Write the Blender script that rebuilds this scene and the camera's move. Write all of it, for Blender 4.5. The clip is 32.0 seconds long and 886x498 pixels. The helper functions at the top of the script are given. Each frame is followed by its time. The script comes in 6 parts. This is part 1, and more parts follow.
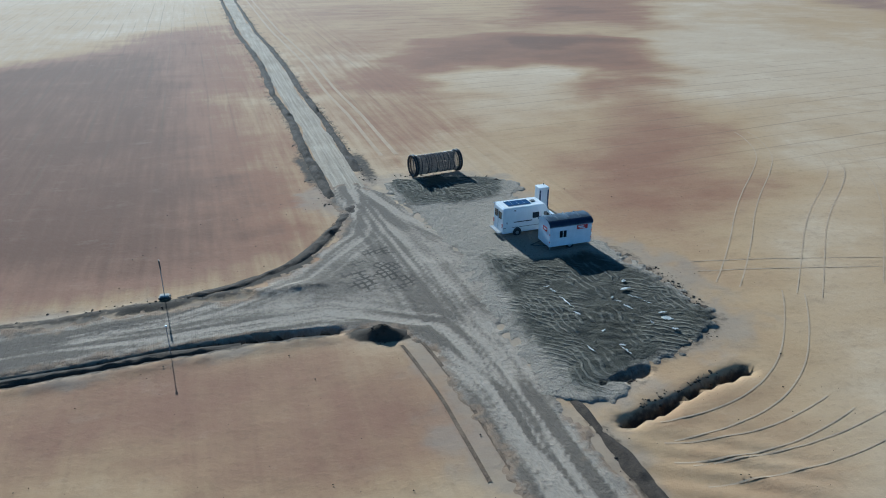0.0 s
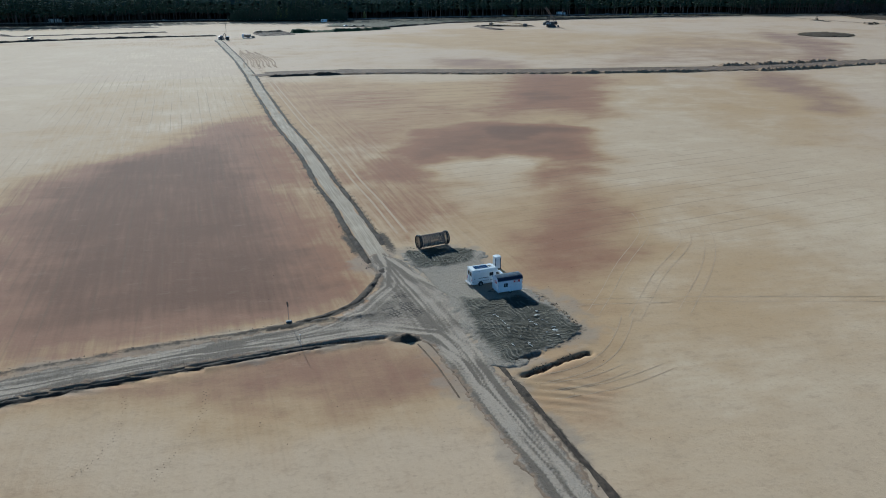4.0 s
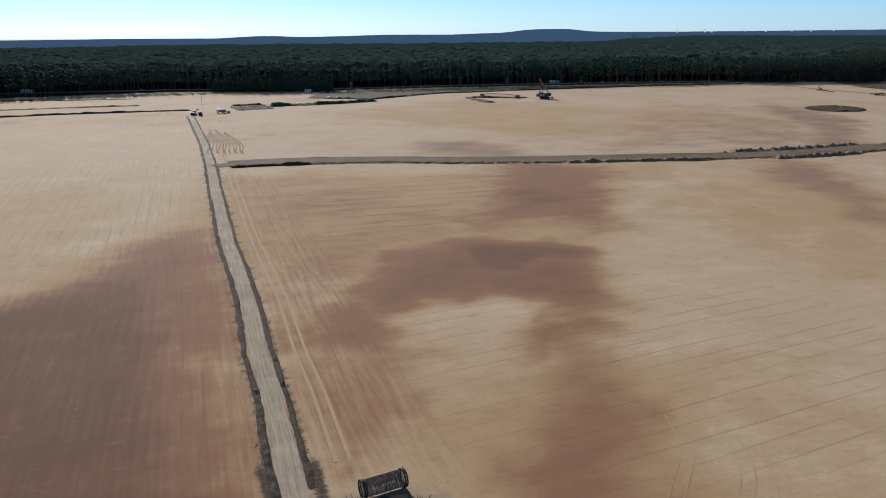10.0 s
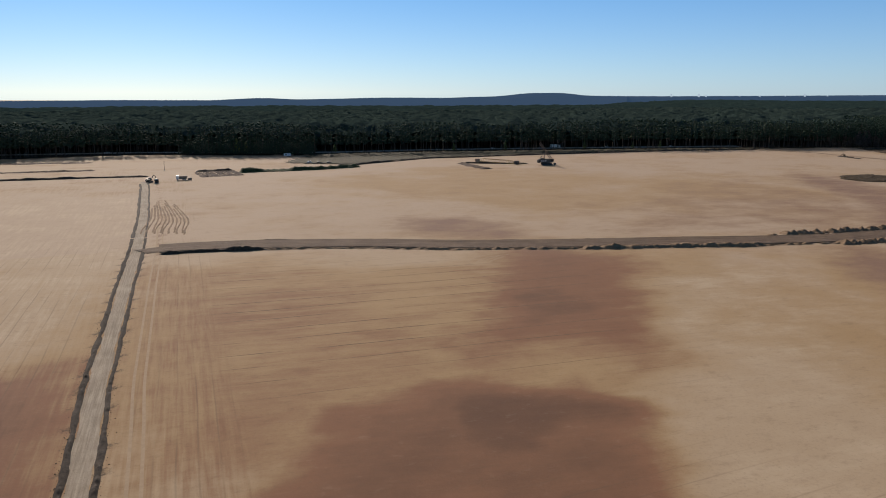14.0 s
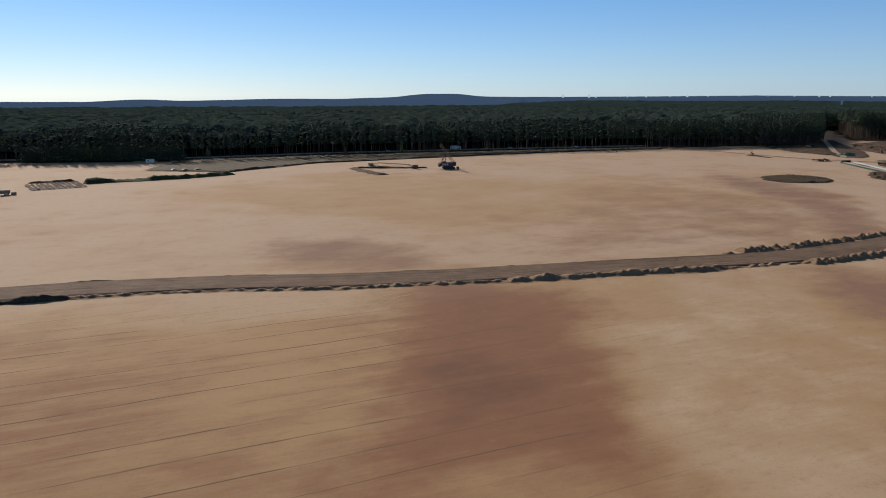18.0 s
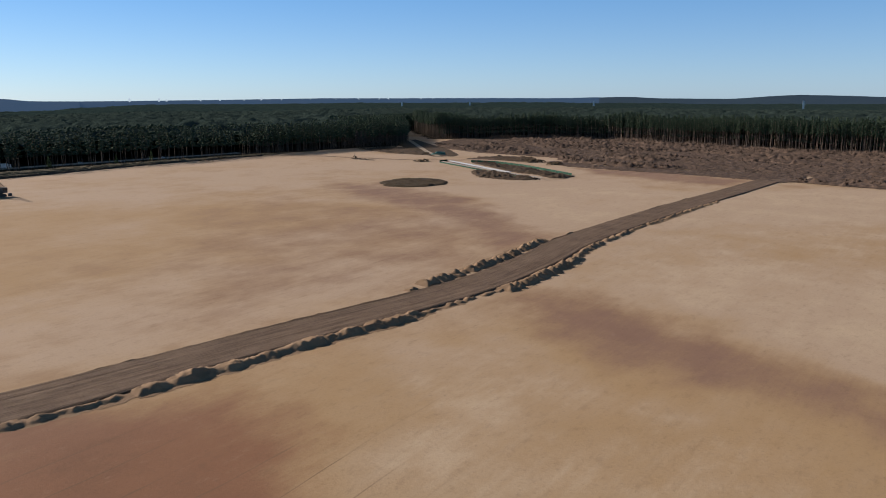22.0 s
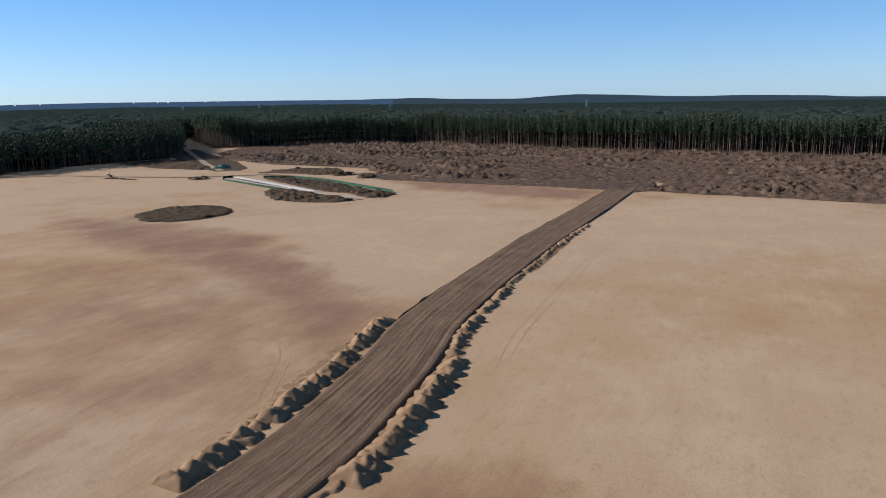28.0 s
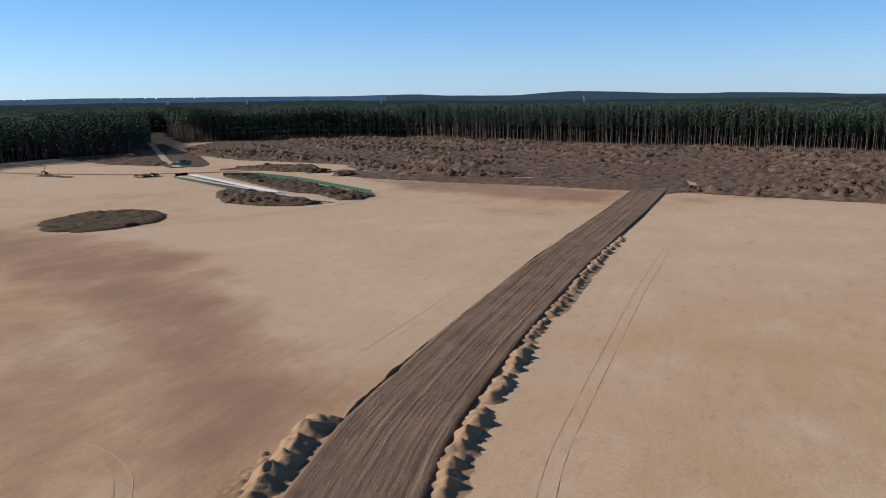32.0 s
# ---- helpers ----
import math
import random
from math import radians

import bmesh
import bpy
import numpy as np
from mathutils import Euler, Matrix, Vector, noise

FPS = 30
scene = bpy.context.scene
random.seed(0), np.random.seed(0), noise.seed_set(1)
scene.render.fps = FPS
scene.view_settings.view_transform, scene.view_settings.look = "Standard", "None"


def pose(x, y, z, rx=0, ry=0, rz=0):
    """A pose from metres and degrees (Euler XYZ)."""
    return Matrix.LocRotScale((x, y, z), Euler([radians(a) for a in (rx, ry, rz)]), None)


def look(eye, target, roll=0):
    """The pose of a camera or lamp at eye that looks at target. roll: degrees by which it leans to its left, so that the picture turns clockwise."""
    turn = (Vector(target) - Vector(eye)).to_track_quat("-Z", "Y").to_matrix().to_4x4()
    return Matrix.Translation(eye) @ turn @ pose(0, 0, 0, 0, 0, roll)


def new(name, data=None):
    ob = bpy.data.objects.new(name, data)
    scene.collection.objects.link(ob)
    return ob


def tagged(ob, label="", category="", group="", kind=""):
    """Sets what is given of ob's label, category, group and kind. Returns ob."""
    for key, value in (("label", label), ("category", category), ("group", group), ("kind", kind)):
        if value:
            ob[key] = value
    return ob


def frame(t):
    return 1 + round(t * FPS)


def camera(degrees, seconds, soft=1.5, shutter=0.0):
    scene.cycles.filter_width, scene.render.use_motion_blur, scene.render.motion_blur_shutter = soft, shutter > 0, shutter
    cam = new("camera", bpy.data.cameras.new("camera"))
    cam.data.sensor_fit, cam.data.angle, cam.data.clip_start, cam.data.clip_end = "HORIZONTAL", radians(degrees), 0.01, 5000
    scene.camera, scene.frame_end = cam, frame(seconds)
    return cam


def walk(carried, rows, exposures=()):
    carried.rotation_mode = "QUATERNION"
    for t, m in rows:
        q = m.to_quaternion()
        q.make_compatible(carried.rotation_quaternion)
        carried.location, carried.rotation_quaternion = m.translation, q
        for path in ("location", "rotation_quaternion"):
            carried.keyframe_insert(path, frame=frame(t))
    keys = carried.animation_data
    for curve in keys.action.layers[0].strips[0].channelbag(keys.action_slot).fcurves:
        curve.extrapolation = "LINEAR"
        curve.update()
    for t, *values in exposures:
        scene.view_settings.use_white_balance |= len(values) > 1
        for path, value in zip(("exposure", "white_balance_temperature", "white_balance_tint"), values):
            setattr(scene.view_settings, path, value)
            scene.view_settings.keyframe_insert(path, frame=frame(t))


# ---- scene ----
# ---- camera and its way ----
cam = camera(61.3, 32.0, soft=1.0)
ROWS = [
    (0.0, -4.28, 24.95, 28.07, 66.25, -0.10, 0.90),
    (0.5, -4.28, 18.49, 30.35, 66.35, -0.08, 0.92),
    (1.0, -4.28, 10.96, 33.02, 66.63, -0.05, 0.90),
    (1.5, -4.23, 3.83, 35.81, 67.02, 0.00, 0.85),
    (2.0, -4.17, -2.57, 38.71, 67.41, 0.04, 0.78),
    (2.5, -4.09, -8.42, 41.54, 67.92, 0.09, 0.66),
    (3.0, -3.98, -13.99, 44.54, 68.38, 0.13, 0.53),
    (3.5, -3.80, -19.03, 47.27, 68.93, 0.16, 0.42),
    (5.5, -2.84, -37.54, 56.93, 72.12, 0.20, 0.12),
    (6.0, -2.45, -42.80, 58.60, 73.16, 0.16, 0.09),
    (6.5, -1.97, -34.39, 58.55, 73.18, 0.11, 0.08),
    (7.0, -1.53, -26.10, 58.64, 73.21, 0.16, 0.05),
    (7.5, -0.97, -17.51, 58.75, 73.22, 0.16, 0.04),
    (8.0, -0.51, -8.80, 58.85, 73.22, 0.10, 0.02),
    (8.5, 0.00, 0.00, 58.83, 73.26, 0.14, 0.00),
    (9.0, 0.65, 8.74, 58.88, 73.24, 0.23, -0.01),
    (9.5, 0.98, 17.20, 58.81, 73.24, 0.29, -0.10),
    (10.0, 1.40, 25.64, 58.70, 73.59, 0.21, -0.09),
    (10.5, 1.73, 34.54, 58.61, 74.43, 0.25, -0.14),
    (11.0, 2.30, 43.48, 58.40, 75.26, 0.17, -0.20),
    (11.5, 2.89, 52.25, 58.02, 76.15, 0.04, -0.19),
    (12.0, 3.37, 60.98, 57.54, 77.04, 0.01, -0.24),
    (12.5, 3.78, 69.95, 57.11, 77.93, 0.02, -0.29),
    (13.0, 4.07, 78.95, 56.70, 78.23, -0.06, -0.37),
    (13.5, 4.64, 87.94, 56.32, 78.19, -0.11, -0.37),
    (15.5, 6.55, 121.75, 53.06, 78.19, -0.13, -0.49),
    (16.0, 7.32, 129.59, 52.57, 78.22, -0.19, -0.66),
    (16.5, 8.07, 137.62, 52.16, 78.26, -0.21, -1.04),
    (17.0, 8.85, 146.01, 51.84, 78.27, -0.20, -2.59),
    (17.5, 9.68, 154.76, 51.65, 78.25, -0.24, -5.23),
    (18.0, 10.54, 163.71, 51.63, 78.32, -0.06, -8.29),
    (18.5, 11.25, 173.01, 51.64, 78.31, -0.06, -9.66),
    (19.0, 12.06, 182.56, 51.68, 78.30, -0.05, -10.40),
    (19.5, 13.42, 191.48, 51.76, 78.29, -0.13, -10.58),
    (20.0, 14.76, 200.05, 51.80, 78.29, -0.06, -11.14),
    (20.5, 16.23, 208.25, 51.70, 78.37, 0.00, -13.53),
    (21.0, 18.29, 216.45, 51.35, 78.36, -0.15, -21.20),
    (21.5, 19.97, 225.81, 50.95, 78.44, 0.27, -30.95),
    (22.0, 21.73, 234.89, 50.63, 78.52, 0.28, -39.72),
    (22.5, 24.61, 243.45, 50.49, 78.53, 0.72, -46.77),
    (23.0, 28.55, 251.41, 50.49, 78.51, 0.99, -52.39),
    (23.5, 33.07, 258.90, 50.48, 78.53, 1.13, -54.64),
    (24.0, 38.21, 265.62, 50.61, 78.58, 1.04, -54.72),
    (24.5, 44.07, 271.83, 50.92, 78.49, 1.06, -54.74),
    (25.0, 50.18, 277.81, 51.30, 78.40, 1.04, -54.81),
    (25.5, 56.53, 283.74, 51.58, 78.38, 0.96, -54.95),
    (27.5, 85.18, 306.80, 49.79, 78.49, 0.89, -55.26),
    (28.0, 92.35, 311.68, 48.74, 78.52, 0.89, -55.29),
    (28.5, 99.27, 316.55, 47.50, 78.53, 0.88, -55.35),
    (29.0, 106.33, 321.35, 46.20, 78.51, 0.82, -55.42),
    (29.5, 113.52, 326.06, 44.96, 78.46, 0.85, -55.48),
    (30.0, 120.93, 330.90, 43.93, 78.36, 0.81, -55.53),
    (30.5, 128.13, 335.70, 43.06, 78.29, 0.86, -55.59),
    (31.0, 135.41, 340.48, 42.40, 78.29, 0.84, -55.68),
    (31.5, 142.78, 345.14, 41.88, 78.31, 0.86, -55.72),
    (32.0, 150.24, 349.62, 41.39, 78.36, 0.75, -55.72),
]
walk(cam, [(t, pose(x, y, z, rx, ry, rz)) for t, x, y, z, rx, ry, rz in ROWS],
     exposures=[(0.0, 0.46, 4950, -3), (2.0, 0.30, 5080, -1), (4.0, 0.27, 5280, -1), (7.0, 0.19, 5780, 4), (10.0, 0.11, 6130, 9), (14.0, -0.09, 6800, 15), (20.0, -0.02, 6900, 17), (24.0, 0.18, 6680, 16), (32.0, 0.26, 6500, 15)])
# ---- sky and sun ----
SUN_WAY = Vector((-0.40, 0.917, 0)).normalized()
SUN_UP = radians(24.5)
world = bpy.data.worlds.new("world")
scene.world = world
world.use_nodes = True
wn = world.node_tree.nodes
sky = wn.new("ShaderNodeTexSky")
sky.sky_type, sky.sun_disc = "NISHITA", False
sky.sun_elevation, sky.sun_rotation = SUN_UP, math.atan2(SUN_WAY.x, SUN_WAY.y)
sky.altitude, sky.air_density, sky.dust_density, sky.ozone_density = 100, 0.8, 0.15, 3.4
tint = wn.new("ShaderNodeMix")
tint.data_type, tint.blend_type = "RGBA", "MULTIPLY"
tint.inputs[0].default_value, tint.inputs[7].default_value = 1.0, (0.77, 0.97, 1.16, 1)
world.node_tree.links.new(sky.outputs[0], tint.inputs[6])
haze = wn.new("ShaderNodeMix")
haze.data_type = "RGBA"
haze.inputs[0].default_value, haze.inputs[7].default_value = 0.42, (3.1, 5.2, 7.9, 1)
world.node_tree.links.new(tint.outputs[2], haze.inputs[6])
lift = wn.new("ShaderNodeMix")
lift.data_type, lift.blend_type = "RGBA", "MULTIPLY"
lift.inputs[7].default_value = (0.58, 0.84, 0.97, 1)
world.node_tree.links.new(haze.outputs[2], lift.inputs[6])
# added dimming overhead to darken shadows: the sky deepens smoothly from the horizon to the zenith
rise = wn.new("ShaderNodeSeparateXYZ")
world.node_tree.links.new(wn.new("ShaderNodeTexCoord").outputs["Generated"], rise.inputs[0])
deep = wn.new("ShaderNodeMapRange")
deep.interpolation_type = "SMOOTHSTEP"
deep.inputs[1].default_value, deep.inputs[2].default_value, deep.inputs[3].default_value, deep.inputs[4].default_value = 0.14, 0.60, 0.1, 0.019
world.node_tree.links.new(rise.outputs[2], deep.inputs[0])
world.node_tree.links.new(deep.outputs[0], wn["Background"].inputs[1])
clear = wn.new("ShaderNodeMapRange")
clear.interpolation_type = "SMOOTHSTEP"
clear.inputs[1].default_value, clear.inputs[2].default_value = 0.0, 0.17
world.node_tree.links.new(rise.outputs[2], clear.inputs[0])
world.node_tree.links.new(clear.outputs[0], lift.inputs[0])
world.node_tree.links.new(lift.outputs[2], wn["Background"].inputs[0])
sun = new("sun", bpy.data.lights.new("sun", "SUN"))
sun.data.energy, sun.data.angle, sun.data.color = 5.0, radians(0.55), (1.0, 0.93, 0.83)
sun_from = Vector((SUN_WAY.x * math.cos(SUN_UP), SUN_WAY.y * math.cos(SUN_UP), math.sin(SUN_UP)))
sun.matrix_world = look(sun_from * 200, (0, 0, 0))

# ---- materials ----
def nodes_of(name):
    m = bpy.data.materials.new(name)
    m.use_nodes = True
    return m, m.node_tree.nodes, m.node_tree.links


def mix_rgb(n, l, fac, a, b, blend="MIX"):
    k = n.new("ShaderNodeMix")
    k.data_type, k.blend_type = "RGBA", blend
    for sock, v in ((k.inputs[0], fac), (k.inputs[6], a), (k.inputs[7], b)):
        if isinstance(v, (int, float)):
            sock.default_value = v
        elif isinstance(v, tuple):
            sock.default_value = (*v, 1)
        else:
            l.new(v, sock)
    return k.outputs[2]


def ramp(n, l, fac, lo, hi):
    k = n.new("ShaderNodeMapRange")
    k.interpolation_type = "SMOOTHSTEP"
    l.new(fac, k.inputs[0])
    k.inputs[1].default_value, k.inputs[2].default_value = lo, hi
    return k.outputs[0]


def math_op(n, l, op, a, b=0.0):
    k = n.new("ShaderNodeMath")
    k.operation = op
    for sock, v in ((k.inputs[0], a), (k.inputs[1], b)):
        if isinstance(v, (int, float)):
            sock.default_value = v
        else:
            l.new(v, sock)
    return k.outputs[0]


def noise_tex(n, l, co, scale, detail=4.0, rough=0.55):
    k = n.new("ShaderNodeTexNoise")
    k.inputs["Scale"].default_value, k.inputs["Detail"].default_value, k.inputs["Roughness"].default_value = scale, detail, rough
    l.new(co, k.inputs["Vector"])
    return k.outputs[0]


def turned(n, l, co, angle, scale):
    k = n.new("ShaderNodeMapping")
    k.vector_type = "TEXTURE"
    k.inputs["Rotation"].default_value = (0, 0, radians(angle))
    k.inputs["Scale"].default_value = scale
    l.new(co, k.inputs["Vector"])
    return k.outputs[0]


def attr(n, name):
    k = n.new("ShaderNodeAttribute")
    k.attribute_name = name
    return k.outputs["Fac"]


def bumped(n, l, height, strength, distance):
    k = n.new("ShaderNodeBump")
    k.inputs["Strength"].default_value, k.inputs["Distance"].default_value = strength, distance
    l.new(height, k.inputs["Height"])
    l.new(k.outputs[0], n["Principled BSDF"].inputs["Normal"])


def plain(name, colour, other, scale=3.0, rough=0.6, metal=0.0, bump=0.0, spec=0.5, island=0.0):
    """A weathered surface: two tones at two scales, an uneven gloss and a fine relief."""
    m, n, l = nodes_of(name)
    p = n["Principled BSDF"]
    co = n.new("ShaderNodeTexCoord").outputs["Object"]
    a = noise_tex(n, l, co, scale, 5)
    b = noise_tex(n, l, co, scale * 9, 3)
    f = ramp(n, l, math_op(n, l, "ADD", math_op(n, l, "MULTIPLY", a, 0.65), math_op(n, l, "MULTIPLY", b, 0.35)), 0.32, 0.68)
    c = mix_rgb(n, l, f, colour, other)
    if island:
        g = n.new("ShaderNodeNewGeometry").outputs["Random Per Island"]
        o = n.new("ShaderNodeObjectInfo").outputs["Random"]
        k = math_op(n, l, "FRACT", math_op(n, l, "ADD", g, o))
        c = mix_rgb(n, l, math_op(n, l, "MULTIPLY", k, island), c, tuple(v * 0.35 for v in other))
    l.new(c, p.inputs["Base Color"])
    p.inputs["Roughness"].default_value, p.inputs["Metallic"].default_value = rough, metal
    p.inputs["Specular IOR Level"].default_value = spec
    if bump:
        bumped(n, l, b, 0.6, bump)
    return m


MAUVE, ROSY = (0.262, 0.160, 0.116), (0.488, 0.360, 0.252)
PALEST, PALE, OCHRE, RUST, BROWN, SOIL = (0.58, 0.445, 0.305), (0.485, 0.355, 0.232), (0.425, 0.280, 0.148), (0.268, 0.134, 0.076), (0.152, 0.080, 0.050), (0.060, 0.046, 0.034)


def sand_material(name, use_attr=True):
    m, n, l = nodes_of(name)
    p = n["Principled BSDF"]
    co = n.new("ShaderNodeNewGeometry").outputs["Position"]
    big = noise_tex(n, l, co, 0.012, 5, 0.6)
    mid = noise_tex(n, l, turned(n, l, co, 20, (1.35, 1, 1)), 0.07, 9, 0.68)
    fleck = noise_tex(n, l, turned(n, l, co, 14, (1.8, 1, 1)), 0.42, 10, 0.74)
    fine = noise_tex(n, l, co, 1.6, 6, 0.65)
    grain = noise_tex(n, l, co, 14.0, 3, 0.7)
    streak = noise_tex(n, l, turned(n, l, co, 108.6, (16, 0.9, 1)), 0.8, 4, 0.6)
    streak2 = noise_tex(n, l, turned(n, l, co, 13, (13, 0.9, 1)), 0.7, 4, 0.6)
    if use_attr:
        rosy = attr(n, "rosy")
        damp, ochre, lane, soil = attr(n, "damp"), attr(n, "ochre"), attr(n, "lane"), attr(n, "soil")
        cloud = noise_tex(n, l, co, 0.03, 6, 0.62)
        s = mix_rgb(n, l, lane, mix_rgb(n, l, 0.75, streak2, (0.5, 0.5, 0.5)), streak)
        drag = noise_tex(n, l, turned(n, l, co, 15, (9, 1, 1)), 0.16, 5, 0.65)
        f = math_op(n, l, "ADD", damp, math_op(n, l, "MULTIPLY", math_op(n, l, "SUBTRACT", drag, 0.5), math_op(n, l, "MULTIPLY", attr(n, "furrow_n"), 0.50)))
        for tex, much in ((s, 0.62), (mid, 0.62), (cloud, 0.38), (big, 0.35)):
            f = math_op(n, l, "ADD", f, math_op(n, l, "MULTIPLY", math_op(n, l, "SUBTRACT", tex, 0.5), much))
        o = math_op(n, l, "ADD", math_op(n, l, "MULTIPLY", ochre, 0.55), math_op(n, l, "MULTIPLY", math_op(n, l, "SUBTRACT", big, 0.5), 0.9))
        c = mix_rgb(n, l, ramp(n, l, math_op(n, l, "ADD", o, math_op(n, l, "MULTIPLY", f, 0.8)), 0.06, 0.60), mix_rgb(n, l, rosy, PALE, ROSY), OCHRE)
        c = mix_rgb(n, l, ramp(n, l, f, 0.06, -0.28), c, PALEST)
        c = mix_rgb(n, l, ramp(n, l, f, 0.18, 0.70), c, mix_rgb(n, l, rosy, RUST, MAUVE))
        c = mix_rgb(n, l, ramp(n, l, f, 0.65, 1.3), c, BROWN)
        for key, angle, gap in (("furrow_n", 17.5, 8.4), ("furrow_s", 25, 4.6), ("furrow_w", 108.6, 3.4)):
            k = n.new("ShaderNodeSeparateXYZ")
            l.new(turned(n, l, co, angle, (1, 1, 1)), k.inputs[0])
            bend = math_op(n, l, "MULTIPLY", noise_tex(n, l, turned(n, l, co, angle, (60, 9, 1)), 1.0, 3), gap * 0.45)
            v = math_op(n, l, "PINGPONG", math_op(n, l, "ADD", k.outputs[1], bend), gap / 2)
            broken = ramp(n, l, noise_tex(n, l, turned(n, l, co, angle, (30, 5, 1)), 1.0, 3), 0.36, 0.56)
            mark = math_op(n, l, "MULTIPLY", math_op(n, l, "MULTIPLY", ramp(n, l, v, 0.24, 0.05), broken), attr(n, key))
            c = mix_rgb(n, l, math_op(n, l, "MULTIPLY", mark, 0.85), c, (0.15, 0.10, 0.064))
        strewn = math_op(n, l, "MULTIPLY", attr(n, "dust"), ramp(n, l, math_op(n, l, "ADD", math_op(n, l, "MULTIPLY", attr(n, "dust"), 0.5), math_op(n, l, "MULTIPLY", fleck, 0.5)), 0.30, 0.75))
        c = mix_rgb(n, l, math_op(n, l, "MULTIPLY", strewn, 0.85), c, (0.30, 0.240, 0.184))
        dug = math_op(n, l, "ADD", soil, math_op(n, l, "MULTIPLY", math_op(n, l, "SUBTRACT", fine, 0.5), 0.9))
        c = mix_rgb(n, l, math_op(n, l, "MULTIPLY", ramp(n, l, dug, 0.25, 0.75), ramp(n, l, soil, 0.02, 0.2)), c, SOIL)
    else:
        c = mix_rgb(n, l, ramp(n, l, mid, 0.3, 0.75), (0.335, 0.228, 0.142), (0.215, 0.138, 0.083))
    c = mix_rgb(n, l, math_op(n, l, "MULTIPLY", ramp(n, l, fleck, 0.50, 0.78), 0.36), c, (0.15, 0.092, 0.058))
    c = mix_rgb(n, l, math_op(n, l, "MULTIPLY", ramp(n, l, fleck, 0.46, 0.25), 0.16), c, (0.52, 0.40, 0.285))
    c = mix_rgb(n, l, math_op(n, l, "MULTIPLY", ramp(n, l, fine, 0.5, 0.8), 0.30), c, (0.14, 0.092, 0.062))
    c = mix_rgb(n, l, math_op(n, l, "MULTIPLY", ramp(n, l, grain, 0.55, 0.8), 0.12), c, (0.40, 0.33, 0.26))
    l.new(c, p.inputs["Base Color"])
    p.inputs["Roughness"].default_value, p.inputs["Specular IOR Level"].default_value = 0.95, 0.15
    h = math_op(n, l, "ADD", fine, math_op(n, l, "MULTIPLY", grain, 0.25))
    h = math_op(n, l, "ADD", h, math_op(n, l, "MULTIPLY", streak2, 0.3))
    bumped(n, l, h, 0.4, 0.14)
    return m


def gravel_material(name, light, dark, angle, tracks=0.6, ruts=False, graded=False):
    m, n, l = nodes_of(name)
    p = n["Principled BSDF"]
    co = n.new("ShaderNodeNewGeometry").outputs["Position"]
    big = noise_tex(n, l, co, 0.12, 5, 0.6)
    fine = noise_tex(n, l, co, 3.0, 6, 0.7)
    s = noise_tex(n, l, turned(n, l, co, angle, (12, 0.32, 1)), 1.0, 4, 0.65)
    if graded:
        k = n.new("ShaderNodeCombineXYZ")
        l.new(attr(n, "across"), k.inputs[0])
        l.new(math_op(n, l, "MULTIPLY", attr(n, "along"), 0.022), k.inputs[1])
        wide = noise_tex(n, l, k.outputs[0], 0.7, 3, 0.5)
        s = noise_tex(n, l, k.outputs[0], 3.4, 6, 0.8)
        s = math_op(n, l, "ADD", math_op(n, l, "MULTIPLY", s, 0.75), math_op(n, l, "MULTIPLY", wide, 0.25))
    f = math_op(n, l, "ADD", math_op(n, l, "MULTIPLY", s, tracks), math_op(n, l, "MULTIPLY", big, 1 - tracks))
    if ruts:
        f = math_op(n, l, "ADD", math_op(n, l, "MULTIPLY", big, 0.7), math_op(n, l, "ADD", math_op(n, l, "MULTIPLY", attr(n, "rut"), 0.42), math_op(n, l, "MULTIPLY", fine, 0.3)))
    c = mix_rgb(n, l, ramp(n, l, f, 0.34, 0.66), light, dark)
    c = mix_rgb(n, l, math_op(n, l, "MULTIPLY", ramp(n, l, fine, 0.45, 0.75), 0.35), c, tuple(v * 0.4 for v in dark))
    if ruts:
        hatch = None
        for turn_by in (35, 128):
            tread = n.new("ShaderNodeTexWave")
            tread.inputs["Scale"].default_value, tread.inputs["Distortion"].default_value = 0.5, 9.0
            tread.inputs["Detail"].default_value, tread.inputs["Detail Scale"].default_value = 4.0, 0.5
            l.new(turned(n, l, co, turn_by, (1, 1, 1)), tread.inputs["Vector"])
            one = ramp(n, l, tread.outputs["Fac"], 0.55, 0.9)
            hatch = one if hatch is None else math_op(n, l, "MAXIMUM", hatch, one)
        c = mix_rgb(n, l, math_op(n, l, "MULTIPLY", math_op(n, l, "MULTIPLY", hatch, math_op(n, l, "MULTIPLY", attr(n, "fork"), ramp(n, l, noise_tex(n, l, co, 0.55, 4, 0.6), 0.40, 0.58))), 0.9), c, (0.062, 0.051, 0.039))
        worn = math_op(n, l, "ADD", attr(n, "edge"), math_op(n, l, "MULTIPLY", math_op(n, l, "SUBTRACT", noise_tex(n, l, co, 0.7, 5, 0.7), 0.5), 1.6))
        c = mix_rgb(n, l, math_op(n, l, "MULTIPLY", ramp(n, l, worn, 0.45, 1.0), ramp(n, l, attr(n, "edge"), 0.02, 0.3)), c, (0.27, 0.185, 0.122))
    l.new(c, p.inputs["Base Color"])
    p.inputs["Roughness"].default_value, p.inputs["Specular IOR Level"].default_value = 0.95, 0.15
    bumped(n, l, math_op(n, l, "ADD", fine, s), 0.8, 0.16)
    return m


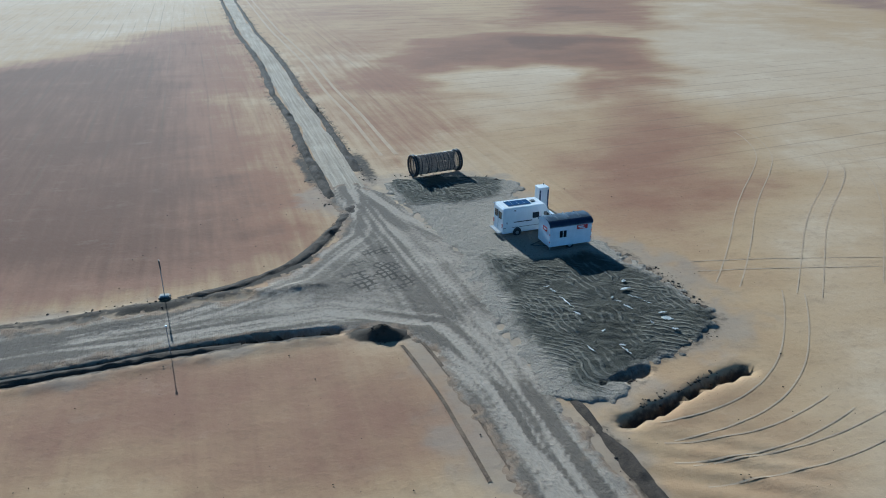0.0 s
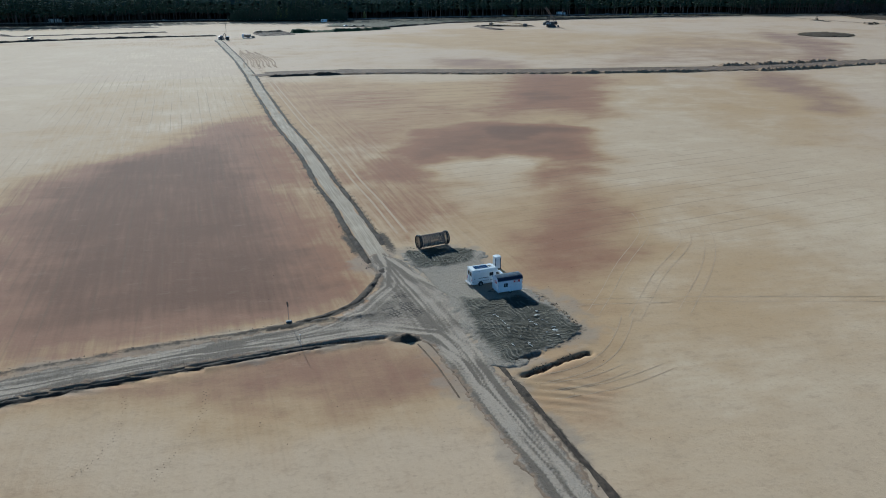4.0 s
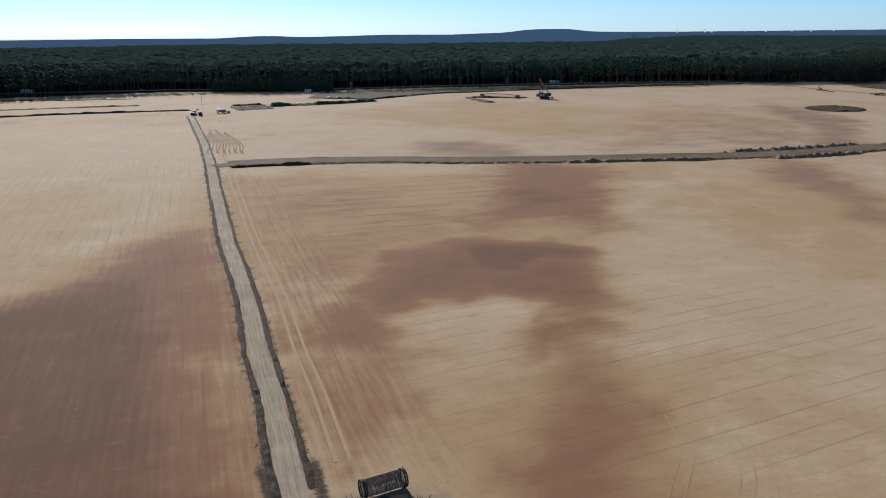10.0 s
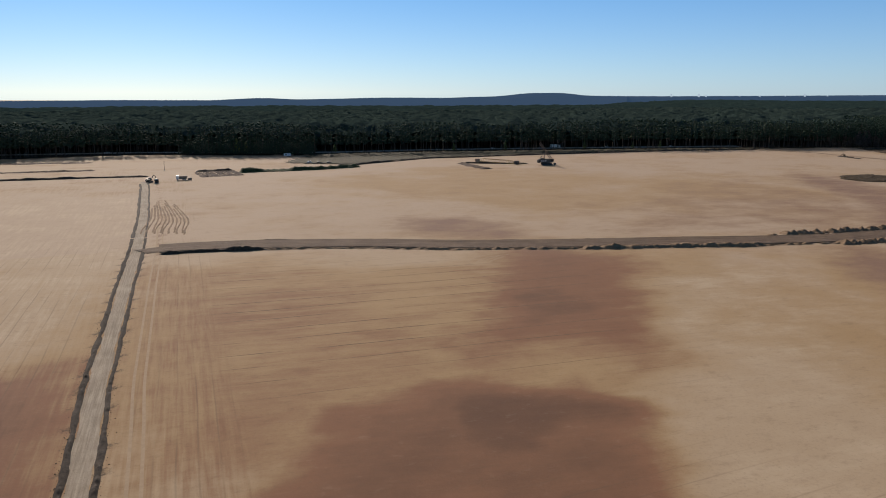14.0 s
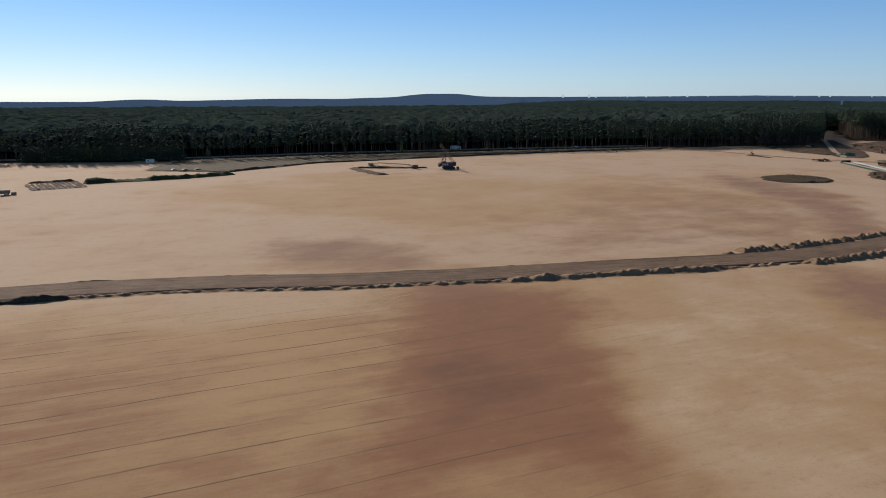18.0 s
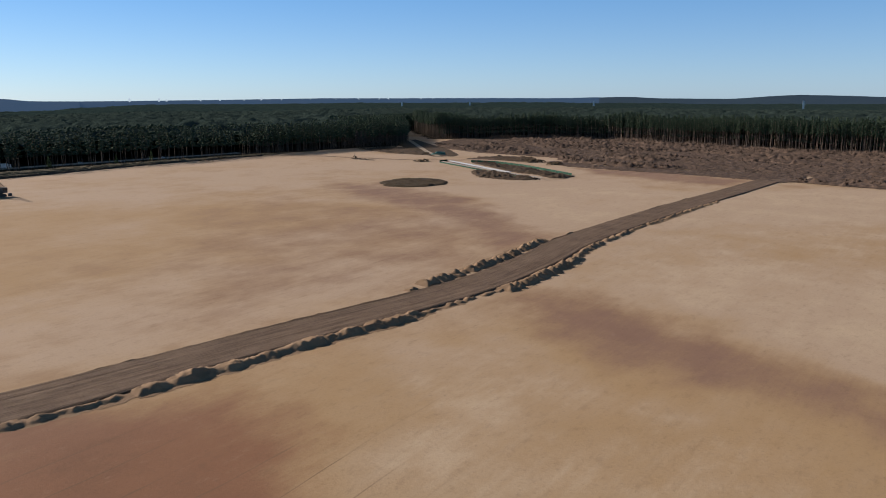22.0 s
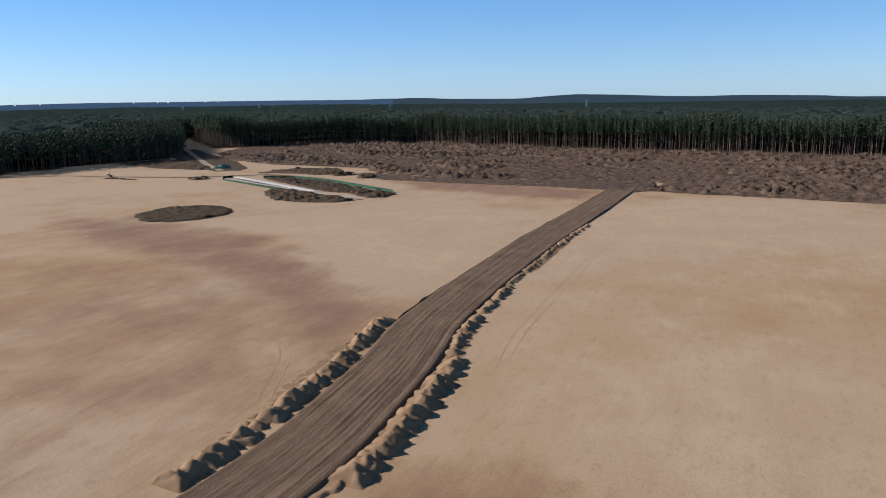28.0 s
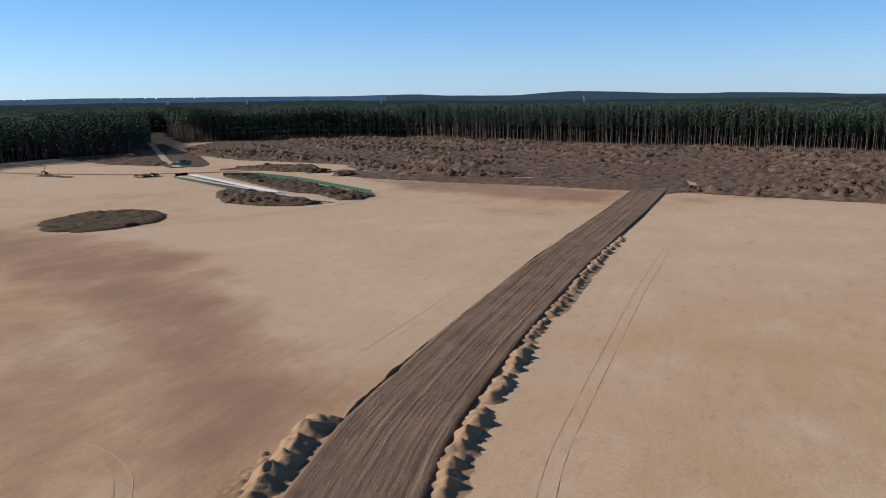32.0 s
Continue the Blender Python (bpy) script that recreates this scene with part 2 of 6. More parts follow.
def churned_material():
    """Gravel driven over dark soil: pale where it is packed, dark where it was dug up."""
    m, n, l = nodes_of("churned_gravel")
    p = n["Principled BSDF"]
    co = n.new("ShaderNodeNewGeometry").outputs["Position"]
    big, mid = noise_tex(n, l, co, 0.25, 6, 0.65), noise_tex(n, l, co, 1.3, 6, 0.7)
    fine = noise_tex(n, l, co, 6.0, 4, 0.7)
    f = math_op(n, l, "ADD", attr(n, "churn"), math_op(n, l, "MULTIPLY", math_op(n, l, "SUBTRACT", big, 0.5), 1.3))
    f = math_op(n, l, "ADD", f, math_op(n, l, "MULTIPLY", math_op(n, l, "SUBTRACT", mid, 0.5), 1.0))
    c = mix_rgb(n, l, ramp(n, l, f, 0.1, 0.9), (0.315, 0.262, 0.206), (0.070, 0.064, 0.049))
    c = mix_rgb(n, l, math_op(n, l, "MULTIPLY", ramp(n, l, fine, 0.5, 0.75), 0.6), c, (0.03, 0.027, 0.020))
    cut = None
    for turn_by, scale, place in ((68, 0.60, 0.0), (20, 0.48, 7.3)):
        tread = n.new("ShaderNodeTexWave")
        tread.inputs["Scale"].default_value, tread.inputs["Distortion"].default_value = scale, 12.0
        tread.inputs["Detail"].default_value, tread.inputs["Detail Scale"].default_value = 4.0, 0.5
        l.new(turned(n, l, co, turn_by, (1, 1, 1)), tread.inputs["Vector"])
        where = ramp(n, l, noise_tex(n, l, turned(n, l, co, place * 9, (1, 1, 1)), 0.20 + place * 0.01, 4, 0.6), 0.47, 0.60)
        one = math_op(n, l, "MULTIPLY", ramp(n, l, tread.outputs["Fac"], 0.45, 0.95), where)
        cut = one if cut is None else math_op(n, l, "MAXIMUM", cut, one)
    cut = math_op(n, l, "MULTIPLY", cut, attr(n, "churn"))
    c = mix_rgb(n, l, math_op(n, l, "MULTIPLY", cut, 0.6), c, (0.25, 0.222, 0.176))
    mid = math_op(n, l, "ADD", mid, math_op(n, l, "MULTIPLY", cut, 0.5))
    l.new(c, p.inputs["Base Color"])
    p.inputs["Roughness"].default_value, p.inputs["Specular IOR Level"].default_value = 0.95, 0.15
    bumped(n, l, math_op(n, l, "ADD", mid, math_op(n, l, "MULTIPLY", fine, 0.4)), 0.9, 0.35)
    return m


DUG = plain("scraped_soil", (0.20, 0.138, 0.092), (0.10, 0.070, 0.048), 0.9, 0.95, bump=0.1, spec=0.15)
SAND = sand_material("sand")
JUNCTION = gravel_material("gravel_junction", (0.395, 0.318, 0.245), (0.165, 0.131, 0.100), 108.6, 0.5, True)
HEAP_SAND = sand_material("heaped_sand", False)
GRAVEL = gravel_material("gravel_road", (0.50, 0.408, 0.308), (0.285, 0.228, 0.168), 108.6)
GRAVEL_W = gravel_material("gravel_side_road", (0.439, 0.348, 0.256), (0.232, 0.181, 0.128), 22)
EARTH_ROAD = gravel_material("earth_road", (0.262, 0.182, 0.125), (0.088, 0.058, 0.040), 13, 0.8, graded=True)
APRON = churned_material()
PALE_ROAD = plain("pale_road", (0.62, 0.58, 0.52), (0.48, 0.44, 0.38), 0.3, 0.9, spec=0.2)
TRACK_SAND = plain("wheel_track", (0.465, 0.34, 0.225), (0.40, 0.285, 0.185), 0.8, 0.95, bump=0.05, spec=0.1)
DARK_SOIL = plain("dark_soil", (0.092, 0.068, 0.050), (0.040, 0.031, 0.024), 1.2, 0.95, bump=0.08, spec=0.15)
# light put into bark colour: shaded tone inside the woods, sunlit tone on edge pines
SHADED_BARK = plain("shaded_pine_bark", (0.17, 0.13, 0.10), (0.095, 0.075, 0.06), 0.8, 0.9, bump=0.03, spec=0.2, island=0.7)
SUNLIT_BARK = plain("sunlit_pine_bark", (0.31, 0.235, 0.18), (0.19, 0.15, 0.12), 0.8, 0.9, bump=0.03, spec=0.2, island=0.3)
NEEDLES = plain("pine_needles", (0.064, 0.094, 0.056), (0.036, 0.058, 0.040), 0.35, 0.9, bump=0.3, spec=0.08, island=0.4)
# distance haze put into both canopy colours: bluer than the near needles
HAZED_CANOPY = plain("hazed_far_canopy", (0.034, 0.056, 0.050), (0.022, 0.038, 0.038), 0.05, 1.0, bump=2.0, spec=0.0)
HAZED_NEEDLES = plain("hazed_canopy_needles", (0.046, 0.067, 0.056), (0.026, 0.041, 0.040), 0.12, 1.0, bump=0.8, spec=0.0)
LITTER = plain("needle_litter", (0.075, 0.058, 0.042), (0.045, 0.037, 0.028), 0.4, 1.0, spec=0.0)
LEAVES = plain("young_leaves", (0.16, 0.19, 0.05), (0.09, 0.11, 0.035), 0.6, 0.7, bump=0.2, spec=0.25, island=0.6)
BARE = plain("bare_twigs", (0.115, 0.095, 0.078), (0.065, 0.055, 0.046), 0.6, 0.9, bump=0.1, spec=0.2, island=0.6)
STUMPS = plain("cleared_soil", (0.172, 0.117, 0.086), (0.066, 0.047, 0.036), 0.25, 0.95, bump=0.5, spec=0.15)
BRASH = plain("brash", (0.190, 0.130, 0.094), (0.062, 0.047, 0.036), 0.8, 0.95, bump=0.2, spec=0.1, island=0.8)
SCRUB = plain("dry_scrub", (0.149, 0.101, 0.057), (0.069, 0.051, 0.030), 0.5, 0.95, bump=0.3, spec=0.15, island=0.6)
BROWN_SCRUB = plain("brown_scrub", (0.172, 0.109, 0.071), (0.063, 0.052, 0.034), 0.4, 0.95, bump=0.3, spec=0.15, island=0.4)
VERGE = plain("verge_grass", (0.105, 0.088, 0.052), (0.052, 0.050, 0.030), 0.3, 0.95, bump=0.3, spec=0.15)
WHITE = plain("white_paint", (0.78, 0.78, 0.77), (0.68, 0.68, 0.66), 1.3, 0.35, spec=0.5)
GREYWHITE = plain("weathered_white", (0.70, 0.72, 0.74), (0.58, 0.60, 0.62), 1.5, 0.45)
BLUE = plain("dark_blue_tarp", (0.035, 0.06, 0.13), (0.02, 0.035, 0.08), 2, 0.4)
STEEL_BLUE = plain("grey_blue_roof", (0.20, 0.25, 0.31), (0.13, 0.17, 0.22), 1.5, 0.4)
BLACK = plain("black_rubber", (0.02, 0.02, 0.02), (0.035, 0.035, 0.033), 3, 0.7)
DARK_GLASS = plain("dark_window", (0.015, 0.018, 0.022), (0.03, 0.033, 0.038), 1, 0.08, spec=0.7)
SOLAR = plain("solar_panel", (0.012, 0.018, 0.05), (0.02, 0.03, 0.075), 2, 0.12, spec=0.6)
STEEL = plain("galvanised_steel", (0.42, 0.43, 0.44), (0.28, 0.29, 0.30), 4, 0.45, metal=0.8)
RED = plain("red_sign", (0.50, 0.035, 0.03), (0.38, 0.03, 0.025), 3, 0.5)
MESH = plain("rusty_mesh", (0.36, 0.265, 0.19), (0.22, 0.155, 0.11), 3, 0.8, metal=0.0)
CONCRETE = plain("concrete", (0.42, 0.41, 0.38), (0.30, 0.29, 0.27), 2, 0.9, bump=0.02)
GREEN = plain("green_net", (0.05, 0.20, 0.12), (0.03, 0.13, 0.08), 1.5, 0.7)
TEAL = plain("teal_sheet", (0.12, 0.34, 0.30), (0.07, 0.24, 0.21), 1.5, 0.6)
SHEET = plain("white_sheeting", (0.78, 0.77, 0.74), (0.62, 0.62, 0.60), 1.2, 0.5)
YELLOW = plain("machine_ochre", (0.40, 0.24, 0.06), (0.25, 0.15, 0.04), 2, 0.5)
MACHINE = plain("dark_machine", (0.05, 0.05, 0.048), (0.025, 0.026, 0.027), 2, 0.5)
GREEN_BANK = plain("grassy_bank", (0.06, 0.082, 0.034), (0.034, 0.048, 0.022), 0.7, 0.95, bump=0.2, spec=0.15)


# ---- tools for shapes ----
def vnoise(x, y, seed=0):
    """Smooth value noise, 0 to 1, on arrays."""
    x, y = np.asarray(x, float), np.asarray(y, float)
    xi, yi = np.floor(x).astype(np.int64), np.floor(y).astype(np.int64)
    fx, fy = x - xi, y - yi
    fx, fy = fx * fx * (3 - 2 * fx), fy * fy * (3 - 2 * fy)

    def lattice(a, b):
        h = (a * 374761393 + b * 668265263 + seed * 982451653) & 0xFFFFFFFF
        h = ((h ^ (h >> 13)) * 1274126177) & 0xFFFFFFFF
        return ((h ^ (h >> 16)) & 0xFFFF) / 65535.0

    low = lattice(xi, yi) * (1 - fx) + lattice(xi + 1, yi) * fx
    high = lattice(xi, yi + 1) * (1 - fx) + lattice(xi + 1, yi + 1) * fx
    return low * (1 - fy) + high * fy


def fbm(x, y, seed=0, octaves=4):
    total, amp, norm = 0, 1.0, 0
    for k in range(octaves):
        total = total + amp * vnoise(np.asarray(x) * 2 ** k + 17.3 * k, np.asarray(y) * 2 ** k - 9.1 * k, seed + k)
        norm += amp
        amp *= 0.5
    return total / norm


def smooth(a, b, v):
    u = np.clip((v - a) / (b - a), 0, 1)
    return u * u * (3 - 2 * u)


def line_dist(px, py, pts):
    """Distance to a polyline, the side (left positive) and the length along it."""
    best, side, along = np.full(np.shape(px), 1e9), np.zeros(np.shape(px)), np.zeros(np.shape(px))
    run = 0.0
    for (ax, ay), (bx, by) in zip(pts[:-1], pts[1:]):
        dx, dy = bx - ax, by - ay
        length = math.hypot(dx, dy)
        u = np.clip(((px - ax) * dx + (py - ay) * dy) / length ** 2, 0, 1)
        d = np.hypot(px - ax - u * dx, py - ay - u * dy)
        s = np.sign((py - ay) * dx - (px - ax) * dy)
        near = d < best
        best, side, along = np.where(near, d, best), np.where(near, s, side), np.where(near, run + u * length, along)
        run += length
    return best, side, along


def inside(px, py, poly):
    odd = np.zeros(np.shape(px), bool)
    for (ax, ay), (bx, by) in zip(poly, poly[1:] + poly[:1]):
        cross = ((ay > py) != (by > py)) & (px < (bx - ax) * (py - ay) / (by - ay + 1e-12) + ax)
        odd ^= cross
    return odd


def poly_dist(px, py, poly):
    d = line_dist(px, py, poly + poly[:1])[0]
    return np.where(inside(px, py, poly), -d, d)


def raw_mesh(name, co, faces, material, mats=None, smooth_it=True):
    """A mesh from arrays: co (n, 3), faces (m, 3 or 4)."""
    me = bpy.data.meshes.new(name)
    co, faces = np.asarray(co, np.float32), np.asarray(faces, np.int32)
    k = faces.shape[1]
    me.vertices.add(len(co))
    me.vertices.foreach_set("co", co.ravel())
    me.loops.add(faces.size)
    me.loops.foreach_set("vertex_index", faces.ravel())
    me.polygons.add(len(faces))
    me.polygons.foreach_set("loop_start", np.arange(0, faces.size, k, dtype=np.int32))
    if mats is not None:
        me.polygons.foreach_set("material_index", np.asarray(mats, np.int32))
    if smooth_it:
        me.polygons.foreach_set("use_smooth", np.ones(len(faces), bool))
    for m in material if isinstance(material, (list, tuple)) else [material]:
        me.materials.append(m)
    me.update(calc_edges=True)
    return me


def grid_faces(nx, ny):
    i = np.arange(nx * ny).reshape(ny, nx)
    return np.stack([i[:-1, :-1], i[:-1, 1:], i[1:, 1:], i[1:, :-1]], -1).reshape(-1, 4)


def pruned(co, faces):
    used = np.unique(faces)
    back = np.zeros(len(co), np.int32)
    back[used] = np.arange(len(used))
    return co[used], back[faces]


# ---- the plan ----
MAIN_ROAD = [(-13.6, 99.5), (-15.9, 104.5), (-20.9, 119), (-27.6, 140), (-32.0, 151), (-42.5, 184), (-53.5, 214), (-60, 231), (-88, 314), (-103, 360), (-129, 434), (-168.5, 539), (-182, 572)]
SOUTH_ROAD = [(-13.6, 99.5), (-9.9, 90), (-5.5, 79), (-1.6, 68), (1.6, 59), (6.0, 47), (13, 28), (28, -12)]
WEST_ROAD = [(-7, 77.0), (-13, 77.2), (-20, 75.6), (-27.5, 72.8), (-38.5, 68.4), (-54.3, 62), (-68.3, 55.4), (-110, 37), (-200, -4)]
EARTH_WAY = [(-99, 361), (-84, 366.5), (-60, 371), (-25, 373), (13, 371), (45, 372), (70, 374.5), (95, 377), (113, 378.3), (135, 380), (152, 382), (166, 385), (194, 394), (220, 405), (257, 415), (316, 428.5), (400, 444), (472, 458.5)]
CHURNED = [(-1.3, 87.4), (3, 86.2), (8.2, 88.4), (11.6, 85), (16.4, 75.9), (12.6, 71.1), (8.6, 69.3), (4.6, 65), (1, 73.9)]
CHURNED_DRUM = [(-12.3, 108.5), (-4.8, 111.5), (1.5, 109), (0.5, 103.5), (-4, 101), (-8.9, 100.2)]
FORK = [(-11.4, 91.4), (-13.5, 84.9), (-14.8, 80.4), (-10.2, 79.6), (-6.4, 80.4), (-9.2, 86.8)]
APRON_EDGE = [(-12.2, 107), (-9.7, 108.8), (-2.1, 111), (3.0, 108.3), (3.6, 99), (8.8, 94.0), (11.2, 88.5), (13.6, 83.9), (16.6, 76.0), (13.8, 72.2), (9.4, 69.0), (5.7, 65.0), (1.8, 65.0), (-2.0, 77), (-4.2, 86), (-8.2, 97)]
TRENCH = [(6.4, 62.5), (8.9, 64.2), (12.3, 66.6), (15.8, 68.8)]
GASH = [(5.9, 66.9), (7.4, 67.6), (8.9, 68.6)]
FOREST_EDGE = [(-900, 600), (-367, 717), (-276, 770), (-111, 778), (-6, 810), (132, 838), (255, 864), (377, 875), (505, 881), (566, 948), (640, 1062), (716, 1182), (728, 1172), (654, 1052), (600, 958), (690, 880), (748, 815), (728, 696), (722, 577), (722, 473), (728, 363), (745, 100), (900, -400)]
CLEARED = [(463, 444), (462, 419), (466, 368), (482, 200), (505, -20), (900, -20), (900, 900), (640, 950), (552, 890), (508, 826), (490, 746), (496, 707), (498, 662), (474, 630), (472, 567), (489, 520), (507, 475), (512, 458), (500, 448)]

# outlines of damp and of paler sand: strength, softness, corners
DAMP_WEST = [
    (0.98, 9, [(-96, 178), (-82, 200), (-72, 207), (-58, 181), (-43, 141), (-31, 111), (-26, 93), (-26, 87), (-35, 83), (-51, 73), (-65, 68), (-95, 120), (-102, 155)]),
    (0.34, 7, [(-72, 207), (-61, 215), (-37, 154), (-19, 108), (-17, 95), (-26, 93), (-43, 141)]),
    (0.62, 9, [(-58, 156), (-88, 207), (-88, 231), (-73, 247), (-36, 155)]),
    (0.42, 5, [(-59, 58), (-43, 61), (-20, 69), (-9, 69), (-2, 57), (-52, 57)]),
    (0.22, 14, [(-149, 216), (-161, 286), (-146, 329), (-102, 262), (-108, 208), (-114, 175)])]
DAMP_SOUTH = [
    (0.72, 6, [(-12, 221), (1, 231), (17, 236), (33, 230), (43, 222), (41, 204), (39, 190), (24, 176), (22, 185), (12, 190), (2, 181), (-11, 172), (-19, 185), (-17, 201)]),
    (0.95, 6, [(6, 224), (20, 232), (33, 229), (37, 221), (24, 208), (12, 205)]),
    (0.62, 13, [(33, 366), (61, 356), (68, 338), (66, 304), (56, 281), (60, 263), (63, 251), (62, 246), (13, 253), (18, 266), (19, 287), (25, 317)]),
    (0.80, 8, [(25, 303), (44, 314), (56, 290), (48, 278), (32, 267), (22, 273)])]
DAMP_MID = [
    (0.36, 8, [(-30, 169), (-14, 149), (-5, 133), (-12, 120), (-20, 133)]),
    (0.46, 8, [(29, 154), (33, 133), (32, 110), (26, 98), (20, 85), (16, 98), (11, 113), (17, 133)]),
    (0.14, 10, [(-23, 258), (-14, 267), (10, 277), (20, 262), (13, 253)]),
    (0.30, 9, [(15, 85), (24, 85), (24, 69), (17, 60), (11, 60), (16, 71)]),
    (0.24, 16, [(135, 352), (168, 354), (125, 299), (127, 320)]),
    (0.22, 14, [(-90, 331), (-31, 312), (7, 281), (1, 231), (-17, 201), (-28, 172), (-31, 156), (-55, 221)]),
    (0.55, 8, [(-28, 155), (-28, 172), (-19, 185), (-8, 170), (-11, 155)]),
    (0.50, 7, [(24, 172), (39, 190), (37, 172), (31, 155), (18, 155), (20, 163)])]
DAMP_NORTH = [
    (0.34, 10, [(-12, 430), (16, 437), (34, 414), (42, 386), (18, 382), (-3, 393)]),
    (0.22, 10, [(113, 503), (150, 511), (139, 466), (106, 463)]),
    (0.36, 11, [(260, 627), (274, 580), (274, 519), (244, 460), (218, 416), (191, 409), (217, 457), (239, 526)]),
    (0.16, 22, [(149, 564), (205, 581), (217, 504), (193, 421), (160, 396), (137, 391), (100, 391), (80, 393)]),
    (0.36, 11, [(251, 608), (278, 603), (254, 531), (257, 506), (232, 505), (237, 556)]),
    (0.19, 18, [(182, 516), (222, 530), (243, 480), (229, 428), (202, 421), (169, 410), (144, 398), (134, 414)])]
DAMP_EAST = [
    (0.40, 10, [(274, 389), (265, 370), (268, 339), (282, 325), (265, 314), (242, 321), (245, 334), (254, 356)]),
    (0.50, 16, [(159, 360), (168, 347), (163, 324), (161, 298), (158, 278), (150, 263), (135, 261), (134, 276), (130, 291), (128, 309), (127, 327), (139, 347)]),
    (0.30, 12, [(269, 396), (283, 385), (280, 355), (275, 323), (257, 321), (257, 343), (259, 369)]),
    (0.16, 8, [(447, 441), (460, 399), (463, 339), (417, 335), (418, 367), (429, 416)]),
    (0.34, 8, [(440, 588), (462, 523), (450, 463), (417, 455), (414, 509), (417, 554)])]
PALER = [
    (0.44, 9, [(24, 60), (23, 85), (41, 119), (57, 153), (94, 192), (123, 179), (56, 59)]),
    (0.50, 5, [(-8, 169), (2, 181), (12, 184), (23, 183), (24, 176), (14, 167), (5, 160), (-8, 159)]),
    (0.20, 6, [(22, 257), (39, 268), (45, 246), (34, 237)]),
    (0.34, 10, [(67, 304), (81, 322), (109, 346), (131, 343), (125, 311), (105, 275), (82, 247), (70, 248), (65, 263), (61, 281)]),
    (0.34, 12, [(53, 207), (67, 281), (87, 330), (138, 351), (142, 287), (67, 158), (43, 158), (48, 180)])]
PALER_EAST = [
    (0.56, 12, [(362, 417), (442, 417), (454, 386), (454, 354), (286, 340), (286, 357), (310, 388)]),
    (0.30, 12, [(-283, 451), (-231, 497), (-152, 495), (-89, 285), (-87, 215), (-113, 181), (-123, 170)]),
    (0.44, 25, [(381, 442), (415, 300), (167, 266), (170, 291), (198, 360)]),
    (0.60, 14, [(403, 427), (408, 386), (394, 332), (299, 324), (292, 358), (293, 396), (268, 398)]),
    (0.28, 9, [(292, 536), (353, 519), (381, 449), (301, 431), (250, 426), (266, 473)])]


def stains(x, y, spots, wide=1.0):
    """Soft-edged patches with ragged, smeared outlines."""
    ux, uy = (x * 0.97 + y * 0.22) / 1.35, y * 0.97 - x * 0.22
    wx, wy = (fbm(ux / 9, uy / 9, 3) - 0.5) * 14, (fbm(ux / 9, uy / 9, 8) - 0.5) * 14
    small = (fbm(ux / 2.6, uy / 2.6, 13) - 0.5) * 6
    out = np.zeros(np.shape(x))
    near = (np.abs(x) < 900) & (np.abs(y) < 1100)
    px, py, sm = (x + wx)[near], (y + wy)[near], small[near]
    for much, soft, poly in spots:
        r = poly_dist(px, py, poly) + sm * soft / 12
        out[near] = np.maximum(out[near], much * smooth(soft * 1.6 * wide, -soft * 1.3, r))
    return out


def ovals(x, y, spots):
    out = np.zeros(np.shape(x))
    for cx, cy, rx, ry, much in spots:
        r = np.hypot((x - cx) / rx, (y - cy) / ry) + (fbm(x / 25, y / 25, 14) - 0.5) * 0.8
        out = np.maximum(out, much * smooth(1.25, 0.45, r))
    return out


def relief(x, y):
    """The ground's height: level sand, with ditches, ruts and spoil round the junction."""
    z = (fbm(x / 30, y / 30, 1) - 0.5) * 0.25 + (fbm(x / 3, y / 3, 2) - 0.5) * 0.10
    near = smooth(70, 45, np.hypot(x + 8, y - 85))
    clods = fbm(x / 0.9, y / 0.9, 5, 3)
    # ditch and spoil along the south side of the west road
    d, side, along = line_dist(x, y, WEST_ROAD)
    k = near * smooth(4, 9, along)
    wob = (fbm(x / 4, y / 4, 6) - 0.5) * 1.2
    z = z - k * 0.95 * smooth(0.62, 0.25, np.abs(d + wob * 0.5 - 3.8)) * (side > 0) + k * 0.30 * clods * np.exp(-((d + wob - 5.0) / 0.7) ** 2) * (side > 0)
    z = z + k * 0.45 * clods * np.exp(-((d + wob - 4.0) / 0.8) ** 2) * (side < 0)
    # trench and its spoil beside the parking place
    d = line_dist(x, y, TRENCH)[0]
    z = z - near * 0.8 * smooth(0.52, 0.20, d + wob * 0.25 + (clods - 0.5) * 0.6) + near * 0.14 * clods * np.exp(-((d - 1.5 + wob * 0.6) / 0.6) ** 2)
    d = line_dist(x, y, GASH)[0]
    z = z - near * 0.4 * smooth(0.34, 0.12, d + wob * 0.2 + (clods - 0.5) * 0.9)
    # heap at the fork
    r = np.hypot((x + 9.6) / 2.2, (y - 73.0) / 1.0)
    z = z + near * 0.9 * np.clip(1 - r, 0, 1) * (0.4 + clods)
    # churned parking place
    churn = np.maximum(smooth(1.0, -1.5, poly_dist(x, y, CHURNED)), smooth(1.0, -1.5, poly_dist(x, y, CHURNED_DRUM))) * near
    ridge = np.abs(np.sin((0.32 * x + 0.95 * y + 2.6 * fbm(x / 5, y / 5, 9)) * 3.4))
    z = z + churn * ((clods - 0.4) * 0.28 + 0.16 * ridge * smooth(0.35, 0.7, fbm(x / 4, y / 4, 11)))
    # wheel ruts south-east of the trench
    r = np.hypot((x - 11) / 8, (y - 58) / 6)
    z = z + near * np.clip(1 - r, 0, 1) * 0.10 * np.sin((0.25 * x + y + 1.5 * fbm(x / 6, y / 6, 12)) * 3.4)
    return z


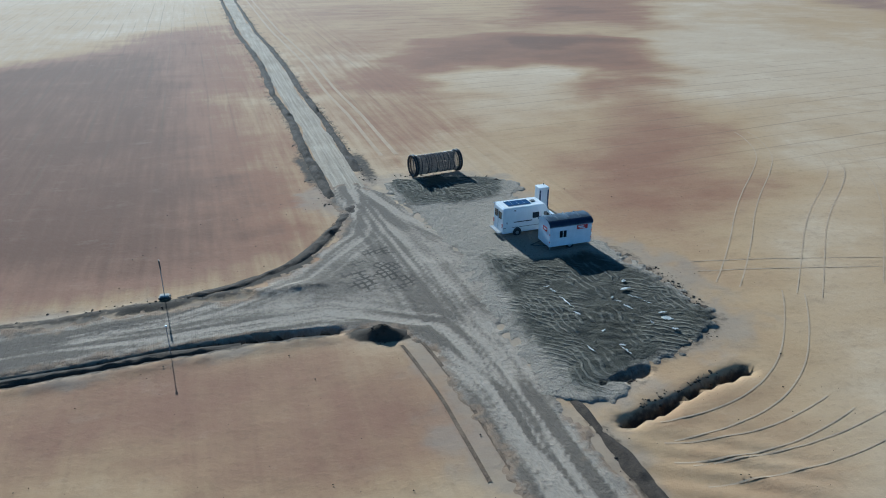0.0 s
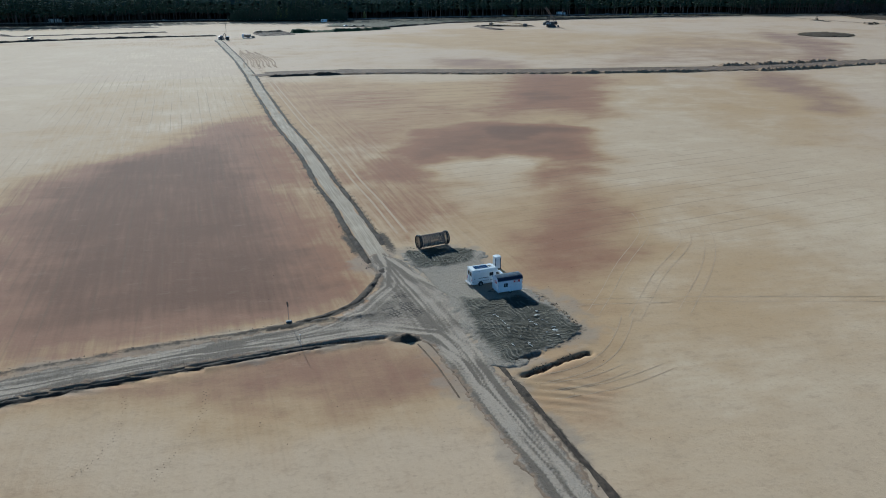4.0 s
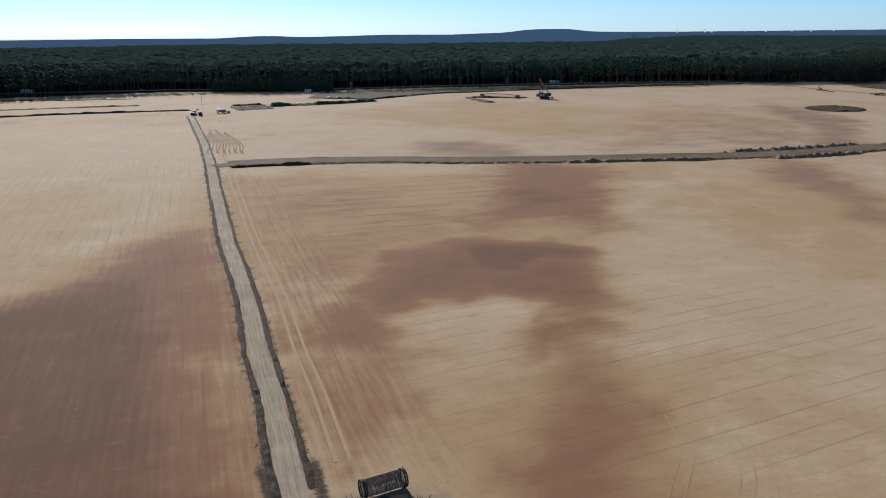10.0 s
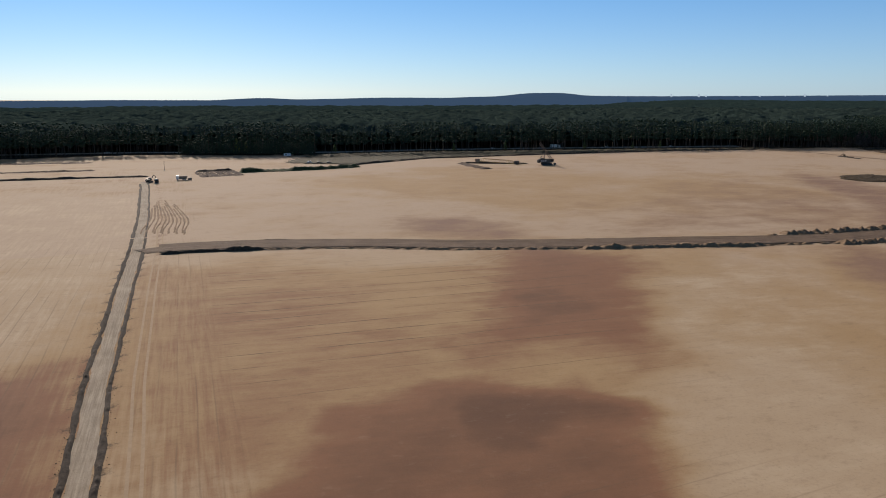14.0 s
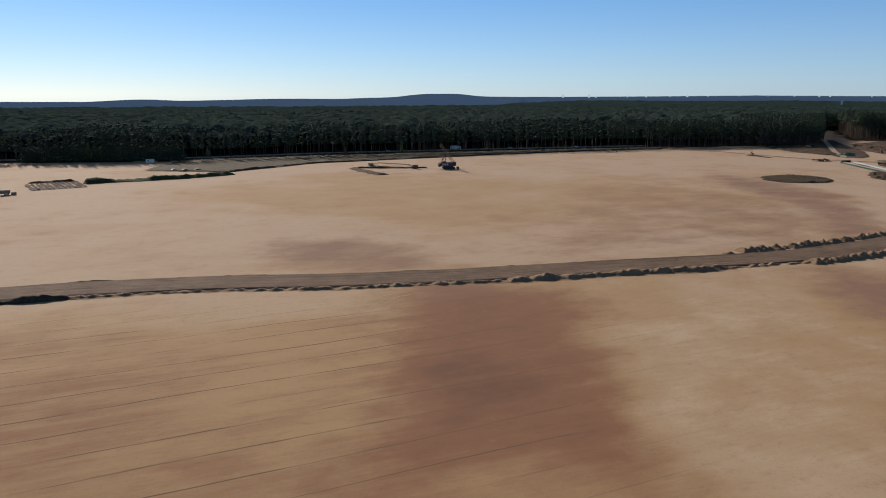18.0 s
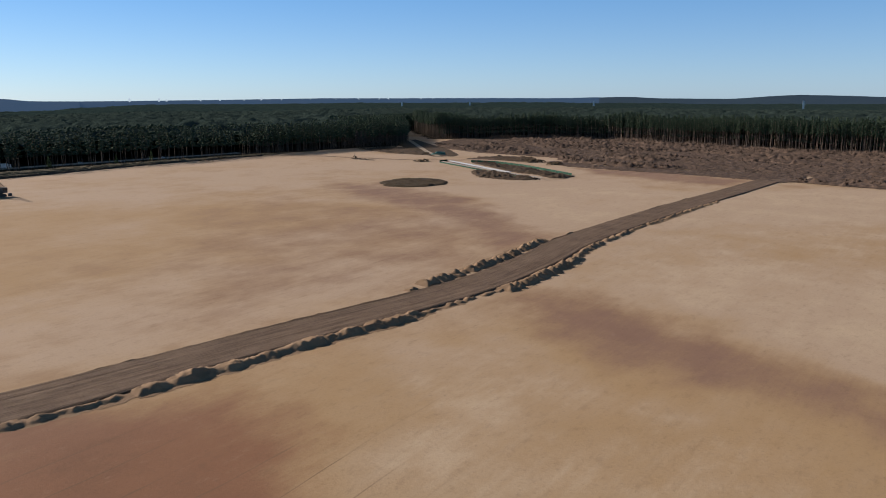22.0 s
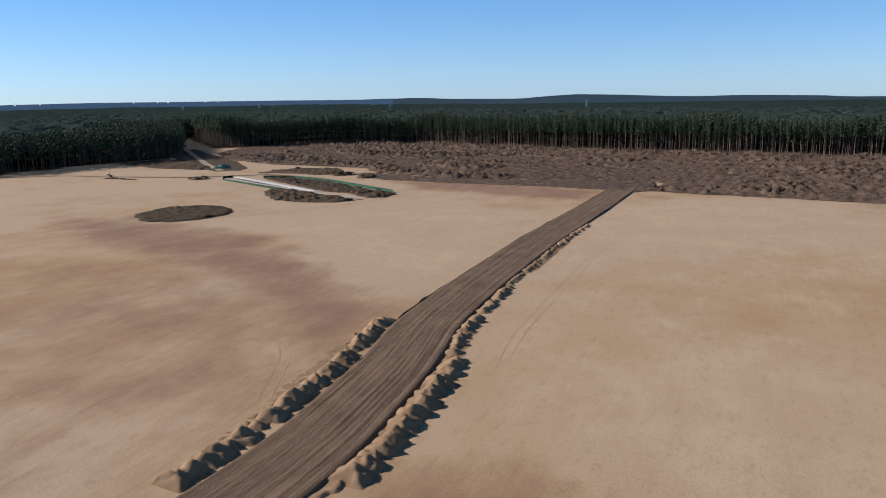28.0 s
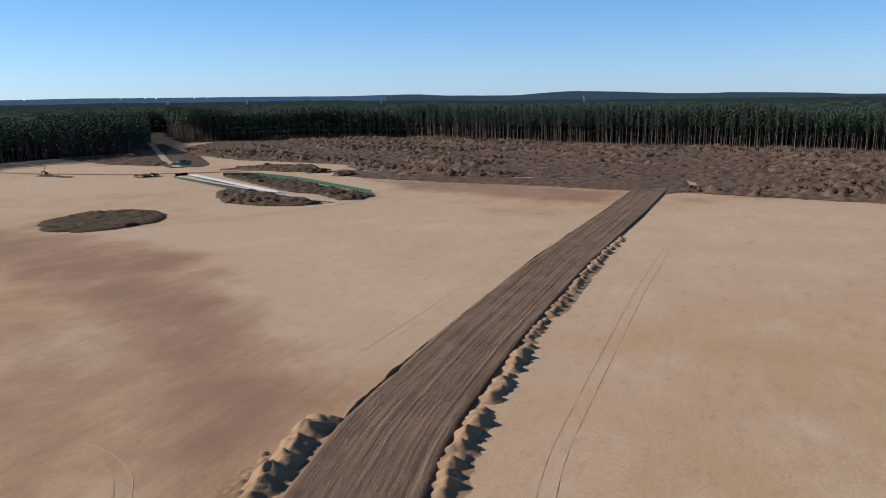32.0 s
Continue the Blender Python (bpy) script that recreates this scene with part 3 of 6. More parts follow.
def soil_and_shade(x, y):
    """Dark soil dug up at the fork heap and the verges of the tracks; in ditch and trench the tone also deepens their
    shade.
    """
    wob = (fbm(x / 4, y / 4, 6) - 0.5) * 1.2
    d, side, along = line_dist(x, y, WEST_ROAD)
    out = smooth(1.3, 0.3, np.abs(d + wob * 0.3 - 4.0)) * (side > 0) * smooth(4, 9, along)
    out = np.maximum(out, 0.7 * smooth(1.2, 0.2, np.abs(d + wob - 4.2)) * (side < 0) * smooth(10, 14, along))
    d = line_dist(x, y, TRENCH)[0]
    out = np.maximum(out, 0.7 * smooth(0.9, 0.3, d + wob * 0.8))
    out = np.maximum(out, smooth(1.3, 0.8, np.hypot((x + 9.6) / 2.4, (y - 73.0) / 1.2)))
    d, side, along = line_dist(x, y, MAIN_ROAD)
    out = np.maximum(out, 0.75 * smooth(1.6, 0.2, np.abs(d + wob - 3.6)) * smooth(5, 12, along) * smooth(24, 18, along))
    out = np.maximum(out, 0.6 * smooth(1.1, 0.2, np.abs(d + wob - 3.0)) * smooth(3, 10, along) * smooth(320, 260, along))
    d = line_dist(x, y, [(-15.2, 103), (-15.9, 94), (-17.9, 85), (-23, 79), (-30, 76)])[0]
    out = np.maximum(out, 0.8 * smooth(1.3, 0.3, d + wob))
    d, side, along = line_dist(x, y, SOUTH_ROAD)
    out = np.maximum(out, 0.7 * smooth(1.1, 0.2, np.abs(d + wob - 3.7)) * smooth(36, 46, along) * (side > 0))
    d = poly_dist(x, y, APRON_EDGE)
    return np.maximum(out, 0.45 * smooth(1.6, 0.0, d + wob * 1.5) * (x > 3) * (y < 90))


# ---- ground ----
def spaced(dense_a, dense_b, fine, mid_a, mid_b, step, far):
    a = np.concatenate([np.arange(mid_a, dense_a, step), np.arange(dense_a, dense_b, fine), np.arange(dense_b, mid_b + step, step)])
    out = step * 1.18 ** np.arange(1, 60)
    out = np.cumsum(out)
    out = np.append(out[out < far], far)
    return np.concatenate([mid_a - out[::-1], a, a[-1] + out])


def build_ground():
    xs, ys = spaced(-36, 24, 0.42, -390, 500, 3.0, 5200), spaced(44, 118, 0.42, -40, 790, 3.0, 5200)
    X, Y = np.meshgrid(xs, ys)
    Z = relief(X, Y)
    me = raw_mesh("ground", np.stack([X, Y, Z], -1).reshape(-1, 3), grid_faces(len(xs), len(ys)), SAND)
    damp = 0.20 + stains(X, Y, DAMP_SOUTH + DAMP_MID + DAMP_WEST + DAMP_NORTH + DAMP_EAST) - stains(X, Y, PALER + PALER_EAST)
    d, side, along = line_dist(X, Y, MAIN_ROAD)
    damp = np.maximum(damp, 0.42 * np.exp(-((d - 7.5) / 1.8) ** 2) * (side < 0) * smooth(20, 60, along))
    ochre = ovals(X, Y, [(-20, 270, 75, 85, 0.95), (40, 110, 60, 60, 0.6), (100, 295, 60, 90, 0.6), (-75, 190, 35, 45, 0.55), (60, 560, 150, 110, 0.6), (260, 330, 120, 60, 0.4), (-40, 60, 60, 14, 0.5)])
    ochre = np.clip(np.maximum(ochre, 0.8 * stains(X, Y, DAMP_SOUTH + DAMP_MID + DAMP_WEST, 2.2)), 0, 1)
    off = -side * d
    lane = smooth(28, 18, off) * smooth(-95, -70, off)
    south = smooth(395, 330, Y)
    blot = smooth(0.4, 0.6, fbm(X / 35, Y / 35, 15))
    beyond = line_dist(X, Y, WEST_ROAD)
    lane = lane * (1 - 0.65 * (beyond[1] > 0) * smooth(0, 6, beyond[0]) * smooth(20, 0, Y - 78))
    furrow_n = ovals(X, Y, [(-15, 295, 85, 70, 1.3), (150, 420, 60, 30, 0.25)]) * (1 - lane)
    furrow_s = ovals(X, Y, [(40, 160, 75, 48, 0.5), (0, 150, 40, 30, 0.4)]) * (1 - lane)
    furrow_w = lane * south * (0.12 + 0.3 * blot) * smooth(5, 9, np.abs(off))
    soil = soil_and_shade(X, Y)
    d, side, along = line_dist(X, Y, EARTH_WAY)
    rosy = np.maximum(smooth(-40, 30, side * d) * smooth(-400, -100, X), 0.85 * smooth(70, 130, X + 0.25 * (Y - 300)))
    rosy = np.maximum(rosy, 0.35 * smooth(6, 22, -off) * smooth(330, 200, Y))
    dust = np.minimum(np.minimum(line_dist(X, Y, [(-15.9, 104.5)] + SOUTH_ROAD)[0] - 3.0, line_dist(X, Y, WEST_ROAD)[0] - 3.1), poly_dist(X, Y, APRON_EDGE))
    dust = 0.85 * smooth(4.5, 0.0, dust + (fbm(X / 5, Y / 5, 41) - 0.5) * 7 + (fbm(X / 1.1, Y / 1.1, 42) - 0.5) * 4)
    for key, val in (("dust", dust), ("rosy", rosy), ("soil", soil), ("damp", damp), ("ochre", ochre), ("lane", lane), ("furrow_n", furrow_n), ("furrow_s", furrow_s), ("furrow_w", furrow_w)):
        a = me.attributes.new(key, "FLOAT", "POINT")
        a.data.foreach_set("value", val.astype(np.float32).ravel())
    return tagged(new("ground", me), "flat graded field of pale and damp brown sand", "ground", kind="structure")


ground = build_ground()


def resampled(pts, step):
    """Even points on a smoothed line, with their sideways directions."""
    p = np.array(pts, float)
    s = np.concatenate([[0], np.cumsum(np.hypot(*np.diff(p, axis=0).T))])
    t = np.arange(0, s[-1], step)
    q = np.stack([np.interp(t, s, p[:, 0]), np.interp(t, s, p[:, 1])], -1)
    w = max(1, int(8 / step))
    pad = np.concatenate([np.repeat(q[:1], w, 0), q, np.repeat(q[-1:], w, 0)])
    q = np.stack([np.convolve(pad[:, k], np.ones(2 * w + 1) / (2 * w + 1), "valid") for k in (0, 1)], -1)
    g = np.gradient(q, axis=0)
    g /= np.hypot(*g.T)[:, None]
    return q, np.stack([g[:, 1], -g[:, 0]], -1), t


def strip(name, pts, us, step, height, material, label, category, lo=0.0, hi=1e9, wobble=0.0):
    """A ribbon along a line; us: places across it, right positive; height(u, along, x, y)."""
    q, n, t = resampled(pts, step)
    keep = (t >= lo) & (t <= hi)
    q, n, t = q[keep], n[keep], t[keep]
    us = np.array(us, float)
    U, S = np.meshgrid(us, t)
    if wobble:
        U = U + wobble * (fbm(S / 5, U * 0 + 3.1, len(name)) - 0.5) * np.sign(U) * (np.abs(U) == np.abs(us).max())
    X, Y = q[:, :1] + n[:, :1] * U, q[:, 1:] + n[:, 1:] * U
    Z = height(U, S, X, Y)
    me = raw_mesh(name, np.stack([X, Y, Z], -1).reshape(-1, 3), grid_faces(len(us), len(t)), material)
    for key, val in (("across", U), ("along", S)):
        a = me.attributes.new(key, "FLOAT", "POINT")
        a.data.foreach_set("value", val.astype(np.float32).ravel())
    return tagged(new(name, me), label, category, kind="structure")


def rutted(u, s, x, y):
    return relief(x, y) + 0.05 + 0.07 * fbm(x / 1.2, y / 1.2, 21, 3) - 0.06 * np.exp(-((np.abs(u) - 0.95) / 0.3) ** 2)


strip("road_1", MAIN_ROAD, np.linspace(-1.75, 1.75, 12), 0.8, rutted, GRAVEL, "rutted pale gravel track across the sand", "road", lo=6, wobble=1.0)


def junction():
    xs, ys = np.arange(-64, 28, 0.24), np.arange(-8, 110, 0.24)
    X, Y = np.meshgrid(xs, ys)
    wob = (fbm(X / 2.2, Y / 2.2, 31) - 0.5) * 1.5 + (vnoise(X / 0.5, Y / 0.5, 33) - 0.5) * 0.7
    a = line_dist(X, Y, [(-15.9, 104.5)] + SOUTH_ROAD)[0] - 3.0
    b = line_dist(X, Y, WEST_ROAD)[0] - 3.1
    fork = poly_dist(X, Y, [(-16.4, 101), (-15.6, 93), (-17.2, 85.5), (-21, 79.5), (-20, 72.5), (-8, 73.6), (-4, 68), (0.5, 77), (-2.6, 87), (-8, 97), (-12.5, 105)])
    m = np.minimum(np.minimum(a, b), fork) + wob
    rut = np.zeros(X.shape)
    ways = ([(-20, 119), (-15.9, 104.5)] + SOUTH_ROAD,
            [(-20, 119), (-15.4, 102), (-14.5, 92), (-18, 83), (-26, 75.2), (-40, 68.2), (-60, 59.5)],
            [(-60, 58), (-40, 67), (-25, 71.6), (-14, 75.4), (-6, 73.8), (-1, 66), (4, 52), (10, 36)],
            [(-18, 112), (-9, 98), (-1, 89), (4, 84), (9, 78)])
    for k, way in enumerate(ways):
        d, s, along = line_dist(X, Y, way)
        v = s * d + 1.2 * (fbm(along / 9, along * 0 + k, 34) - 0.5)
        rut = rut + np.exp(-(d / 2.6) ** 2) * (fbm(v * 2.1 + 0.7 * fbm(X / 7, Y / 7, 35 + k), along / 14, 36 + k, 3) - 0.5) * 2.6
    Z = relief(X, Y) + 0.05 + 0.06 * fbm(X / 1.1, Y / 1.1, 22, 3) + 0.025 * rut
    f = grid_faces(len(xs), len(ys))
    ok = (m.ravel()[f] < 0.7).all(1)
    used = np.unique(f[ok])
    co, q = pruned(np.stack([X, Y, Z - 0.30 * smooth(-0.5, 0.7, m)], -1).reshape(-1, 3), f[ok])
    me = raw_mesh("road_2", co, q, JUNCTION)
    a = me.attributes.new("fork", "FLOAT", "POINT")
    a.data.foreach_set("value", smooth(0.6, -1.0, poly_dist(X, Y, FORK) + wob * 0.6).ravel()[used].astype(np.float32))
    a = me.attributes.new("edge", "FLOAT", "POINT")
    a.data.foreach_set("value", (smooth(-2.2, 0.3, m) * smooth(0.5, 2.5, poly_dist(X, Y, APRON_EDGE))).ravel()[used].astype(np.float32))
    a = me.attributes.new("rut", "FLOAT", "POINT")
    a.data.foreach_set("value", rut.ravel()[used].astype(np.float32))
    tagged(new("road_2", me), "three-way junction of rutted grey gravel tracks", "road", kind="structure")
    ap = poly_dist(X, Y, APRON_EDGE) + wob * 1.6 + (fbm(X / 6, Y / 6, 37) - 0.5) * 3.5
    ap = np.maximum(ap, -2.4 - m)
    ok = (ap.ravel()[f] < 0.7).all(1)
    used = np.unique(f[ok])
    co, q = pruned(np.stack([X, Y, Z + 0.04 - 0.34 * smooth(-0.6, 0.7, ap)], -1).reshape(-1, 3), f[ok])
    me = raw_mesh("pavement", co, q, APRON)
    churn = np.maximum(smooth(1.5, -1.5, poly_dist(X, Y, CHURNED)), 1.1 * smooth(1.2, -1.2, poly_dist(X, Y, CHURNED_DRUM)))
    a = me.attributes.new("churn", "FLOAT", "POINT")
    a.data.foreach_set("value", churn.ravel()[used].astype(np.float32))
    tagged(new("pavement", me), "churned dark gravel parking place beside the track", "parking place", kind="structure")


junction()
strip("road_3", WEST_ROAD, np.linspace(-3.1, 3.1, 12), 0.8, rutted, GRAVEL_W, "pale gravel side track", "road", lo=62, wobble=1.0)


def earth_way(u, s, x, y):
    edge = smooth(6.0, 6.9, np.abs(u))
    return 0.34 - 0.34 * smooth(6.9, 7.6, np.abs(u)) + 0.12 * fbm(u * 1.3, s / 40, 40, 3) + 0.13 * fbm(u * 3.1 + 9, s / 70, 43, 2) + 0.10 * edge * fbm(x, y, 41)


strip("road_4", EARTH_WAY, np.concatenate([[-7.6, -7.2, -6.8], np.linspace(-6.4, 6.4, 62), [6.8, 7.2, 7.6]]), 0.9, earth_way, EARTH_ROAD, "brown graded earth road with long wheel grooves", "road", lo=2)

strip("road_9", [(-101.5, 355.5), (-99.5, 358.5), (-96, 361.5), (-90, 364.5), (-78, 367.5), (-66, 370)], np.linspace(-4.6, 4.6, 14), 0.9, lambda u, s, x, y: 0.22 + 0.16 * fbm(u * 1.3, s / 40, 42, 3) - 0.2 * smooth(3.6, 4.6, np.abs(u)), EARTH_ROAD, "brown earth bend joining the gravel track", "road")


def heap_row(name, pts, offset, spread, size, lo, hi, label, seed, gap=2.6, step=0.3, lee=0.80, sunny=0.62, squat=1.0):
    """A row of tipped loads that run into one another; both slopes are shaped to fit the camera's view of lit and
    shaded faces.
    """
    rnd = random.Random(seed)
    q, n, t = resampled(pts, step)
    keep = (t >= lo) & (t <= hi)
    q, n, t = q[keep], n[keep], t[keep]
    us = np.arange(-spread - size / sunny - 0.6, spread + size / lee + 0.8, 0.3)
    U, S = np.meshgrid(us, t)
    X, Y = q[:, :1] + n[:, :1] * (offset + U), q[:, 1:] + n[:, 1:] * (offset + U)
    Z = np.full(U.shape, -1.0)
    wx, wy = (fbm(X / 1.6, Y / 1.6, seed, 3) - 0.5) * 1.5, (fbm(X / 1.6, Y / 1.6, seed + 1, 3) - 0.5) * 1.5
    s = lo + 1
    while s < hi - 1:
        for k in range(3):
            h = size * rnd.uniform(0.55, 1.0) * (1.0, 0.72, 0.5)[k]
            cu, cs = rnd.uniform(-1, 1) * spread * (0.4, 1.0, 1.3)[k], s + rnd.uniform(-0.9, 0.9)
            v = U + wx - cu
            r = np.hypot(v * np.where(v > 0, lee, sunny), (S + wy - cs) * squat * rnd.uniform(0.55, 0.85))
            Z = np.maximum(Z, h * 1.05 - np.sqrt(r * r + 0.02))
        s += gap * rnd.uniform(0.6, 1.25)
    Z = np.minimum(Z, 0.7 * np.minimum(S - t[0], t[-1] - S))
    gully = np.abs(fbm(S / 1.1 + wx, U / 3.0, seed + 2, 3) - 0.5)
    Z = np.where(Z > 0, Z - 1.15 * gully * np.clip(Z, 0, 1) + 0.42 * np.clip(Z, 0, 1) * (fbm(X / 0.7, Y / 0.7, seed + 3, 2) - 0.4), Z * 0.05) + 0.02
    f = grid_faces(len(us), len(t))
    co, f = pruned(np.stack([X, Y, Z], -1).reshape(-1, 3), f[(Z.ravel()[f] > -0.02).any(1)])
    return tagged(new(name, raw_mesh(name, co, f, HEAP_SAND)), label, "sand heaps", kind="stuff")


def windrow(name, pts, offset, width, height, lo, hi, material, label, seed, step=0.5, lumps=3.0, skew=0.0, rough=0.25, base=0.0):
    """A lumpy bank of tipped material along a line."""
    q, n, t = resampled(pts, step)
    keep = (t >= lo) & (t <= hi)
    q, n, t = q[keep], n[keep], t[keep]
    us = np.linspace(-1, 1, 17)
    U, S = np.meshgrid(us, t)
    wob = (fbm(S / 14, S * 0, seed) - 0.5) * width * 0.7
    w = width * (0.4 + 1.2 * fbm(S / 5, np.sign(U) * 3 + 5, seed + 1, 3))
    X, Y = q[:, :1] + n[:, :1] * (offset + wob + U * w), q[:, 1:] + n[:, 1:] * (offset + wob + U * w)
    tall = height * (0.5 + 0.9 * (fbm(S / lumps, U * 0.8, seed + 2, 3) - 0.15) + 0.5 * (fbm(S / 1.7, U * 1.2, seed + 5) - 0.5)) * (0.45 + 1.1 * fbm(S / 11, S * 0 + 2, seed + 3))
    ends = smooth(0, 4, t - t[0]) * smooth(0, 4, t[-1] - t)
    Z = base + tall * ends[:, None] * np.clip(1 - np.abs(U - skew) ** 1.6, 0, 1) * (1 - rough + 2 * rough * fbm(X / 1.1, Y / 1.1, seed + 4)) - 0.03 + 0.01 * np.abs(U)
    me = raw_mesh(name, np.stack([X, Y, Z], -1).reshape(-1, 3), grid_faces(len(us), len(t)), material)
    return tagged(new(name, me), label, "spoil bank", kind="stuff")


# dark dug soil along the gravel tracks
windrow("soil_bank", MAIN_ROAD, -2.45, 0.66, 0.5, 2, 300, DARK_SOIL, "low bank of dark dug soil along the track", 50, lumps=1.6, rough=0.6, step=0.4)
windrow("soil_bank", MAIN_ROAD, 2.4, 0.58, 0.44, 12, 300, DARK_SOIL, "low bank of dark dug soil along the track", 60, lumps=1.6, rough=0.6, step=0.4)
windrow("soil_bank", MAIN_ROAD, -2.3, 0.7, 0.4, 300, 490, DARK_SOIL, "low bank of dark dug soil along the track", 55, lumps=2.5)
windrow("soil_bank", MAIN_ROAD, 2.3, 0.5, 0.35, 300, 490, DARK_SOIL, "low bank of dark dug soil along the track", 56, lumps=2.5)
windrow("soil_bank", WEST_ROAD, -4.0, 0.5, 0.24, 14, 120, DARK_SOIL, "dark ditch spoil along the side track", 58, lumps=0.9, rough=0.95, step=0.25)
windrow("soil_bank", [(-15.0, 103), (-15.8, 94), (-17.8, 85), (-23, 79), (-30, 76)], 0, 0.65, 0.30, 0, 40, DARK_SOIL, "dark soil ridge round the corner of the field", 59, lumps=0.9, rough=0.95, step=0.22)
windrow("soil_bank", SOUTH_ROAD, -3.8, 0.5, 0.22, 36, 100, DARK_SOIL, "dark soil ridge along the track", 62, lumps=0.9, rough=0.95, step=0.22)
# sand tipped on both sides of the earth road
heap_row("sand_heaps", EARTH_WAY, -11.2, 0.5, 2.2, 246, 290, "spiky row of tipped sand heaps beside the earth road", 70, lee=0.62, sunny=0.95)
heap_row("sand_heaps", EARTH_WAY, -10.7, 0.5, 2.0, 288, 326, "row of tipped sand heaps beside the earth road", 77, lee=0.62, sunny=0.95)
heap_row("sand_heaps", EARTH_WAY, -9.0, 0.4, 1.3, 239, 246, "small heap at the end of the row", 69)
heap_row("sand_spill", EARTH_WAY, -13.2, 1.0, 0.6, 256, 318, "low spill of tipped sand behind the heaps", 71)
windrow("sand_bank", EARTH_WAY, -7.5, 0.35, 0.45, 30, 240, HEAP_SAND, "low bank of scraped sand beside the earth road", 79, lumps=5)
windrow("sand_bank", EARTH_WAY, -7.7, 0.45, 0.5, 324, 360, HEAP_SAND, "low bank of scraped sand beside the earth road", 86, lumps=3)
windrow("soil_bank", EARTH_WAY, 9.4, 1.5, 1.1, 2, 44, DARK_SOIL, "dark soil bank at the end of the earth road", 81, lumps=3)
heap_row("sand_heaps", EARTH_WAY, 8.7, 0.5, 0.9, 40, 100, "low row of damp tipped sand beside the earth road", 72, gap=4.2, squat=0.45, sunny=0.4)
heap_row("sand_heaps", EARTH_WAY, 8.9, 0.6, 1.1, 98, 160, "low row of damp tipped sand beside the earth road", 87, gap=4.2, squat=0.45, sunny=0.4)
heap_row("sand_heaps", EARTH_WAY, 9.4, 0.7, 1.8, 158, 228, "row of broad tipped sand heaps beside the earth road", 73, gap=4.2, squat=0.45, sunny=0.4)
heap_row("sand_heaps", EARTH_WAY, 8.9, 0.6, 0.9, 226, 258, "low row of tipped sand beside the earth road", 80, gap=4.2, squat=0.45, sunny=0.4)
heap_row("sand_heaps", EARTH_WAY, 10.4, 1.2, 2.1, 256, 304, "broad row of tipped sand heaps beside the earth road", 82)
heap_row("sand_heaps", EARTH_WAY, 9.2, 0.7, 1.45, 302, 362, "row of tipped sand heaps beside the earth road", 83)
heap_row("sand_heaps", EARTH_WAY, 8.6, 0.5, 1.15, 362, 462, "low row of tipped sand heaps beside the earth road", 74)
# the left-hand strips stand in for shade cast by the road's cut edge
windrow("soil_bank", EARTH_WAY, -6.9, 0.45, 0.5, 236, 322, DARK_SOIL, "dark strip along the cut edge of the earth road", 78, lumps=6)
windrow("soil_bank", EARTH_WAY, -7.1, 0.42, 0.5, 320, 585, DARK_SOIL, "dark strip along the cut edge of the earth road", 75, lumps=9)
windrow("soil_bank", EARTH_WAY, -7.0, 0.45, 0.35, 20, 236, DARK_SOIL, "dark strip along the cut edge of the earth road", 84, lumps=6)
windrow("soil_bank", EARTH_WAY, 7.0, 0.42, 0.45, 455, 585, DARK_SOIL, "dark strip along the cut edge of the earth road", 76, lumps=9)
windrow("soil_bank", EARTH_WAY, 6.7, 0.35, 0.3, 240, 455, DARK_SOIL, "dark scraped edge of the earth road", 85, lumps=5)


# wheel tracks over the sand
def wheel_tracks(pts, gauge, label, width=0.12, z=0.02, material=None):
    for side in (-1, 1):
        u = side * gauge / 2
        strip("wheel_track", pts, [u - width / 2, u, u + width / 2], 0.7, lambda a, s, x, y: relief(x, y) + z + 0.02 * (np.abs(a - u) > 0.1) * vnoise(s * 2, a, 5), material or TRACK_SAND, label, "wheel track", wobble=0.0)


wheel_tracks([(15, 85.2), (30, 86.6), (64, 86.8), (110, 89), (170, 93)], 2.0, "straight pair of wheel tracks across pale sand")
wheel_tracks([(18, 80), (22, 88), (27.5, 102), (34.5, 115), (38, 124), (37, 134)], 1.9, "curved pair of wheel tracks in the sand")
wheel_tracks([(24, 78), (29, 88.5), (33.5, 98.5), (40, 108), (45, 118), (44, 128)], 1.9, "curved pair of wheel tracks in the sand")
wheel_tracks([(32, 80), (36.5, 88.5), (43, 101), (48, 115), (49.5, 126)], 1.9, "curved pair of wheel tracks in the sand")
wheel_tracks([(6.3, 60.0), (11.0, 59.2), (16.8, 61.6), (22.1, 66.6)], 1.7, "curved pair of wheel tracks in the sand")
wheel_tracks([(7.5, 57.6), (13.6, 58.4), (21.3, 61.6), (28, 67)], 1.7, "curved pair of wheel tracks in the sand")
wheel_tracks([(6.7, 61.6), (11.2, 61.6), (16.6, 65.0), (21.1, 72.1), (24.6, 82.9)], 1.7, "curved pair of wheel tracks in the sand")
wheel_tracks([(-8.4, 73.4), (-6.4, 71.4), (-4.6, 66.5), (-2.6, 60.4), (-0.6, 55.2)], 1.5, "dark wheel ruts cutting the field corner", 0.26, 0.03, DUG)
wheel_tracks([(16, 339), (17.5, 345), (20.5, 350), (25, 354), (32, 355)], 3.2, "curled digger tracks in the damp sand", 0.45)
wheel_tracks([(21, 340), (22.5, 345), (25, 349), (29, 352)], 2.0, "curled digger tracks in the damp sand", 0.35)
wheel_tracks([(168, 401), (176, 407), (190, 417), (196, 428), (194, 437)], 1.9, "curved pair of wheel tracks in the sand", 0.2)
wheel_tracks([(206, 378), (222, 384), (252, 391), (300, 402), (350, 412)], 2.0, "pair of wheel tracks beside the earth road", 0.09)
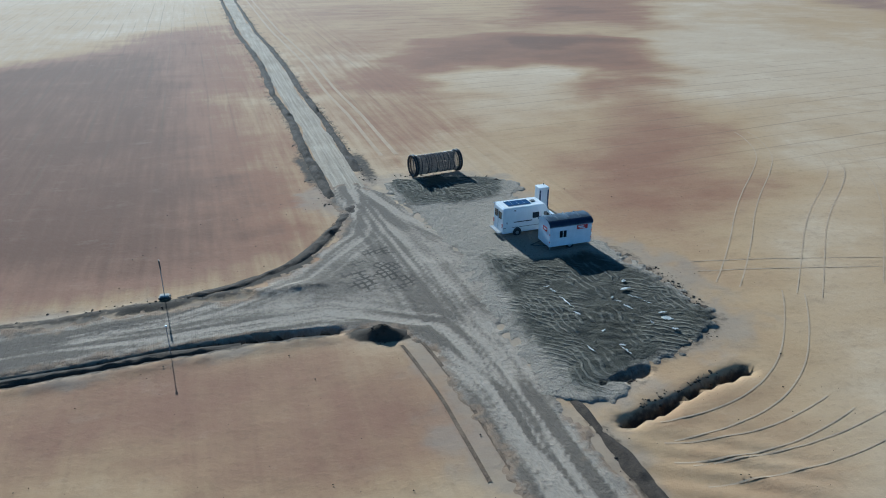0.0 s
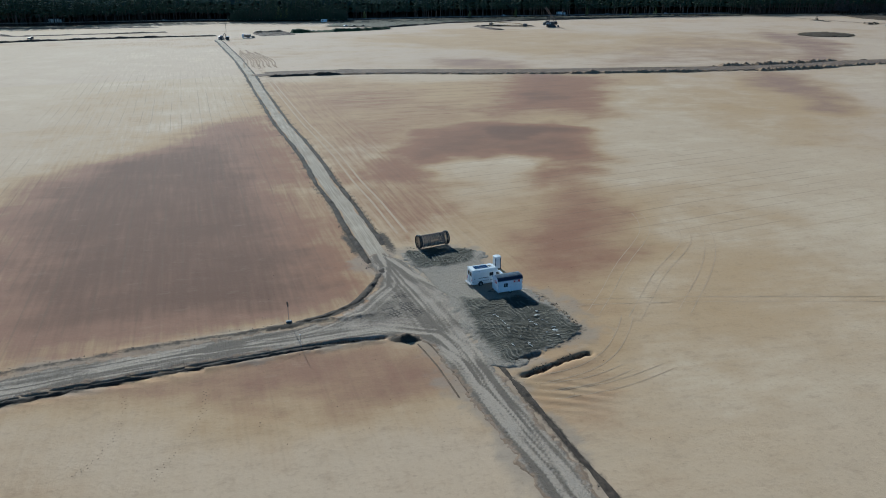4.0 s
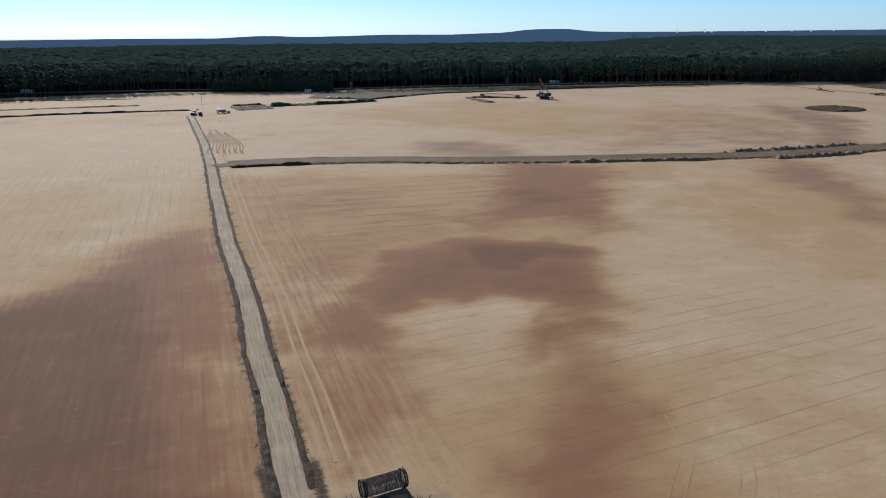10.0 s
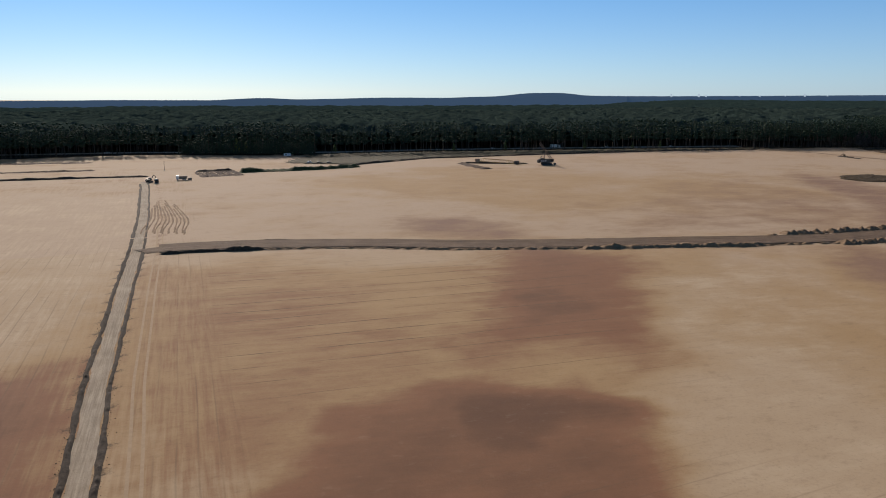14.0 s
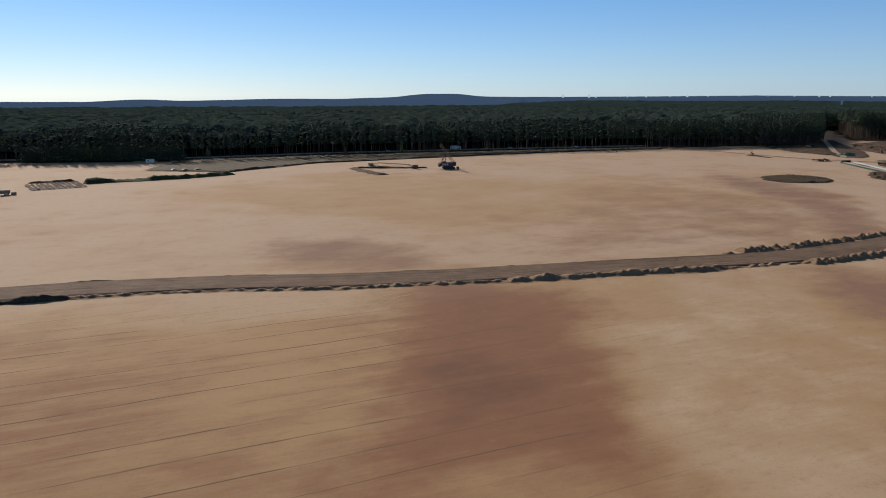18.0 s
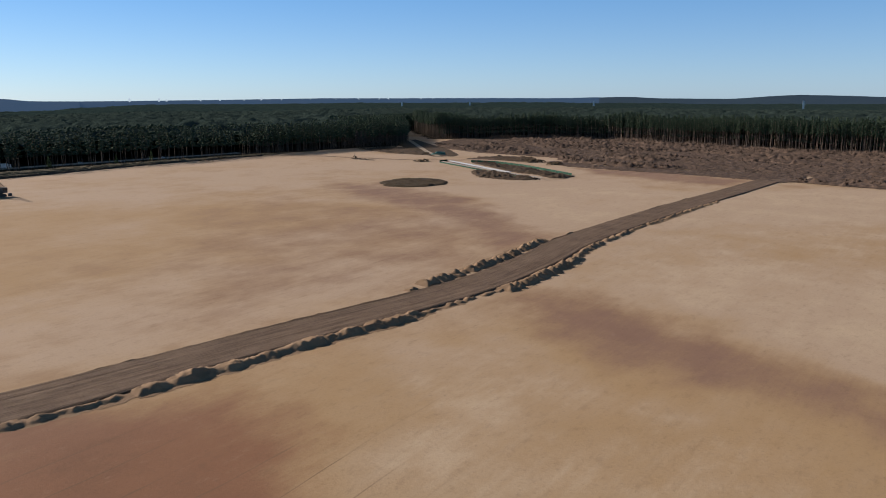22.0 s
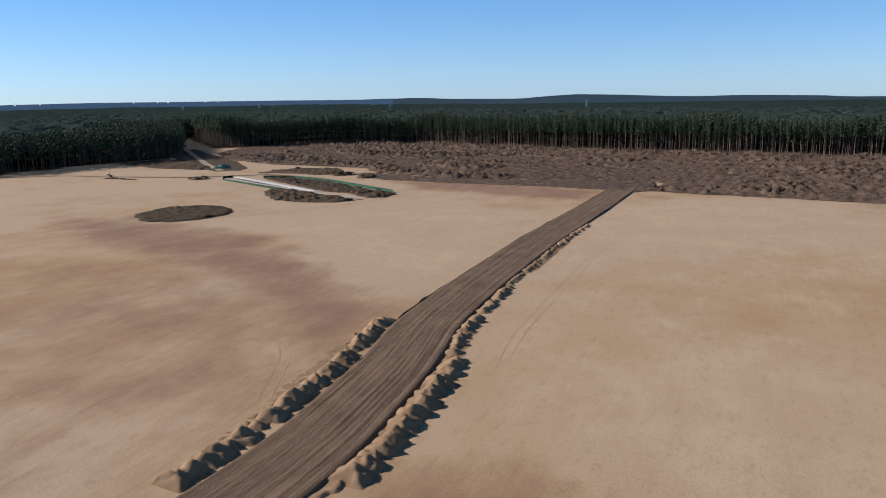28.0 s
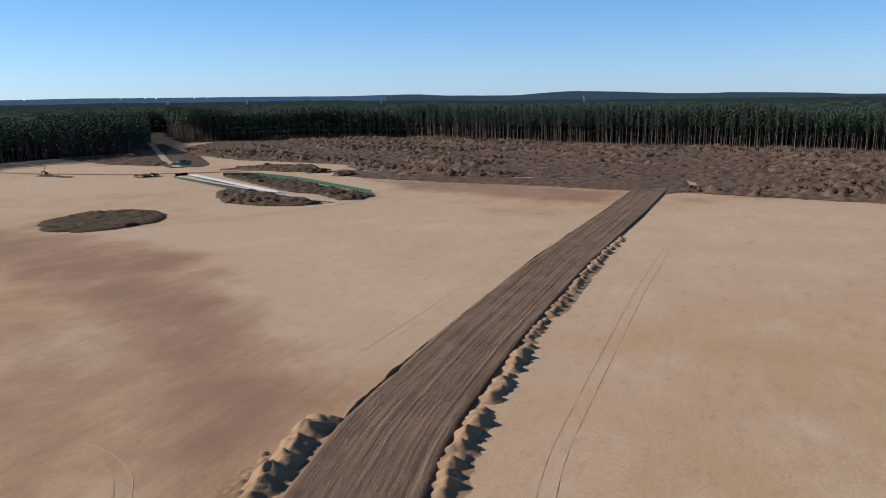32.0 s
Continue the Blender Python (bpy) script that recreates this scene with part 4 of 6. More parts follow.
wheel_tracks([(232, 425), (262, 431), (320, 443), (380, 456)], 2.0, "pair of wheel tracks beside the earth road", 0.09)
for u in (6.6, 8.6):
    strip("wheel_track", MAIN_ROAD, [u - 0.28, u, u + 0.28], 1.0, lambda a, s, x, y: relief(x, y) + 0.05, TRACK_SAND, "dark wheel track beside the gravel track", "wheel track", lo=18, hi=330)


# ---- tools for things ----
def part(name, bm, material, parent=None, label="", smooth_it=False):
    me = bpy.data.meshes.new(name)
    bm.normal_update()
    bm.to_mesh(me)
    bm.free()
    if smooth_it:
        me.shade_smooth()
    me.materials.append(material)
    ob = new(name, me)
    if parent is not None:
        ob.parent = parent
    if label:
        ob["label"] = label
    return ob


def thing(name, m, label, category, group=""):
    ob = new(name)
    ob.empty_display_size = 0.3
    ob.matrix_world = m
    return tagged(ob, label, category, group)


def add_box(bm, x0, x1, y0, y1, z0, z1, bevel=0.0, m=None):
    t = Matrix.Translation(((x0 + x1) / 2, (y0 + y1) / 2, (z0 + z1) / 2)) @ Matrix.Diagonal((x1 - x0, y1 - y0, z1 - z0, 1))
    r = bmesh.ops.create_cube(bm, size=1, matrix=(m @ t) if m else t)
    if bevel:
        edges = list({e for v in r["verts"] for e in v.link_edges})
        bmesh.ops.bevel(bm, geom=edges, offset=bevel, segments=2, affect="EDGES", profile=0.6)
    return bm


def box(*a, **k):
    return add_box(bmesh.new(), *a, **k)


def add_rod(bm, a, b, r, r2=None, seg=8):
    a, b = Vector(a), Vector(b)
    d = b - a
    m = Matrix.Translation((a + b) / 2) @ d.to_track_quat("Z", "Y").to_matrix().to_4x4()
    bmesh.ops.create_cone(bm, cap_ends=True, segments=seg, radius1=r, radius2=r if r2 is None else r2, depth=d.length, matrix=m)
    return bm


def rod(*a, **k):
    return add_rod(bmesh.new(), *a, **k)


def add_ring(bm, centre, axis, radius, r, seg=28, sides=6, squash=1.0):
    """A torus round an axis."""
    m = Matrix.Translation(centre) @ Vector(axis).to_track_quat("Z", "Y").to_matrix().to_4x4()
    loops = []
    for i in range(seg):
        a = math.tau * i / seg
        loops.append([bm.verts.new(m @ Vector(((radius + r * math.cos(b)) * math.cos(a), (radius + r * math.cos(b)) * math.sin(a), r * squash * math.sin(b)))) for b in (math.tau * j / sides for j in range(sides))])
    for i in range(seg):
        for j in range(sides):
            bm.faces.new((loops[i][j], loops[(i + 1) % seg][j], loops[(i + 1) % seg][(j + 1) % sides], loops[i][(j + 1) % sides]))
    return bm


def add_prism(bm, outline, y0, y1):
    """An outline in x, z drawn out from y0 to y1."""
    a = [bm.verts.new((x, y0, z)) for x, z in outline]
    b = [bm.verts.new((x, y1, z)) for x, z in outline]
    n = len(outline)
    bm.faces.new(a)
    bm.faces.new(b[::-1])
    for i in range(n):
        bm.faces.new((a[i], b[i], b[(i + 1) % n], a[(i + 1) % n]))
    bmesh.ops.recalc_face_normals(bm, faces=bm.faces)
    return bm


def wheel(parent, x, y, r=0.34, w=0.22):
    bm = bmesh.new()
    add_ring(bm, (x, y, r), (0, 1, 0), r - 0.09, 0.1, 20, 8, 1.1)
    t = part("wheel", bm, BLACK, parent, "black rubber tyre", True)
    part("rim", rod((x, y - 0.07, r), (x, y + 0.07, r), r - 0.15, seg=14), STEEL, t, "grey steel rim")


def ground_z(x, y):
    return float(relief(np.array([float(x)]), np.array([float(y)]))[0]) + 0.08


# ---- cleared land with stumps and brash ----
def brash_rows(x, y):
    """How thick the brash lies: long uneven rows along the edge of the sand."""
    w = x + 26 * (fbm(x / 70, y / 70, 82) - 0.5)
    return smooth(0.46, 0.64, fbm(w / 11, y / 75, 86, 3)) * smooth(0.25, 0.5, fbm(x / 22, y / 30, 87))


def cleared_land():
    xs, ys = np.arange(455, 760, 1.1), np.arange(140, 930, 1.3)
    X, Y = np.meshgrid(xs, ys)
    d = poly_dist(X, Y, CLEARED) + (fbm(X / 6, Y / 6, 80) - 0.5) * 8
    lump = fbm(X / 2.6, Y / 2.3, 81, 3)
    rows = brash_rows(X, Y)
    Z = 0.05 + smooth(0, -5, d) * (0.35 + 3.8 * np.clip(lump - 0.40, 0, 1) * (0.5 + rows) + 1.1 * rows + 0.5 * vnoise(X / 1.6, Y / 1.6, 83))
    f = grid_faces(len(xs), len(ys))
    ok = (d.ravel()[f] < 0).all(1)
    co, f = pruned(np.stack([X, Y, Z], -1).reshape(-1, 3), f[ok])
    tagged(new("cleared_land", raw_mesh("cleared_land", co, f, STUMPS, smooth_it=False)), "brown cleared woodland with heaps of stumps and brash", "cleared land", kind="structure")


cleared_land()


def brash():
    """Stumps, roots and branch heaps strewn over the cleared land."""
    rs = np.random.RandomState(40)
    n = 46000
    x, y = rs.uniform(460, 740, n), rs.uniform(180, 900, n)
    rows = brash_rows(x, y)
    keep = (poly_dist(x, y, CLEARED) < -2) & (rs.rand(n) < 0.06 + 0.5 * rows)
    x, y, rows = x[keep], y[keep], rows[keep]
    s = 0.35 + 0.85 * rs.rand(len(x)) ** 2
    parts = []
    for k in range(4):
        c, q = blob(k + 20, 0.8)
        m = np.arange(len(x)) % 4 == k
        parts.append((*planted(c * np.array((1, 0.55, 1)), q, x[m], y[m], 0.8 + 1.6 * rows[m], s[m], rs.uniform(0, 6, m.sum())), 0))
    co, f, mi = joined(parts)
    tagged(new("brash", raw_mesh("brash", co, f, BRASH, smooth_it=False)), "heaps of uprooted stumps and branches", "brash", kind="stuff")


# ---- woods ----
def blob(seed, squash=0.7):
    bm = bmesh.new()
    bmesh.ops.create_icosphere(bm, subdivisions=1, radius=1)
    rnd = random.Random(seed)
    for v in bm.verts:
        v.co *= rnd.uniform(0.7, 1.3)
        v.co.z *= squash
    bm.verts.ensure_lookup_table()
    co = np.array([v.co[:] for v in bm.verts])
    f = np.array([[v.index for v in p.verts] for p in bm.faces])
    bm.free()
    return co, f


WOODS = FOREST_EDGE + [(9000, -900), (9000, 9000), (-9000, 9000), (-9000, 600)]
BLOBS = [blob(k) for k in range(6)]


def trunk_shape(height, r, seed):
    rnd = random.Random(seed)
    lean = (rnd.uniform(-0.3, 0.3), rnd.uniform(-0.3, 0.3))
    co, f = [], []
    levels = (0, 0.5, 1.0)
    for k, u in enumerate(levels):
        for j in range(4):
            a = math.tau * j / 4
            q = r * (1 - 0.75 * u)
            co.append((math.cos(a) * q + lean[0] * u * u * 2, math.sin(a) * q + lean[1] * u * u * 2, height * u))
    for k in range(2):
        for j in range(4):
            a, b = k * 4 + j, k * 4 + (j + 1) % 4
            f += [(a, b, b + 4), (a, b + 4, a + 4)]
    return np.array(co), np.array(f)


def crown_shape(height, seed, clumps, low=0.55, wide=2.4, size=1.0):
    """Clumps of needles round the upper stem, uneven and with gaps."""
    rnd = random.Random(seed)
    co, f, base = [], [], 0
    for k in range(clumps):
        u = (k + 0.5) / clumps
        r = wide * (1 - u) ** 0.6 * rnd.uniform(0.25, 0.75)
        a = k * 2.4 + rnd.uniform(-0.6, 0.6)
        c, q = BLOBS[rnd.randrange(6)]
        s = wide * size * rnd.uniform(0.36, 0.6) * (1.05 - 0.55 * u)
        co.append(c * s + np.array((math.cos(a) * r, math.sin(a) * r, height * (low + (1.0 - low) * u))))
        f.append(q + base)
        base += len(c)
    return np.concatenate(co), np.concatenate(f)


def scattered(spacing, lo, hi, seed, box=(-900, 4000, -100, 4500), where=None):
    """Places inside the woods, from lo to hi metres behind their edge."""
    rnd = np.random.RandomState(seed)
    xs, ys = np.arange(box[0], box[1], spacing), np.arange(box[2], box[3], spacing)
    X, Y = np.meshgrid(xs, ys)
    X, Y = X.ravel() + rnd.uniform(-0.45, 0.45, X.size) * spacing, Y.ravel() + rnd.uniform(-0.45, 0.45, X.size) * spacing
    d = -poly_dist(X, Y, WOODS)
    ok = (d >= lo) & (d < hi)
    if where is not None:
        ok &= where(X, Y)
    return X[ok], Y[ok], d[ok]


def planted(co, f, x, y, z, scale, turn):
    """Many copies of one shape as arrays."""
    c, s = np.cos(turn)[:, None], np.sin(turn)[:, None]
    X = (co[None, :, 0] * c - co[None, :, 1] * s) * scale[:, None] + x[:, None]
    Y = (co[None, :, 0] * s + co[None, :, 1] * c) * scale[:, None] + y[:, None]
    Z = co[None, :, 2] * scale[:, None] + z[:, None]
    out = np.stack([X, Y, Z], -1).reshape(-1, 3)
    faces = (f[None] + (np.arange(len(x)) * len(co))[:, None, None]).reshape(-1, 3)
    return out, faces


def joined(parts):
    co, f, m, base = [], [], [], 0
    for c, q, k in parts:
        co.append(c)
        f.append(q + base)
        m.append(np.full(len(q), k))
        base += len(c)
    return np.concatenate(co), np.concatenate(f), np.concatenate(m)


def wood(name, spacing, lo, hi, clumps, trunks, label, seed, low=0.55, wide=2.4, tall=(17, 22), box=(-900, 4000, -100, 4500), where=None):
    x, y, d = scattered(spacing, lo, hi, seed, box, where)
    rnd = np.random.RandomState(seed + 1)
    kind = rnd.randint(0, 5, len(x))
    parts = []
    for k in range(5):
        m = kind == k
        if not m.any():
            continue
        n = m.sum()
        scale, turn = rnd.uniform(tall[0], tall[1], n) / 20.0, rnd.uniform(0, math.tau, n)
        scale = scale * (0.85 + 0.3 * vnoise(x[m] / 60, y[m] / 60, seed))
        zero = np.zeros(n)
        c, q = crown_shape(20, seed * 10 + k, clumps, low, wide)
        parts.append((*planted(c, q, x[m], y[m], zero, scale, turn), 1))
        if trunks:
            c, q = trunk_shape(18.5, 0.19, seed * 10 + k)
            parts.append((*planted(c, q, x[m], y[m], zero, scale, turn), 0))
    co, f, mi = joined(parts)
    return tagged(new(name, raw_mesh(name, co, f, [SHADED_BARK, NEEDLES], mi, True)), label, "forest", kind="stuff")


brash()


def forest_floor():
    xs, ys = np.arange(-900, 1300, 9.0), np.arange(-100, 1500, 9.0)
    X, Y = np.meshgrid(xs, ys)
    d = poly_dist(X, Y, WOODS) + (fbm(X / 20, Y / 20, 88) - 0.5) * 6
    f = grid_faces(len(xs), len(ys))
    co, f = pruned(np.stack([X, Y, 0.12 + 0.3 * fbm(X / 20, Y / 20, 89)], -1).reshape(-1, 3), f[(d.ravel()[f] < 4).all(1)])
    tagged(new("forest_floor", raw_mesh("forest_floor", co, f, LITTER)), "dark needle litter under the pines", "forest floor", kind="structure")


forest_floor()


def east(x, y):
    return x > 575 + (y - 950) * 0.6


def north(x, y):
    return ~east(x, y)


FOREST_ROAD = [(-560, 742), (-420, 758), (-330, 784), (-270, 800), (-100, 806), (0, 842), (140, 870), (330, 900)]


def off_road(x, y):
    return line_dist(x, y, FOREST_ROAD)[0] > 12


def open_north(x, y):
    return north(x, y) & off_road(x, y)


wood("pine_forest", 3.9, 9, 28, 10, True, "front rows of tall pines with bare stems", 3, low=0.60, wide=2.2, tall=(25, 30), box=(560, 820, 60, 1260), where=east)
wood("pine_forest", 4.8, 2.5, 26, 9, True, "dark front rows of the northern pine forest", 6, low=0.42, wide=2.3, tall=(22, 28), box=(-620, 760, 560, 1260), where=open_north)
wood("pine_forest", 5.6, 20, 100, 4, False, "dense dark pine forest behind the edge", 4, low=0.2, wide=3.3, tall=(23, 28), box=(-800, 1000, -60, 1400), where=off_road)


def plantation():
    """A block of young pines in front of the old northern forest."""
    rnd = np.random.RandomState(55)
    X, Y = np.meshgrid(np.arange(-226, -108, 2.6), np.arange(771, 800, 2.6))
    x, y = X.ravel() + rnd.uniform(-0.9, 0.9, X.size), Y.ravel() + rnd.uniform(-0.9, 0.9, X.size)
    parts = []
    for k in range(4):
        m = np.arange(len(x)) % 4 == k
        c, q = crown_shape(20, 560 + k, 8, 0.12, 3.0)
        parts.append((*planted(c, q, x[m], y[m], np.zeros(m.sum()), rnd.uniform(0.5, 0.62, m.sum()), rnd.uniform(0, 6, m.sum())), 0))
    co, f, mi = joined(parts)
    tagged(new("young_pines", raw_mesh("young_pines", co, f, NEEDLES, smooth_it=True)), "dense block of young dark pines at the field edge", "forest", kind="stuff")


plantation()


def canopy_behind():
    """Closed tree tops between the detailed rows and the far canopy."""
    xs, ys = np.arange(-900, 1500, 4.4), np.arange(-100, 1700, 4.4)
    X, Y = np.meshgrid(xs, ys)
    rnd = np.random.RandomState(66)
    X, Y = X + rnd.uniform(-1.5, 1.5, X.shape), Y + rnd.uniform(-1.5, 1.5, X.shape)
    d = -poly_dist(X, Y, WOODS)
    Z = 12.5 + 7 * smooth(40, 95, d) + 7.5 * vnoise(X / 5.5, Y / 5.5, 93) + 5 * (fbm(X / 90, Y / 90, 94) - 0.5)
    f = grid_faces(len(xs), len(ys))
    ok = ((d.ravel()[f] > 40) & (d.ravel()[f] < 660)).all(1)
    co, f = pruned(np.stack([X, Y, Z], -1).reshape(-1, 3), f[ok])
    tagged(new("forest_canopy", raw_mesh("forest_canopy", co, f, HAZED_NEEDLES)), "closed canopy of the pine forest", "forest", kind="stuff")


canopy_behind()


def pine(x, y, seed, label):
    """A single pine of the forest edge."""
    rnd = random.Random(seed)
    h = rnd.uniform(25, 31)
    t = thing("pine_tree", pose(x, y, 0, 0, 0, seed * 47 % 360), label, "tree", "pines of the forest edge")
    c, q = TRUNKS[seed % 6]
    o = new("trunk", c)
    o.parent, o.scale = t, (1.1, 1.1, h / 30)
    o = new("crown", q)
    o.parent, o.scale = t, (1.1, 1.1, h / 30)


TRUNKS = [(raw_mesh("trunk", *trunk_shape(27.5, 0.17, 700 + k), SUNLIT_BARK, smooth_it=False), raw_mesh("crown", *crown_shape(30, 710 + k, 24, 0.56, 2.7, 0.62), NEEDLES, smooth_it=True)) for k in range(6)]
edge_rnd = random.Random(31)
for k in range(290):
    u = k / 289
    ey = 850 - u * 640
    ex = np.interp(ey, [100, 363, 473, 577, 696, 815, 880], [745, 728, 722, 722, 728, 748, 690]) + edge_rnd.uniform(0.5, 9)
    pine(ex, ey + edge_rnd.uniform(-1.5, 1.5), k, "tall pine with bare reddish stem in sunlit tone at the cleared forest edge")


def canopy():
    """The far tree tops as one rough sheet up to the horizon."""
    ang = np.radians(np.linspace(-30, 128, 460))
    rad = 1000 * 1.012 ** np.arange(0, 131)
    rad = rad[rad < 4700]
    A, Rr = np.meshgrid(ang, rad)
    X, Y = 60 + np.cos(A) * Rr, 330 + np.sin(A) * Rr
    Z = 19 + 9 * vnoise(X / 11, Y / 11, 90) + 7 * (fbm(X / 260, Y / 260, 91) - 0.5)
    Z = Z - 14 * smooth(1.1, 2.0, A) * smooth(1000, 3600, Rr)
    d = -poly_dist(X, Y, WOODS)
    Z = np.maximum(Z - 5 * smooth(650, 570, d) - (13 * smooth(0.80, 0.45, A) + 3) * smooth(1000, 2600, Rr), 7.0 + 3 * vnoise(X / 20, Y / 20, 97))
    f = grid_faces(len(ang), len(rad))
    ok = ((d.ravel()[f] > 560) & (Rr - 4700 + 2800 * smooth(1.18, 1.42, A) + 500 * (fbm(X / 200, Y / 200, 92) - 0.5) < 0).ravel()[f]).all(1)
    co, f = pruned(np.stack([X, Y, Z], -1).reshape(-1, 3), f[ok])
    tagged(new("forest_canopy", raw_mesh("forest_canopy", co, f, HAZED_CANOPY, smooth_it=False)), "endless canopy of pine forest up to the horizon", "forest", kind="stuff")


canopy()


# ---- far hills ----
def hills(name, heights, radius, label, material, foot=()):
    """heights: the bearing in degrees and the height of the ridge there."""
    az = np.array([p[0] for p in heights], float)
    n = 150
    deg = np.linspace(az[0], az[-1], n)
    h = np.interp(-deg, -az, [p[1] for p in heights])
    h = np.convolve(np.pad(h, 2, mode="edge"), np.ones(5) / 5, "valid") + 1.6 * (fbm(np.arange(n) / 2.0, np.zeros(n), 95) - 0.5)
    co = []
    for dr, k in foot or ((-350, 0.0), (-180, 0.62), (0, 1.0), (200, 0.0)):
        for a, v in zip(np.radians(deg), h):
            co.append((60 + math.cos(a) * (radius + dr), 330 + math.sin(a) * (radius + dr), v * k if dr > -800 else min(v * k, 15)))
    me = raw_mesh(name, co, grid_faces(n, 4), material)
    tagged(new(name, me), label, "hills", kind="structure")


# aerial haze is painted: a weak bluish glow added to far surfaces
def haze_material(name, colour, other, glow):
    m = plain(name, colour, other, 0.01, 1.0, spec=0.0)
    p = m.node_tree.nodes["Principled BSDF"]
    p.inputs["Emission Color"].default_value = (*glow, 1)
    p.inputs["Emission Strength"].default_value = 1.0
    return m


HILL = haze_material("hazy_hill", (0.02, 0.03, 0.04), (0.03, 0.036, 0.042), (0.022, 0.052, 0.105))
HAZY_RIDGE = haze_material("hazy_ridge", (0.012, 0.018, 0.02), (0.018, 0.024, 0.024), (0.020, 0.036, 0.058))
HAZE = haze_material("hazy_tower", (0.05, 0.06, 0.07), (0.06, 0.07, 0.08), (0.40, 0.52, 0.62))
hills("backdrop_1", [(132, 8), (122, 9), (115, 13), (108, 11), (104.5, 25), (101.5, 15), (95, 27), (90, 26), (85.5, 37), (84, 54), (81, 57), (79, 40), (76, 38)], 4300, "low wooded hills on the horizon, tinted blue as haze", HILL, ((-2500, 0.7), (-900, 0.85), (0, 1.0), (200, 0.0)))
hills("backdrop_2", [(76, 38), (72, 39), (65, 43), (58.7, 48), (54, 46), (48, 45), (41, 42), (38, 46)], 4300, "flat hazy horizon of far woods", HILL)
hills("backdrop_3", [(38, 44), (37, 47), (35.5, 47), (34, 39), (30, 35), (28.6, 34), (26.5, 46), (24.5, 54), (21, 47), (17.8, 36), (15.5, 33), (13.5, 37), (9, 31), (7.8, 29), (6.7, 22), (0, 18), (-10, 14)], 4300, "long wooded ridge on the horizon, tinted as haze", HAZY_RIDGE)


# ---- site caravan ----
def site_caravan():
    t = thing("site_caravan", pose(4.55, 88.25, ground_z(6.5, 90) - 0.02, 0, 0, 20), "white site caravan with dark blue barrel roof and red signs", "caravan")
    L, D = 4.3, 2.35
    part("body", box(0, L, 0, D, 0.42, 2.35, bevel=0.03), GREYWHITE, t)
    # barrel roof as an arched shell
    bm = bmesh.new()
    n = 14
    rows = []
    for k in range(n + 1):
        a = math.pi * k / n
        y, z = D / 2 - math.cos(a) * (D / 2 + 0.06), 2.33 + math.sin(a) ** 0.7 * 0.62
        rows.append([bm.verts.new((x, y, z)) for x in (-0.08, L + 0.08)])
    for p, q in zip(rows[:-1], rows[1:]):
        bm.faces.new((p[0], p[1], q[1], q[0]))
    bmesh.ops.solidify(bm, geom=bm.faces[:], thickness=-0.05)
    roof = part("roof", bm, STEEL_BLUE, t, "grey-blue sheet metal barrel roof")
    # dark blue band on the near curve of the roof
    bm = bmesh.new()
    rows = []
    for k in range(0, 6):
        a = math.pi * (0.02 + k * 0.052)
        y, z = D / 2 - math.cos(a) * (D / 2 + 0.075), 2.33 + math.sin(a) ** 0.7 * 0.62 + 0.012
        rows.append([bm.verts.new((x, y - 0.012, z)) for x in (-0.085, L + 0.085)])
    for p, q in zip(rows[:-1], rows[1:]):
        bm.faces.new((p[0], p[1], q[1], q[0]))
    bmesh.ops.solidify(bm, geom=bm.faces[:], thickness=-0.02)
    part("roof_band", bm, BLUE, roof, "dark blue roof edge")
    for x in (1.0, 2.15, 3.3):
        part("roof_seam", box(x - 0.02, x + 0.02, 0.45, D - 0.45, 2.86, 2.985), STEEL, roof)
    # gable arches
    for x0, x1 in ((0.0, 0.06), (L - 0.06, L)):
        arch = [(D / 2 - math.cos(math.pi * k / 12) * (D / 2), 2.33 + math.sin(math.pi * k / 12) ** 0.7 * 0.57) for k in range(13)]
        bm = bmesh.new()
        add_prism(bm, arch, 0, 1)
        for v in bm.verts:
            v.co = Vector((x0 + (x1 - x0) * v.co.y, v.co.x, v.co.z))
        bmesh.ops.recalc_face_normals(bm, faces=bm.faces)
        part("gable", bm, GREYWHITE, t)
    w = part("window", box(0.95, 1.75, -0.05, 0.03, 1.22, 2.0, bevel=0.015), GREYWHITE, t, "white framed window")
    for x in (1.0, 1.38):
        part("pane", box(x, x + 0.31, -0.062, -0.03, 1.28, 1.94), DARK_GLASS, w)
    s = part("sign", box(2.75, 3.85, -0.035, 0.0, 1.88, 2.28), RED, t, "red sign with pale lettering bars")
    part("sign_bar", box(2.85, 3.45, -0.042, -0.035, 2.08, 2.2), GREYWHITE, s)
    part("sign_bar", box(3.0, 3.6, -0.042, -0.035, 1.94, 2.02), GREYWHITE, s)
    s = part("sign", box(-0.035, 0.0, 0.55, 1.35, 1.75, 2.15), RED, t, "red sign with pale lettering bars")
    part("sign_bar", box(-0.042, -0.035, 0.65, 1.2, 1.9, 2.04), GREYWHITE, s)
    for x in (0.0, L):
        for k in range(5):
            part("edge_marker", box(x - 0.03, x + 0.03, -0.03, 0.03, 0.5 + k * 0.36, 0.64 + k * 0.36), RED if k % 2 else WHITE, t)
    part("chassis", box(0.1, L - 0.1, 0.25, D - 0.25, 0.3, 0.42), STEEL, t)
    wheel(t, L * 0.52, 0.18)
    wheel(t, L * 0.52, D - 0.18)
    bm = rod((0.1, 0.5, 0.36), (-1.3, D / 2, 0.38), 0.045)
    add_rod(bm, (0.1, D - 0.5, 0.36), (-1.3, D / 2, 0.38), 0.045)
    part("drawbar", bm, MACHINE, t, "dark steel drawbar")
